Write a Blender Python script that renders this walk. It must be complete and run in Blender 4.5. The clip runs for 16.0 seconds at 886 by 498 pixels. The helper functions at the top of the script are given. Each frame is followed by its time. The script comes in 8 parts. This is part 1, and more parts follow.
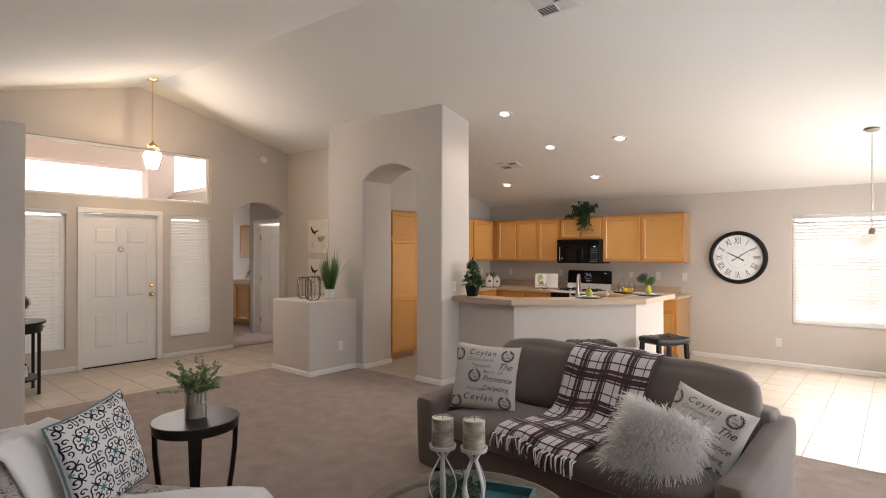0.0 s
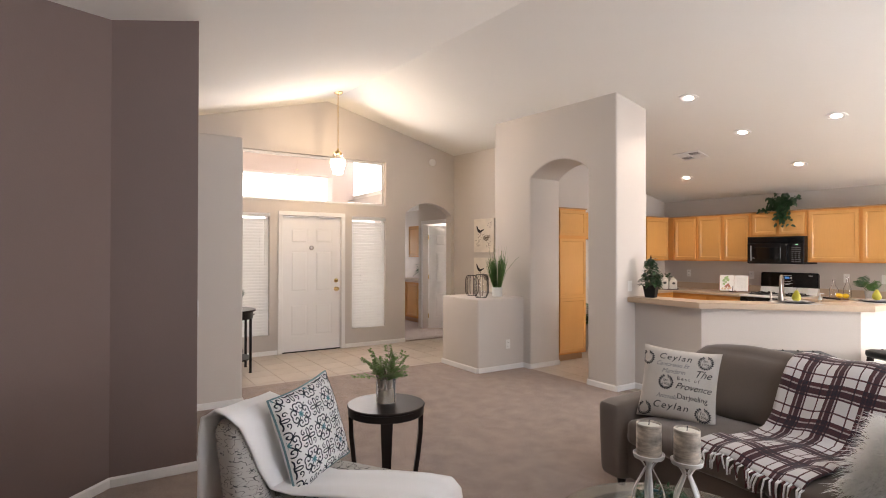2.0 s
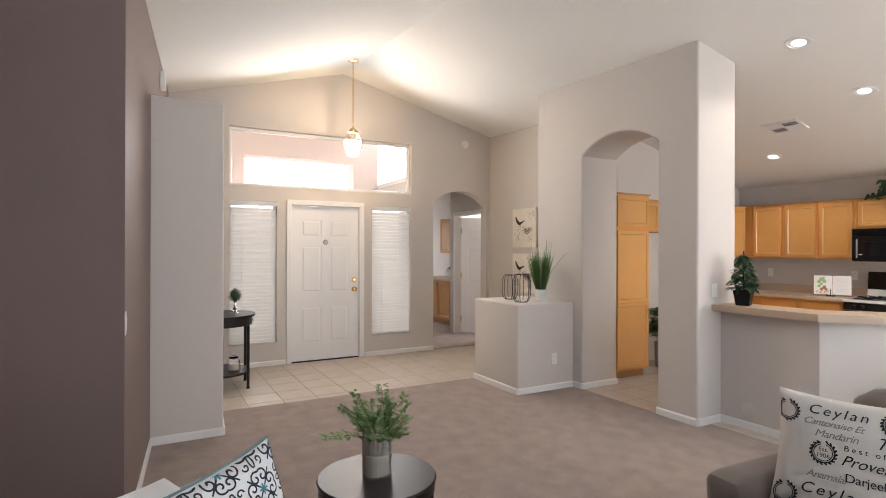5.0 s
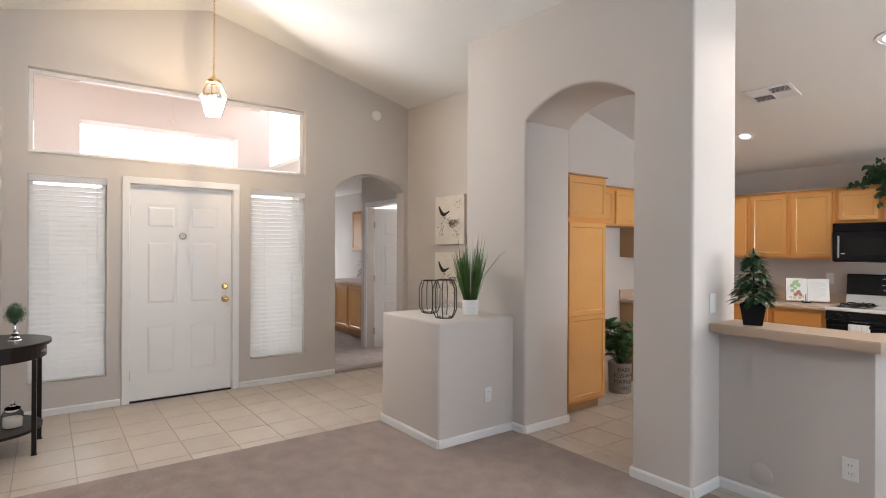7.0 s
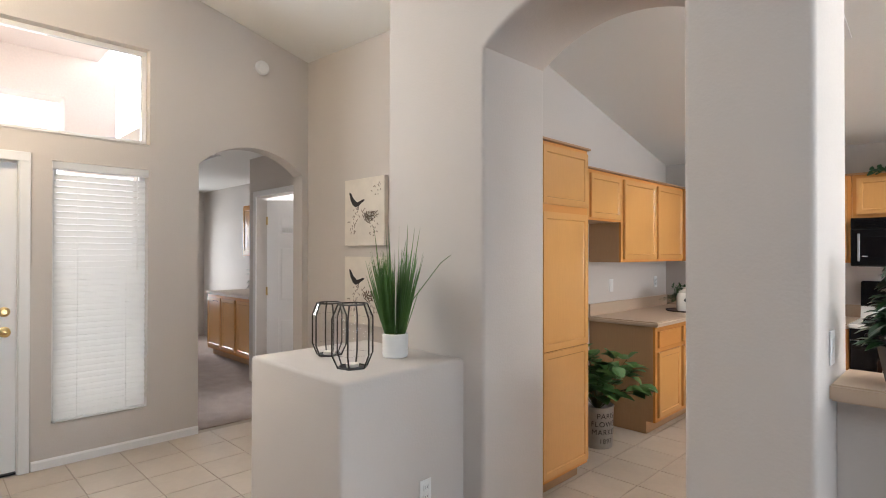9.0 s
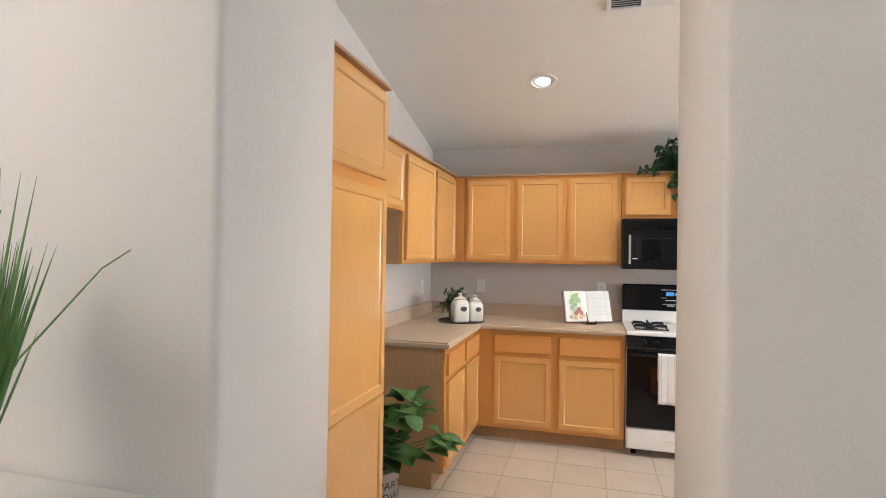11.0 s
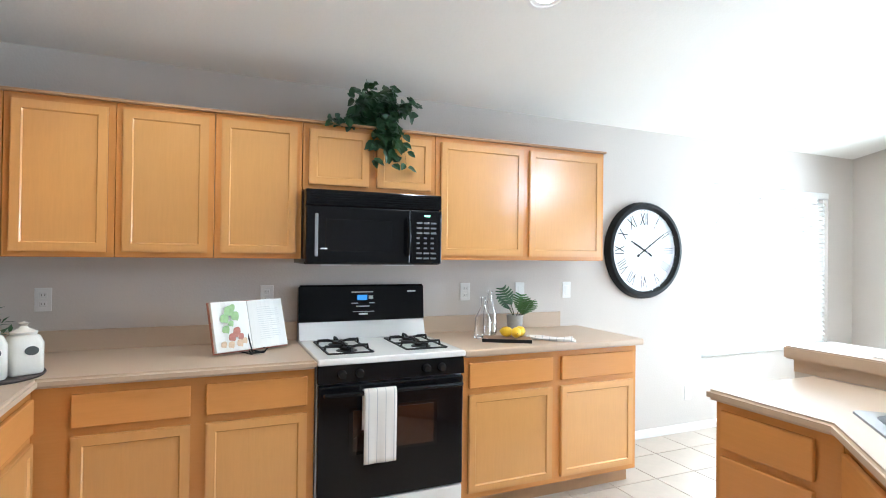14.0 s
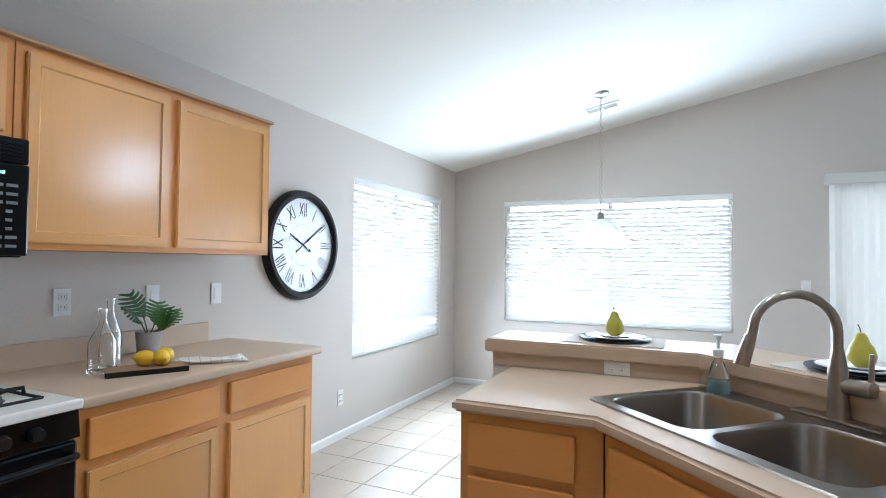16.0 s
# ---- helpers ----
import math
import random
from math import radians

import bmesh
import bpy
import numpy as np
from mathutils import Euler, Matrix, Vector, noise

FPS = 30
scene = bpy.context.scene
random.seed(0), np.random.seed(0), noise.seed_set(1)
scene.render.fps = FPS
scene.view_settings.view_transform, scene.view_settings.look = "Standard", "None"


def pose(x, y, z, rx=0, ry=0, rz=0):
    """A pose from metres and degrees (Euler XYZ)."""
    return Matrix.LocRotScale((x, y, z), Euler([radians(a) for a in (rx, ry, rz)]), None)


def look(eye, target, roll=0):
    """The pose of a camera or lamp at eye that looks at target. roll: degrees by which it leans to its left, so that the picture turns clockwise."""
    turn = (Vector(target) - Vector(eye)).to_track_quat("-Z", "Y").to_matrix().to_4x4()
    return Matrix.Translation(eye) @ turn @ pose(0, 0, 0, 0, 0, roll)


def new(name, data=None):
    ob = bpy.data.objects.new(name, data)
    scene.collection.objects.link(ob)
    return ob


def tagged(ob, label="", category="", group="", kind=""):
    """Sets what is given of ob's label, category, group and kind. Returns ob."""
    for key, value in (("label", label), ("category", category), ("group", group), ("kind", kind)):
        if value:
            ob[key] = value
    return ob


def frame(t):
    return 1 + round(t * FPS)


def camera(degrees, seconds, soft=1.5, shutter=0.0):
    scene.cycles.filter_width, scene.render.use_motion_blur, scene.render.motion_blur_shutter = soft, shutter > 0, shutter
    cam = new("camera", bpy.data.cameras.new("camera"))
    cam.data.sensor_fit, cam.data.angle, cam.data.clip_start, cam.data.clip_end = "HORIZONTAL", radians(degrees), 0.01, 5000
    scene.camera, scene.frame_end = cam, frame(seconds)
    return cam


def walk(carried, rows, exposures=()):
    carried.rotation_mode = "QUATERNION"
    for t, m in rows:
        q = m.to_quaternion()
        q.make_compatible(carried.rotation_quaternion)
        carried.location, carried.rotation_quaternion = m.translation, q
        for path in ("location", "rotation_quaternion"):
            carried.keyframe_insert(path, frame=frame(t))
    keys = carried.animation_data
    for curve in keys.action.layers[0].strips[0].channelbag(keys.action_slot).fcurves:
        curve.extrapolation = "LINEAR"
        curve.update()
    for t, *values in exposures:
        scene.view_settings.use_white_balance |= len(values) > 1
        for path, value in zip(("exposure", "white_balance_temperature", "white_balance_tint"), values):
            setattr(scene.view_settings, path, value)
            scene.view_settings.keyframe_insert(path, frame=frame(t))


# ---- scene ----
cam = camera(79.2, 16.0, 1.0)
PATH = [
    (0, (0.67, 0.079, 1.532), (-0.632, 1.597, 1.542), 0.0),
    (0.5, (0.636, 0.067, 1.514), (-0.768, 1.491, 1.527), 0.0),
    (1, (0.594, 0.054, 1.506), (-0.908, 1.375, 1.521), 0.0),
    (1.5, (0.545, 0.037, 1.501), (-1.049, 1.245, 1.514), 0.1),
    (2, (0.501, 0.017, 1.486), (-1.178, 1.103, 1.502), 0.1),
    (2.5, (0.444, 0.018, 1.48), (-1.297, 1.002, 1.495), -0.0),
    (3, (0.338, 0.055, 1.473), (-1.422, 1.004, 1.486), 0.1),
    (3.5, (0.237, 0.188, 1.484), (-1.531, 1.121, 1.489), 0.1),
    (5.8, (-0.947, 1.024, 1.466), (-2.655, 2.065, 1.461), 0.3),
    (6, (-1.079, 1.115, 1.469), (-2.758, 2.202, 1.462), 0.2),
    (6.5, (-1.392, 1.408, 1.462), (-3.018, 2.573, 1.458), 0.3),
    (7, (-1.689, 1.693, 1.449), (-3.297, 2.883, 1.45), 0.3),
    (7.5, (-2.003, 1.983, 1.436), (-3.595, 3.194, 1.444), 0.4),
    (8, (-2.325, 2.27, 1.452), (-3.908, 3.492, 1.455), 0.4),
    (8.2, (-2.462, 2.367, 1.441), (-4.035, 3.603, 1.448), 0.4),
    (10.3, (-3.727, 3.419, 1.465), (-4.602, 5.218, 1.469), 0.8),
    (10.5, (-3.834, 3.55, 1.454), (-4.616, 5.39, 1.462), 1.2),
    (11, (-3.939, 3.769, 1.438), (-4.474, 5.696, 1.456), 0.9),
    (11.5, (-4.014, 4.013, 1.429), (-4.286, 5.995, 1.449), 0.9),
    (12, (-4.081, 4.323, 1.452), (-4.161, 6.321, 1.457), 0.8),
    (12.5, (-4.147, 4.614, 1.413), (-4.036, 6.611, 1.437), 0.6),
    (13, (-4.132, 4.88, 1.423), (-3.835, 6.858, 1.439), 0.7),
    (13.5, (-4.121, 5.112, 1.416), (-3.622, 7.049, 1.432), 0.6),
    (14, (-4.156, 5.336, 1.405), (-3.358, 7.17, 1.423), 0.7),
    (14.5, (-4.098, 5.56, 1.377), (-3.038, 7.255, 1.41), 0.8),
    (15, (-4.049, 5.777, 1.382), (-2.746, 7.294, 1.411), 0.5),
    (15.5, (-4.044, 5.973, 1.36), (-2.448, 7.178, 1.4), 0.6),
    (16, (-4.0, 6.129, 1.339), (-2.18, 6.957, 1.391), 0.6),
]
walk(cam, [(t, look(eye, target, roll)) for t, eye, target, roll in PATH],
     [(0, -0.02, 7000, 16), (1, 0.24, 7000, 17), (2.5, 0.5, 6850, 18), (3.5, 0.5, 6700, 16), (6, 0.44, 6300, 13), (8.2, 0.48, 6050, 11), (11, 0.98, 6100, 8), (12.5, 1.05, 6100, 7), (13.5, 1.1, 5400, 3), (14.5, 0.85, 5300, 2), (15.2, 0.52, 5250, 2), (16, 0.24, 5200, 3)])

# ---- world and light ----
world = bpy.data.worlds.new("sky")
scene.world = world
world.use_nodes = True
wn = world.node_tree.nodes
sky = wn.new("ShaderNodeTexSky")
sky.sky_type, sky.sun_disc = "NISHITA", False
sky.sun_elevation, sky.sun_rotation = radians(58), radians(-85)
wn["Background"].inputs[1].default_value = 0.12
world.node_tree.links.new(sky.outputs[0], wn["Background"].inputs[0])

sun = new("sun", bpy.data.lights.new("sun", "SUN"))
sun.data.energy, sun.data.angle, sun.data.color = 3.0, radians(0.5), (1.0, 0.95, 0.88)
sun.matrix_world = look((-7.2, 2.4, 11.6), (0, 3, 0))


def area_light(name, eye, target, sx, sy, watts, color=(0.95, 0.98, 1.0), spread=180):
    """Area lamp: daylight of one window, and the added hall room fill."""
    ob = new(name, bpy.data.lights.new(name, "AREA"))
    ob.data.shape, ob.data.size, ob.data.size_y = "RECTANGLE", sx, sy
    ob.data.energy, ob.data.color, ob.data.spread = watts, color, radians(spread)
    ob.matrix_world = look(eye, target)
    return ob


area_light("daylight_north", (0.38, 8.30, 1.3), (0.3, 5.6, 0.0), 1.5, 1.3, 34, spread=140)
area_light("daylight_east", (1.36, 6.84, 1.36), (-5, 6.5, 2.5), 2.1, 1.2, 58, spread=150)
area_light("daylight_slider", (1.30, 4.0, 1.05), (-4, 2.6, 2.7), 1.8, 1.95, 32, (0.74, 0.87, 1.0), spread=160)
area_light("daylight_gable", (1.52, 2.35, 2.715), (-4, 3.2, 2.5), 1.1, 0.68, 24, (0.68, 0.84, 1.0), spread=170)
area_light("daylight_transom", (-7.28, 2.8, 2.62), (0, 2.8, 2.2), 2.3, 0.62, 31, spread=160)
area_light("daylight_side", (-7.85, 3.71, 1.2), (0, 3.71, 1.0), 0.6, 1.7, 4)
area_light("daylight_side_far", (-7.85, 1.84, 1.2), (0, 1.84, 1.0), 0.6, 1.7, 4)
# added fill that brightens the ajar hall door; its room has no window
area_light("daylight_hall_room", (-7.95, 6.84, 1.4), (-8.4, 5.8, 1.1), 0.6, 1.2, 48)

# ---- materials ----
def mat(name, color, rough=0.6, metal=0.0, grain=0.0, scale=60.0, bump=0.0, bump_scale=None, stain=0.0, stain_scale=1.5, coat=0.0, sheen=0.0,
        transmission=0.0, ior=1.45, emit=None, strength=0.0, stretch=(1, 1, 1), spec=0.5, vary=0.0, dist=0.002):
    m = bpy.data.materials.new(name)
    m.use_nodes = True
    nt = m.node_tree
    b = nt.nodes["Principled BSDF"]
    L = nt.links.new
    b.inputs["Base Color"].default_value = (*color, 1)
    b.inputs["Roughness"].default_value = rough
    b.inputs["Metallic"].default_value = metal
    b.inputs["Coat Weight"].default_value = coat
    b.inputs["Sheen Weight"].default_value = sheen
    b.inputs["Transmission Weight"].default_value = transmission
    b.inputs["IOR"].default_value = ior
    b.inputs["Specular IOR Level"].default_value = spec
    if emit:
        b.inputs["Emission Color"].default_value = (*emit, 1)
        b.inputs["Emission Strength"].default_value = strength
    if grain or bump or stain or vary:
        tc = nt.nodes.new("ShaderNodeTexCoord")
        mp = nt.nodes.new("ShaderNodeMapping")
        mp.inputs["Scale"].default_value = stretch
        L(tc.outputs["Object"], mp.inputs[0])
        cur = None
        if grain or stain:
            n1 = nt.nodes.new("ShaderNodeTexNoise")
            n1.inputs["Scale"].default_value, n1.inputs["Detail"].default_value = scale, 4
            n2 = nt.nodes.new("ShaderNodeTexNoise")
            n2.inputs["Scale"].default_value, n2.inputs["Detail"].default_value = stain_scale, 3
            L(mp.outputs[0], n1.inputs[0])
            L(tc.outputs["Object"], n2.inputs[0])
            a = nt.nodes.new("ShaderNodeMath")
            a.operation = "MULTIPLY_ADD"
            a.inputs[1].default_value, a.inputs[2].default_value = 2 * grain, 1 - grain
            L(n1.outputs[0], a.inputs[0])
            c = nt.nodes.new("ShaderNodeMath")
            c.operation = "MULTIPLY_ADD"
            c.inputs[1].default_value, c.inputs[2].default_value = 2 * stain, 1 - stain
            L(n2.outputs[0], c.inputs[0])
            d = nt.nodes.new("ShaderNodeMath")
            d.operation = "MULTIPLY"
            L(a.outputs[0], d.inputs[0]), L(c.outputs[0], d.inputs[1])
            cur = d.outputs[0]
        if vary:
            oi = nt.nodes.new("ShaderNodeObjectInfo")
            e = nt.nodes.new("ShaderNodeMath")
            e.operation = "MULTIPLY_ADD"
            e.inputs[1].default_value, e.inputs[2].default_value = 2 * vary, 1 - vary
            L(oi.outputs["Random"], e.inputs[0])
            if cur:
                f = nt.nodes.new("ShaderNodeMath")
                f.operation = "MULTIPLY"
                L(cur, f.inputs[0]), L(e.outputs[0], f.inputs[1])
                cur = f.outputs[0]
            else:
                cur = e.outputs[0]
        if cur:
            vm = nt.nodes.new("ShaderNodeVectorMath")
            vm.operation = "SCALE"
            vm.inputs[0].default_value = color
            L(cur, vm.inputs["Scale"])
            L(vm.outputs[0], b.inputs["Base Color"])
        if bump:
            n3 = nt.nodes.new("ShaderNodeTexNoise")
            n3.inputs["Scale"].default_value, n3.inputs["Detail"].default_value = bump_scale or scale, 3
            L(mp.outputs[0], n3.inputs[0])
            bp = nt.nodes.new("ShaderNodeBump")
            bp.inputs["Strength"].default_value, bp.inputs["Distance"].default_value = bump, dist
            L(n3.outputs[0], bp.inputs["Height"])
            L(bp.outputs[0], b.inputs["Normal"])
    return m


WALL = mat("wall_paint", (0.585, 0.535, 0.487), 0.75, bump=0.5, bump_scale=90, stain=0.03, stain_scale=0.8)
BROWN = mat("brown_wall_paint", (0.175, 0.124, 0.110), 0.6, bump=0.5, bump_scale=90, stain=0.04, stain_scale=0.8)
CEIL = mat("ceiling_paint", (0.81, 0.79, 0.745), 0.85, bump=0.5, bump_scale=55, stain=0.02)
WHITE = mat("white_trim_paint", (0.78, 0.765, 0.745), 0.42, stain=0.03, bump=0.08, bump_scale=30)
DOORWHITE = mat("white_door_paint", (0.80, 0.785, 0.77), 0.38, bump=0.12, bump_scale=120, stain=0.02)
CARPET = mat("taupe_carpet", (0.33, 0.25, 0.21), 0.95, grain=0.55, scale=95, bump=1.0, bump_scale=240, stain=0.36, stain_scale=7.0, sheen=0.2, dist=0.006)
TILE = mat("cream_floor_tile", (0.54, 0.46, 0.38), 0.38, grain=0.06, scale=25, stain=0.12, stain_scale=4, bump=0.12, bump_scale=30, vary=0.04, coat=0.12)
GROUT = mat("grout", (0.44, 0.375, 0.31), 0.9, grain=0.1)
MAPLE = mat("maple_wood", (0.66, 0.345, 0.110), 0.24, grain=0.055, scale=14, stain=0.10, stain_scale=2.5, bump=0.06, stretch=(9, 9, 0.7), coat=0.85, vary=0.07)
MAPLE_H = mat("maple_rail_wood", (0.61, 0.275, 0.075), 0.25, grain=0.055, scale=14, stain=0.10, stain_scale=2.5, bump=0.06, stretch=(0.7, 0.7, 9), coat=0.25, vary=0.07)
MAPLE.node_tree.nodes["Principled BSDF"].inputs["Coat Roughness"].default_value = 0.16
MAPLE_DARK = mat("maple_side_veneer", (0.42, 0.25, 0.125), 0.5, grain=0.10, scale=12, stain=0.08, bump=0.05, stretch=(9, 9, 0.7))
LAMINATE = mat("beige_laminate", (0.52, 0.395, 0.285), 0.45, grain=0.07, scale=240, stain=0.02)
BLACK = mat("black_enamel", (0.006, 0.006, 0.007), 0.14, stain=0.1, spec=0.3)
BLACKMATTE = mat("black_matte", (0.012, 0.011, 0.011), 0.5, spec=0.25, bump=0.1, bump_scale=80)
DARKGLASS = mat("dark_glass", (0.004, 0.004, 0.005), 0.05, spec=0.4)
ENAMEL = mat("white_enamel", (0.80, 0.79, 0.77), 0.2, coat=0.3, stain=0.01)
PLASTIC = mat("white_plastic", (0.76, 0.75, 0.72), 0.35)
STEEL = mat("brushed_steel", (0.27, 0.25, 0.23), 0.28, metal=1.0, grain=0.06, scale=50, stretch=(1, 12, 1), bump=0.03)
NICKEL = mat("brushed_nickel", (0.34, 0.31, 0.28), 0.28, metal=1.0, grain=0.04)
BRASS = mat("polished_brass", (0.75, 0.55, 0.25), 0.2, metal=1.0)
GLASS = mat("clear_glass", (1, 1, 1), 0.0, transmission=1.0, ior=1.45)
BLIND = mat("white_blind_slat", (0.82, 0.81, 0.79), 0.5)


def translucent(m, color, share):
    """Lets part of the light through a thin white sheet."""
    nt = m.node_tree
    tr, mix = nt.nodes.new("ShaderNodeBsdfTranslucent"), nt.nodes.new("ShaderNodeMixShader")
    tr.inputs[0].default_value, mix.inputs[0].default_value = (*color, 1), share
    nt.links.new(nt.nodes["Principled BSDF"].outputs[0], mix.inputs[1]), nt.links.new(tr.outputs[0], mix.inputs[2])
    nt.links.new(mix.outputs[0], nt.nodes["Material Output"].inputs[0])
    return m


translucent(BLIND, (0.86, 0.85, 0.83), 0.47)
STUCCO = mat("peach_stucco", (0.85, 0.74, 0.68), 0.9, grain=0.08, scale=60, bump=0.6, bump_scale=70)
GROUND = mat("outdoor_ground", (0.55, 0.50, 0.44), 0.95, grain=0.15, scale=20, stain=0.15)
OUTSIDE = mat("bright_outdoors", (0.9, 0.9, 0.9), 1.0, emit=(1.0, 0.99, 0.97), strength=4.0)
BULB = mat("lit_bulb", (1, 1, 1), 0.5, emit=(1.0, 0.86, 0.66), strength=9)
SPOT = mat("lit_reflector", (1, 1, 1), 0.4, emit=(1.0, 0.93, 0.82), strength=6)
MIRROR = mat("mirror_glass", (0.9, 0.9, 0.9), 0.02, metal=1.0)


# ---- building blocks ----
def poly(bm, pts, axis, a, b):
    """Extrudes a flat outline along an axis from a to b. pts are (y, z), (x, z) or (x, y)."""
    def v(p, h):
        return bm.verts.new({"x": (h, p[0], p[1]), "y": (p[0], h, p[1]), "z": (p[0], p[1], h)}[axis])
    lo, hi = [v(p, a) for p in pts], [v(p, b) for p in pts]
    n = len(pts)
    fs = [bm.faces.new(lo), bm.faces.new(hi)]
    for i in range(n):
        fs.append(bm.faces.new((lo[i], lo[(i + 1) % n], hi[(i + 1) % n], hi[i])))
    bmesh.ops.recalc_face_normals(bm, faces=fs)
    return fs


def box(bm, x0, x1, y0, y1, z0, z1, bevel=0.0, seg=2):
    r = bmesh.ops.create_cube(bm, size=1.0, matrix=Matrix.LocRotScale(((x0 + x1) / 2, (y0 + y1) / 2, (z0 + z1) / 2), None, (abs(x1 - x0), abs(y1 - y0), abs(z1 - z0))))
    if bevel:
        es = list({e for v in r["verts"] for e in v.link_edges})
        bmesh.ops.bevel(bm, geom=es, offset=bevel, segments=seg, affect="EDGES", profile=0.5)
    return r["verts"]


def cyl(bm, r0, r1, z0, z1, x=0, y=0, n=24, m=None):
    mm = Matrix.Translation((x, y, (z0 + z1) / 2))
    return bmesh.ops.create_cone(bm, cap_ends=True, segments=n, radius1=r0, radius2=r1, depth=z1 - z0, matrix=(m or Matrix()) @ mm)["verts"]


def lathe(bm, prof, n=32, m=None, cap=True):
    """A turned shape from a profile of (radius, height)."""
    m = m or Matrix()
    rings = [[bm.verts.new(m @ Vector((r * math.cos(2 * math.pi * i / n), r * math.sin(2 * math.pi * i / n), z))) for i in range(n)] for r, z in prof]
    for a, b in zip(rings, rings[1:]):
        for i in range(n):
            bm.faces.new((a[i], a[(i + 1) % n], b[(i + 1) % n], b[i]))
    if cap:
        for ring in (rings[0], rings[-1]):
            if (ring[0].co - ring[n // 2].co).length > 1e-5:
                bm.faces.new(ring)
    bmesh.ops.recalc_face_normals(bm, faces=bm.faces[:])


def tube(bm, pts, r, n=10, taper=None):
    """A round bar along a line of points."""
    pts = [Vector(p) for p in pts]
    rings, prev = [], None
    for i, p in enumerate(pts):
        d = (pts[min(i + 1, len(pts) - 1)] - pts[max(i - 1, 0)]).normalized()
        u = d.orthogonal().normalized() if prev is None else (prev - d * prev.dot(d)).normalized()
        prev = u
        w = d.cross(u)
        rr = r if taper is None else r + (taper - r) * i / (len(pts) - 1)
        rings.append([bm.verts.new(p + rr * (math.cos(2 * math.pi * k / n) * u + math.sin(2 * math.pi * k / n) * w)) for k in range(n)])
    for a, b in zip(rings, rings[1:]):
        for k in range(n):
            bm.faces.new((a[k], a[(k + 1) % n], b[(k + 1) % n], b[k]))
    bm.faces.new(rings[0]), bm.faces.new(rings[-1])
    bmesh.ops.recalc_face_normals(bm, faces=bm.faces[:])


def mesh_of(name, bm, material, smooth=False):
    me = bpy.data.meshes.new(name)
    bm.to_mesh(me)
    bm.free()
    me.materials.append(material)
    if smooth:
        for p in me.polygons:
            p.use_smooth = True
        me.set_sharp_from_angle(angle=radians(38))
    return me


def part(name, bm, material, parent=None, label="", smooth=False, loc=None):
    ob = new(name, mesh_of(name, bm, material, smooth))
    if parent:
        ob.parent = parent
    if loc is not None:
        ob.location = loc
    if label:
        ob["label"] = label
    return ob


def thing(name, label, category, group="", m=None):
    ob = tagged(new(name), label, category, group)
    ob.empty_display_size = 0.1
    if m is not None:
        ob.matrix_world = m
    return ob


def setting(name, bm, material, label="", category="", smooth=False):
    return tagged(part(name, bm, material, smooth=smooth), label, category, kind="structure")


def rect(a0, a1, b0, b1):
    return [(a0, b0), (a1, b0), (a1, b1), (a0, b1)]


def arch_line(a0, a1, spring, top, n=18):
    """Points of a shallow arch from a0 to a1."""
    h, w = top - spring, (a1 - a0) / 2
    r = (w * w + h * h) / (2 * h)
    c, half = (a0 + a1) / 2, math.asin(w / r)
    return [(c + r * math.sin(-half + 2 * half * i / n), top - r + r * math.cos(-half + 2 * half * i / n)) for i in range(n + 1)]

# ---- shell: floors, walls, ceiling ----
XW, XE, YN, YS = -7.40, 1.57, 8.52, -1.60
RIDGE_Y, RIDGE_Z, EAVE_Z = 3.0, 3.83, 2.40


def ceil_z(y, x=XW):
    """Underside of the vault; its ridge falls a little towards the east."""
    k = (x - XW) / (XE - XW)
    r, e = RIDGE_Z - 0.58 * k + 0.21 * k * k, EAVE_Z - 0.03 * k
    return r - (r - e) * abs(y - RIDGE_Y) / (YN - RIDGE_Y)


bm = bmesh.new()
xs = [XW - 0.2 + (XE - XW + 0.4) * i / 12 for i in range(13)]
ys = [YS - 0.2, (YS + RIDGE_Y) / 2, RIDGE_Y, 4.4, 5.8, 7.2, YN + 0.2]
lower = [[bm.verts.new((x, y, ceil_z(y, x))) for y in ys] for x in xs]
upper = [[bm.verts.new((x, y, ceil_z(y, x) + 0.15)) for y in ys] for x in xs]
for i in range(12):
    for j in range(len(ys) - 1):
        for g in (lower, upper):
            bm.faces.new((g[i][j], g[i][j + 1], g[i + 1][j + 1], g[i + 1][j]))
bmesh.ops.recalc_face_normals(bm, faces=bm.faces[:])
setting("ceiling", bm, CEIL, "off-white textured vaulted ceiling with a ridge", "ceiling")

# west wall with the front door, two side windows, transom and arched passage
bm = bmesh.new()
wa, wb = XW - 0.16, XW
top = 3.95
DY0, DY1 = 2.31, 3.23          # door
L0, L1, R0, R1 = 1.56, 2.13, 3.41, 4.00      # side windows
T0, T1, TZ0, TZ1 = 1.56, 4.01, 2.26, 2.98    # transom
WZ0, WZ1 = 0.29, 2.07
P0, P1 = 4.37, 5.30                          # passage
gable = [(YS, ceil_z(YS)), (RIDGE_Y, RIDGE_Z), (YN, ceil_z(YN))]
poly(bm, [(YS, 0), (L0, 0), (L0, ceil_z(L0)), (YS, ceil_z(YS))], "x", wa, wb)
poly(bm, [(L0, TZ1), (T1, TZ1), (T1, ceil_z(T1)), (RIDGE_Y, RIDGE_Z), (L0, ceil_z(L0))], "x", wa, wb)
poly(bm, rect(L0, T1, WZ1 + 0.0, TZ0), "x", wa, wb)
poly(bm, rect(L0, L1, 0, WZ0), "x", wa, wb)
poly(bm, rect(L1, DY0, 0, WZ1), "x", wa, wb)
poly(bm, rect(DY0, DY1, 2.045, WZ1), "x", wa, wb)
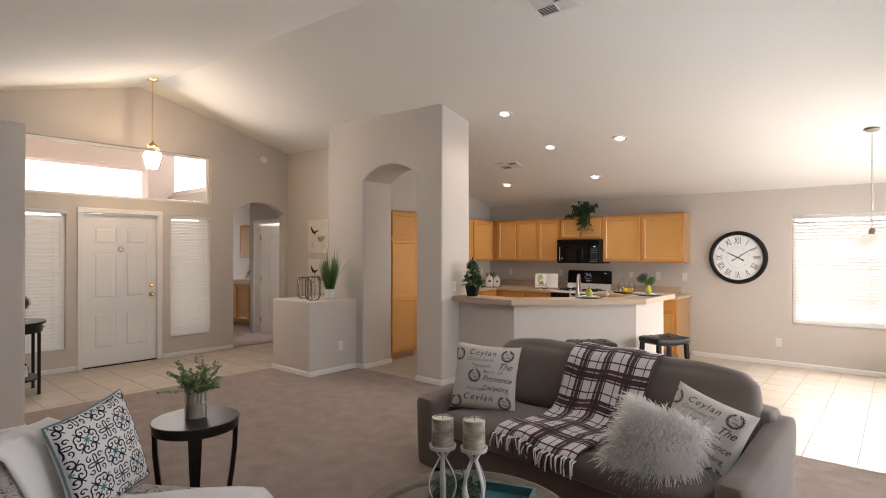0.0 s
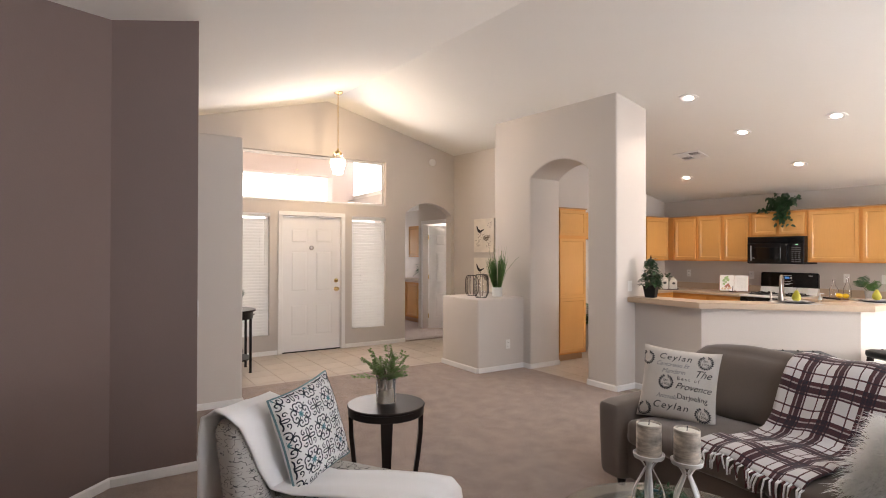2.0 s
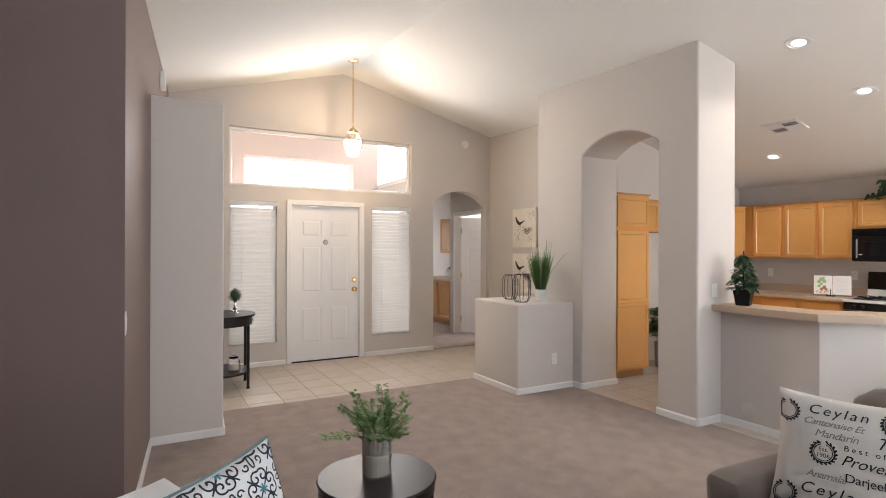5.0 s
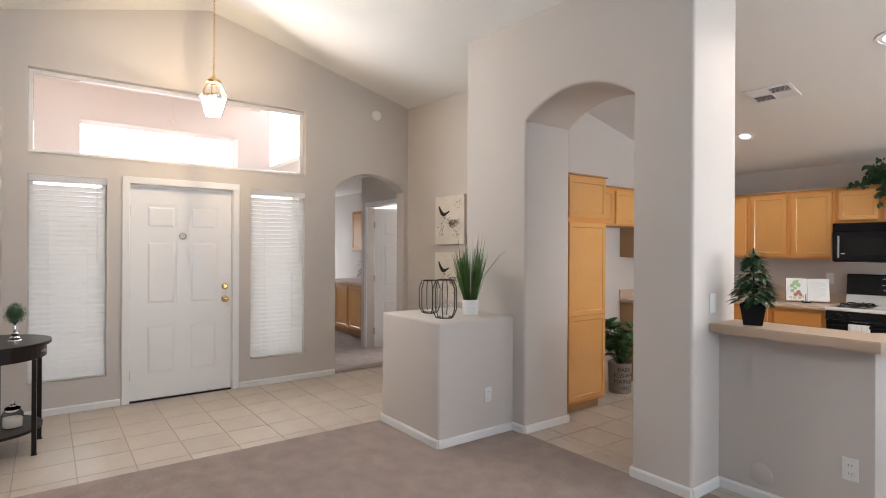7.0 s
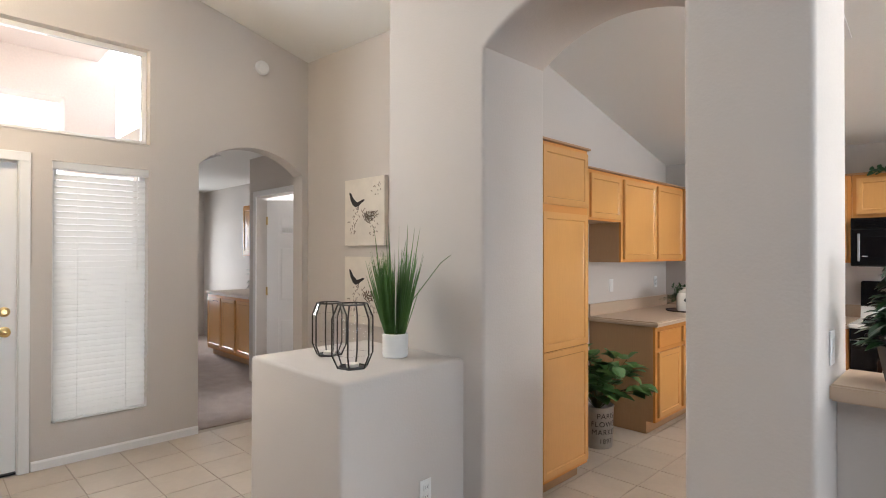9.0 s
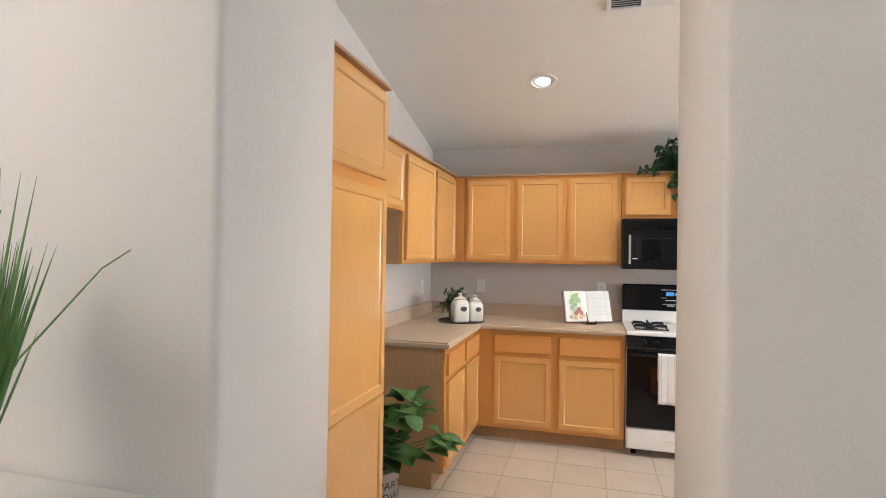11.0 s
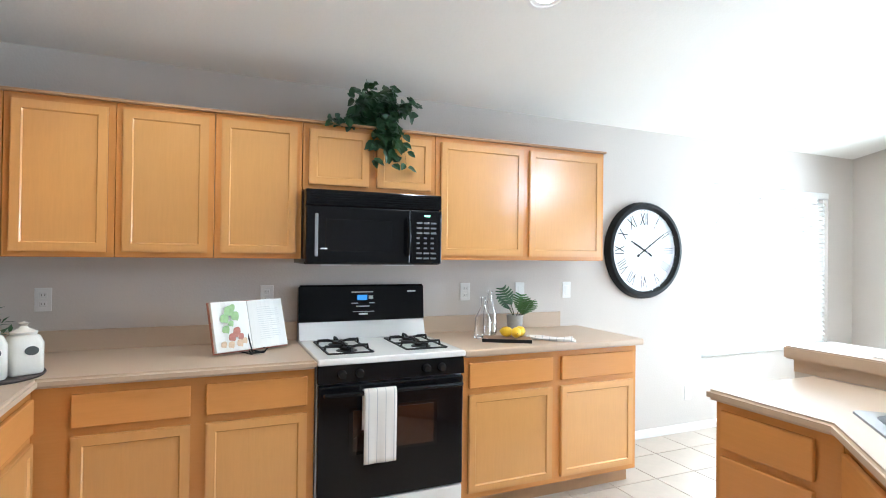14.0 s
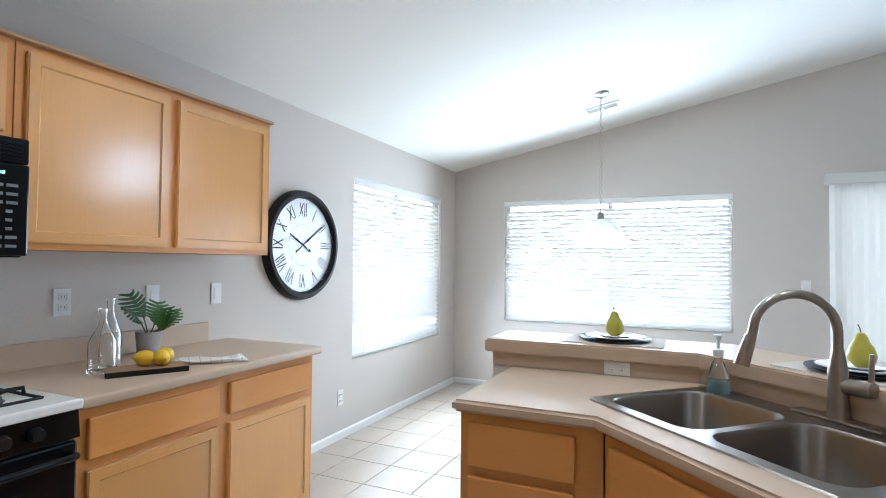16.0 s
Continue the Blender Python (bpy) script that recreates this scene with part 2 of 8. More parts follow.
poly(bm, rect(DY1, R0, 0, WZ1), "x", wa, wb)
poly(bm, rect(R0, R1, 0, WZ0), "x", wa, wb)
poly(bm, rect(R1, T1, 0, WZ1), "x", wa, wb)
poly(bm, [(T1, 0), (P0, 0), *arch_line(P0, P1, 2.16, 2.35), (P1, 0), (5.42, 0), (5.42, ceil_z(5.42)), (T1, ceil_z(T1))], "x", wa, wb)
setting("wall_west", bm, WALL, "beige textured gable wall with front door and windows", "wall")

# picture niche wall, its return, and the arched wall
bm = bmesh.new()
poly(bm, rect(XW, -5.31, 0, ceil_z(5.42) + 0.05), "y", 5.36, 5.42)
setting("wall_niche", bm, WALL, "beige painted wall behind the entry niche", "wall")

AX0, AX1, AY0, AY1 = -4.69, -3.733, 4.72, 5.238
WX, PX = -5.43, -3.33
bm = bmesh.new()
ct = ceil_z(AY0) + 0.02
poly(bm, [(WX, 0), (AX0, 0), *arch_line(AX0, AX1, 2.462, 2.628), (AX1, 0), (PX, 0), (PX, ct), (WX, ct)], "y", AY0, AY1)
for v in bm.verts:
    if v.co.z > 2.9:
        v.co.z = ceil_z(v.co.y, v.co.x) + 0.02
es = [e for e in bm.edges if abs(e.verts[0].co.z - e.verts[1].co.z) > 1.5 or (0.01 < e.verts[0].co.z < 3 and 0.01 < e.verts[1].co.z < 3 and abs(e.verts[0].co.y - e.verts[1].co.y) < 1e-4)]
bmesh.ops.bevel(bm, geom=es, offset=0.022, segments=4, affect="EDGES", profile=0.5)
setting("wall_arch", bm, WALL, "thick beige wall with an arched opening and rounded corners", "wall", smooth=True)
bm = bmesh.new()
poly(bm, rect(WX, -5.31, 0, ceil_z(AY1) + 0.02), "y", AY1, 5.36)
setting("wall_niche_return", bm, WALL, "beige return wall of the entry niche", "wall")

# kitchen west wall, north wall, east wall
KX = -5.37
bm = bmesh.new()
poly(bm, [(5.42, 0), (YN, 0), (YN, ceil_z(YN)), (5.42, ceil_z(5.42))], "x", KX - 0.12, KX)
setting("wall_kitchen_west", bm, WALL, "beige painted kitchen side wall", "wall")
NX0, NX1, NZ0, NZ1 = -0.45, 1.19, 0.58, 2.02
bm = bmesh.new()
h = ceil_z(YN) + 0.03
for r in (rect(KX - 0.12, NX0, 0, h), rect(NX0, NX1, 0, NZ0), rect(NX0, NX1, NZ1, h), rect(NX1, XE + 0.16, 0, h)):
    poly(bm, r, "y", YN, YN + 0.16)
setting("wall_north", bm, WALL, "beige painted wall with a bright window", "wall")
EY0, EY1, EZ0, EZ1 = 5.74, 7.93, 0.73, 2.01
SY0, SY1, SZ1 = 3.05, 4.98, 2.06
VY0, VY1, VZ0, VZ1 = 1.75, 2.95, 2.35, 3.08
bm = bmesh.new()
poly(bm, [(EY1, 0), (YN, 0), (YN, ceil_z(YN, XE) + 0.01), (EY1, ceil_z(EY1, XE) + 0.01)], "x", XE, XE + 0.16)
poly(bm, rect(EY0, EY1, 0, EZ0), "x", XE, XE + 0.16)
poly(bm, [(EY0, EZ1), (EY1, EZ1), (EY1, ceil_z(EY1, XE) + 0.01), (EY0, ceil_z(EY0, XE) + 0.01)], "x", XE, XE + 0.16)
poly(bm, [(SY1, 0), (EY0, 0), (EY0, ceil_z(EY0, XE) + 0.01), (SY1, ceil_z(SY1, XE) + 0.01)], "x", XE, XE + 0.16)
poly(bm, [(SY0, SZ1), (SY1, SZ1), (SY1, ceil_z(SY1, XE) + 0.01), (SY0, ceil_z(SY0, XE) + 0.01)], "x", XE, XE + 0.16)
poly(bm, [(VY1, 0), (SY0, 0), (SY0, ceil_z(SY0, XE) + 0.01), (RIDGE_Y, ceil_z(RIDGE_Y, XE) + 0.01), (VY1, ceil_z(VY1, XE) + 0.01)], "x", XE, XE + 0.16)
poly(bm, rect(VY0, VY1, 0, VZ0), "x", XE, XE + 0.16)
poly(bm, [(VY0, VZ1), (VY1, VZ1), (VY1, ceil_z(VY1, XE) + 0.01), (VY0, ceil_z(VY0, XE) + 0.01)], "x", XE, XE + 0.16)
poly(bm, [(YS, 0), (VY0, 0), (VY0, ceil_z(VY0, XE) + 0.01), (YS, ceil_z(YS, XE) + 0.01)], "x", XE, XE + 0.16)
setting("wall_east", bm, WALL, "beige painted wall with a wide window and a sliding door", "wall")

# brown accent wall, diagonal wall, south wall and the low entry block
bm = bmesh.new()
poly(bm, [(XW, 0.90), (-3.50, 0.60), (-3.50, 0.09), (-2.30, -1.11), (-2.30, YS), (-2.42, YS), (-2.42, -1.16), (-3.62, 0.04), (-3.62, 0.48), (XW, 0.78)], "z", 0, 3.9)
for v in bm.verts:
    if v.co.z > 1:
        v.co.z = ceil_z(v.co.y, v.co.x) + 0.04
setting("wall_brown", bm, BROWN, "dark brown painted accent wall with an angled corner", "wall")
bm = bmesh.new()
poly(bm, rect(-2.42, XE + 0.16, 0, ceil_z(YS) + 0.03), "y", YS - 0.16, YS)
setting("wall_south", bm, WALL, "plain beige painted wall", "wall")
BX, BY, BZ, BSKEW = -4.99, 1.225, 2.625, 0.17
BLOCK = pose(BX, BY, 0, 0, 0, math.degrees(math.atan2(-BSKEW, BX - XW)))      # runs along the entry side of the block
bm = bmesh.new()
poly(bm, [(XW, 0.85), (BX, 0.66), (BX, BY), (XW, BY + BSKEW)], "z", 0, BZ)
es = [e for e in bm.edges if max(v.co.x for v in e.verts) > BX - 0.01 or (e.verts[0].co.z > 1 and e.verts[1].co.z > 1)]
bmesh.ops.bevel(bm, geom=[e for e in es if min(v.co.y for v in e.verts) > 0.7 or e.verts[0].co.z > 1 and e.verts[1].co.z > 1 and min(v.co.x for v in e.verts) > BX - 0.1], offset=0.02, segments=3, affect="EDGES", profile=0.5)
setting("wall_entry_block", bm, WALL, "beige partial-height entry wall with a plant shelf on top", "wall", smooth=True)

# half wall with a flat top beside the arch
bm = bmesh.new()
box(bm, -5.64, -4.825, 3.98, AY0, 0, 0.915)
bmesh.ops.bevel(bm, geom=[e for e in bm.edges if min(v.co.z for v in e.verts) > 0.5 or (min(v.co.y for v in e.verts) < 4 and max(v.co.y for v in e.verts) < 4 and max(v.co.z for v in e.verts) > 0.5)], offset=0.02, segments=3, affect="EDGES", profile=0.5)
setting("half_wall", bm, WALL, "low beige half wall block with rounded edges", "half wall", smooth=True)

# floors
bm = bmesh.new()
poly(bm, [(-5.65, 0.6), (-3.5, 0.6), (-3.5, 0.09), (-2.3, -1.11), (-2.3, YS), (XE, YS), (XE, 4.88), (-3.33, 4.88), (-3.33, 4.73), (-5.65, 4.73)], "z", -0.06, 0.0)
setting("floor", bm, CARPET, "taupe cut-pile carpet", "carpet")
bm = bmesh.new()
poly(bm, rect(XW - 0.2, -5.65, 0.6, 5.42), "z", -0.06, -0.006)
poly(bm, rect(KX - 0.12, XE, 4.88, YN), "z", -0.06, -0.006)
poly(bm, rect(-5.65, -3.33, 4.73, 4.88), "z", -0.06, -0.006)
tile_bed = setting("floor_tile_bed", bm, GROUT, "tan grout bed of the tile floor", "tile floor")


def baseboard(name, pts, h=0.062, t=0.014):
    """White skirting along a line of floor points; the room lies on the left of the line."""
    for a, b in zip(pts, pts[1:]):
        a, b = Vector(a), Vector(b)
        d = (b - a)
        ln = d.length
        bm = bmesh.new()
        poly(bm, [(0, 0), (t, 0), (t, h - 0.012), (t * 0.45, h), (0, h)], "x", 0, ln)
        ob = setting("baseboard", bm, WHITE, "white painted baseboard", "baseboard")
        ob.matrix_world = Matrix.Translation((a.x, a.y, 0)) @ Matrix.Rotation(math.atan2(d.y, d.x), 4, "Z")


baseboard("west", [(XW, DY0 - 0.07), (XW, BY + BSKEW + 0.02)])
baseboard("west", [(XW, P0), (XW, DY1 + 0.07)])
baseboard("niche", [(-5.43, 5.36), (XW, 5.36)])
baseboard("niche", [(WX, AY0), (WX, 5.36)])
baseboard("pony", [(-4.825, AY0), (-4.825, 3.98), (-5.64, 3.98), (-5.64, AY0)])
baseboard("arch", [(AX0, AY0), (-4.825, AY0)])
baseboard("arch", [(AX0, AY1), (AX0, AY0)])
baseboard("arch", [(PX, AY0), (AX1, AY0)])
baseboard("arch", [(AX1, AY0), (AX1, AY1)])
baseboard("arch", [(PX, 5.03), (PX, AY0)])
baseboard("block", [(BX, BY), (BX, 0.72)])
baseboard("block", [(XW, BY + BSKEW), (BX, BY)])
baseboard("brown", [(-3.50, 0.60), (-3.50, 0.09), (-2.30, -1.11)])
baseboard("brown", [(BX, 0.715), (-3.5, 0.6)])
baseboard("north", [(XE, YN), (-1.70, YN)])
baseboard("east", [(XE, SY1), (XE, YN)])

# ---- doors, windows, blinds ----
def panel_door(name, label, w, h, m, six=True, material=DOORWHITE):
    """A six-panel door in the y-z plane, face towards +x, from y=0 to w."""
    d = tagged(new(name), label, "door", kind="structure")
    d.matrix_world = m
    bm = bmesh.new()
    box(bm, -0.044, -0.006, 0, w, 0.012, h)
    part("slab", bm, material, d)
    cols = [(0.13, w / 2 - 0.055), (w / 2 + 0.055, w - 0.13)]
    rows_ = [(0.235, 0.72), (0.90, 1.52), (1.63, 1.86)]
    ys, zs = [0] + [v for c in cols for v in c] + [w], [0.012] + [v for r in rows_ for v in r] + [h]
    bm = bmesh.new()
    for i in range(len(ys) - 1):
        for j in range(len(zs) - 1):
            if not (i % 2 and j % 2):
                box(bm, -0.006, 0.0, ys[i], ys[i + 1], zs[j], zs[j + 1])
    bmesh.ops.remove_doubles(bm, verts=bm.verts[:], dist=1e-5)
    part("stile_and_rail", bm, material, d)
    for c in cols:
        for r in rows_:
            bm = bmesh.new()
            box(bm, -0.006, -0.001, c[0] + 0.022, c[1] - 0.022, r[0] + 0.022, r[1] - 0.022)
            vs = [v for v in bm.verts if v.co.x > -0.003]
            for v in vs:
                v.co.y += 0.014 if v.co.y < (c[0] + c[1]) / 2 else -0.014
                v.co.z += 0.014 if v.co.z < (r[0] + r[1]) / 2 else -0.014
            part("panel", bm, material, d)
    return d


front = panel_door("door_1", "white six-panel front door with brass knob, closed", DY1 - DY0 - 0.008, 2.035, pose(XW - 0.045, DY0 + 0.004, 0))
for z, r in ((0.93, 0.030), (1.06, 0.026)):
    bm = bmesh.new()
    mm = Matrix.Translation((0, 0.85, z)) @ Matrix.Rotation(radians(90), 4, "Y")
    lathe(bm, [(0.034, 0), (0.033, 0.008), (0.012, 0.012), (0.012, 0.03), (r, 0.042), (r, 0.056), (r * 0.5, 0.064)] if z < 1 else [(0.032, 0), (0.031, 0.012), (0.02, 0.016), (0.016, 0.02)], 24, mm)
    part("door_knob" if z < 1 else "deadbolt", bm, BRASS, front, smooth=True)
bm = bmesh.new()
lathe(bm, [(0.034, 0), (0.034, 0.008), (0.024, 0.012), (0.022, 0.008)], 24, Matrix.Translation((0, 0.455, 1.565)) @ Matrix.Rotation(radians(90), 4, "Y"))
part("knocker", bm, NICKEL, front, smooth=True)
for z in (0.25, 1.02, 1.80):
    bm = bmesh.new()
    cyl(bm, 0.009, 0.009, z - 0.045, z + 0.045, 0.006, -0.002, 10)
    part("hinge", bm, NICKEL, front)
bm = bmesh.new()
box(bm, -0.06, 0.03, 0, DY1 - DY0 - 0.008, 0.0, 0.011)
part("threshold", bm, BLACKMATTE, front)


def casing(name, y0, y1, z1, x, w=0.062, t=0.018, label="white painted door casing", flip=1):
    c = tagged(new(name), label, "door casing", kind="structure")
    for n, r in (("jamb_trim", rect(y0 - w, y0, 0, z1)), ("jamb_trim", rect(y1, y1 + w, 0, z1)), ("head_trim", rect(y0 - w, y1 + w, z1, z1 + w))):
        bm = bmesh.new()
        poly(bm, r, "x", x, x + t * flip)
        bmesh.ops.bevel(bm, geom=bm.edges[:], offset=0.004, segments=1, affect="EDGES")
        part(n, bm, WHITE, c)
    return c


casing("trim", DY0, DY1, 2.045, XW)
bm = bmesh.new()
for y in (DY0 - 0.004, DY1 - 0.004):
    box(bm, XW - 0.16, XW - 0.002, y, y + 0.008, 0, 2.045)
setting("door_lining", bm, WHITE, "white front door lining", "door frame")


def window(name, label, axis, plane, a0, a1, z0, z1, mullions=(), out=1, depth=0.10):
    """A vinyl window set in a wall. axis x: the wall runs along y at x=plane; out: side of the outdoors."""
    w = tagged(new(name), label, "window", kind="structure")
    f = 0.035
    q = plane + out * depth
    def bx(bm, u0, u1, w0, w1, h0, h1):
        if axis == "x":
            box(bm, u0, u1, w0, w1, h0, h1, 0.003, 1)
        else:
            box(bm, w0, w1, u0, u1, h0, h1, 0.003, 1)
    for r in ((a0, a1, z0, z0 + f), (a0, a1, z1 - f, z1), (a0, a0 + f, z0 + f, z1 - f), (a1 - f, a1, z0 + f, z1 - f)):
        bm = bmesh.new()
        bx(bm, q - 0.02, q + 0.02, *r)
        part("window_frame", bm, WHITE, w)
    for mu in mullions:
        bm = bmesh.new()
        bx(bm, q - 0.018, q + 0.018, mu - 0.02, mu + 0.02, z0 + f, z1 - f)
        part("mullion", bm, WHITE, w)
    edges = [a0 + f, *mullions, a1 - f]
    for p, r in zip(edges, edges[1:]):
        bm = bmesh.new()
        bx(bm, q - 0.003, q + 0.003, p, r, z0 + f, z1 - f)
        g = part("pane", bm, GLASS, w)
        g.visible_shadow = False
    bm = bmesh.new()
    bx(bm, *(sorted((plane, q - out * 0.02))), a0, a1, z0 - 0.012, z0 - 0.001)
    part("window_sill", bm, WHITE, w)
    return w


window("window_1", "clear transom window over the front door", "x", XW, T0, T1, TZ0, TZ1, (), -1)
window("window_2", "narrow side window behind white blinds", "x", XW, L0, L1, WZ0, WZ1, (), -1)
window("window_3", "narrow side window by the door behind blinds", "x", XW, R0, R1, WZ0, WZ1, (), -1)
window("window_4", "bright kitchen nook window behind white blinds", "y", YN, NX0, NX1, NZ0, NZ1, ((NX0 + NX1) / 2,), 1)
window("window_5", "wide dining window behind white blinds", "x", XE, EY0, EY1, EZ0, EZ1, ((EY0 + EY1) / 2,), 1)
window("window_8", "high window in the gable of the east wall", "x", XE, VY0, VY1, VZ0, VZ1, ((VY0 + VY1) / 2,), 1)
window("window_6", "sliding glass patio door", "x", XE, SY0, SY1, 0.02, SZ1, ((SY0 + SY1) / 2,), 1)


def blinds(label, m, w, h, tilt, pitch=0.043, group="window blinds"):
    """Horizontal blinds in the local x-z plane; hangs from z=h to 0, the room on the -y side."""
    b = thing("window_blind", label, "window blind", group, m)
    bm = bmesh.new()
    box(bm, -0.008, w + 0.008, -0.034, 0.014, h - 0.055, h, 0.004, 1)
    part("valance", bm, BLIND, b)
    bm = bmesh.new()
    box(bm, 0.006, w - 0.006, -0.025, 0.025, 0.0, 0.016, 0.004, 1)
    part("bottom_rail", bm, BLIND, b)
    bm = bmesh.new()
    prof = [(-0.0245, -0.002), (-0.012, 0.0005), (0, 0.0015), (0.012, 0.0005), (0.0245, -0.002), (0.0245, 0.0005), (0, 0.004), (-0.0245, 0.0005)]
    poly(bm, prof, "x", 0.008, w - 0.008)
    bmesh.ops.rotate(bm, verts=bm.verts[:], cent=(0, 0, 0), matrix=Matrix.Rotation(radians(tilt), 3, "X"))
    me = mesh_of("slat", bm, BLIND)
    n = int((h - 0.09) / pitch)
    for i in range(n):
        s = new("slat", me)
        s.parent, s.location = b, (random.uniform(-0.001, 0.001), 0, 0.04 + i * pitch)
    for x in ([0.14, w - 0.14] if w < 1 else [0.16, w / 2, w - 0.16]):
        bm = bmesh.new()
        box(bm, x - 0.0015, x + 0.0015, -0.031, -0.029, 0.01, h - 0.05)
        part("cord", bm, BLIND, b)
    bm = bmesh.new()
    tube(bm, [(w - 0.07, -0.036, h - 0.05), (w - 0.068, -0.038, h - 0.75)], 0.004, 6)
    part("wand", bm, BLIND, b)
    return b


EASTW = lambda y, z: pose(XE + 0.03, y, z, 0, 0, -90)
WESTW = lambda y, z: pose(XW - 0.03, y, z, 0, 0, 90)
blinds("white faux-wood blind covering the side window", WESTW(L0 + 0.005, WZ0 + 0.002), L1 - L0 - 0.01, WZ1 - WZ0 - 0.004, 60)
blinds("white faux-wood blind beside the front door", WESTW(R0 + 0.005, WZ0 + 0.002), R1 - R0 - 0.01, WZ1 - WZ0 - 0.004, 56)
blinds("white horizontal blind over the nook window", pose(NX0 + 0.005, YN + 0.03, NZ0 + 0.002), NX1 - NX0 - 0.01, NZ1 - NZ0 - 0.004, 50)
blinds("wide white horizontal blind over the dining window", EASTW(EY1 - 0.005, EZ0 + 0.002), EY1 - EY0 - 0.01, EZ1 - EZ0 - 0.004, 48)

# vertical blinds of the patio door
vb = thing("vertical_blind", "white vertical vane blinds over the sliding door", "window blind", "", pose(XE - 0.07, SY1, 0))
bm = bmesh.new()
box(bm, -0.05, 0.068, -2.02, 0.07, 2.04, 2.13, 0.006, 1)
part("valance", bm, BLIND, vb)
bm = bmesh.new()
prof = [(-0.043, 0.002), (0, 0.010), (0.043, 0.002), (0.043, 0.0), (0, 0.008), (-0.043, 0.0)]
poly(bm, prof, "z", 0.03, 2.05)
me = mesh_of("vane", bm, BLIND)
for i in range(26):
    s = new("vane", me)
    s.parent, s.location, s.rotation_euler = vb, (0, 0.0 - i * 0.076, 0), (0, 0, radians(62))

# ---- beyond the windows and the passage ----
bm = bmesh.new()
poly(bm, rect(-400, XW - 0.16, -400, 400), "z", -0.3, -0.03)
poly(bm, rect(XW - 0.16, 400, YN + 0.16, 400), "z", -0.3, -0.031)
poly(bm, rect(XE + 0.16, 400, -400, YN + 0.16), "z", -0.3, -0.031)
poly(bm, rect(XW - 0.16, XE + 0.16, -400, YS - 0.16), "z", -0.3, -0.031)
setting("ground", bm, GROUND, "pale dry ground outside the house", "ground")
bm = bmesh.new()
poly(bm, rect(0.6, 4.215, 2.94, 3.45), "x", -9.5, -9.2)
poly(bm, rect(0.6, 2.0, -0.03, 2.94), "x", -9.5, -9.2)
poly(bm, rect(3.78, 4.215, -0.03, 2.94), "x", -9.5, -9.2)
poly(bm, rect(0.6, 4.05, 3.35, 3.5), "x", -9.2, XW - 0.16)
setting("porch", bm, STUCCO, "peach stucco entry porch beam and posts", "porch")
for nm, r, ax, a in (("backdrop", rect(-3, 10, -0.03, 8), "x", -16.0), ("backdrop", rect(-5, 14, -0.03, 8), "x", 5.5), ("backdrop", rect(-6, 5.4, -0.03, 8), "y", 12.5)):
    bm = bmesh.new()
    poly(bm, r, ax, a, a + 0.05)
    setting(nm, bm, OUTSIDE, "overexposed bright daylight outdoors", "backdrop")

# hall and room behind the arched passage
bm = bmesh.new()
poly(bm, [(XW - 0.16, 5.45), (-7.74, 5.45), (-7.74, 5.57), (XW - 0.16, 5.57)], "z", 0, 2.5)
poly(bm, [(-8.62, 5.45), (-8.80, 5.45), (-8.80, 6.4), (-12.6, 6.4), (-12.6, 6.52), (-8.68, 6.52), (-8.68, 5.57), (-8.62, 5.57)], "z", 0, 2.5)
poly(bm, rect(-8.62, -7.74, 5.45, 5.57), "z", 2.06, 2.5)
poly(bm, rect(-12.6, XW - 0.16, 4.10, 4.22), "z", 0, 2.5)
for r in (rect(4.22, 5.05, 0, 2.5), rect(6.0, 6.4, 0, 2.5), rect(5.05, 6.0, 0, 0.55), rect(5.05, 6.0, 2.05, 2.5)):
    poly(bm, r, "x", -12.72, -12.6)
poly(bm, rect(-8.68, -7.5, 6.9, 7.0), "z", 0, 2.5)
poly(bm, rect(-7.62, -7.5, 5.57, 6.9), "z", 0, 2.5)
setting("wall_hall", bm, WALL, "beige walls of the side hall and room", "wall")
bm = bmesh.new()
poly(bm, rect(-12.6, XW - 0.16, 4.22, 6.95), "z", 2.5, 2.6)
setting("ceiling_hall", bm, CEIL, "flat off-white hall ceiling", "ceiling")
bm = bmesh.new()
poly(bm, rect(-12.6, XW - 0.08, 4.10, 6.95), "z", -0.06, 0.001)
setting("floor_hall", bm, CARPET, "taupe carpet of the side hall", "carpet")
window("window_7", "bright window of the side room", "x", -12.6, 5.05, 6.0, 0.55, 2.05, (), -1, 0.05)
blinds("white blind over the side room window", pose(-12.57, 5.055, 0.56, 0, 0, 90), 0.94, 1.48, 25)
area_light("daylight_side_room", (-12.45, 5.5, 1.3), (-8, 5.2, 1.0), 0.9, 1.4, 18)
hd = panel_door("door_2", "white panel hall door standing ajar", 0.80, 2.03, pose(-8.58, 5.55, 0, 0, 0, -42))
cs = casing("trim", 0.0, 0.88, 2.06, 0.0, label="white casing of the hall door")
cs.matrix_world = pose(-8.62, 5.45, 0, 0, 0, -90)
for z in (0.25, 1.02, 1.80):
    bm = bmesh.new()
    cyl(bm, 0.01, 0.01, z - 0.045, z + 0.045, 0.01, 0.0, 10)
    part("hinge", bm, BRASS, hd)

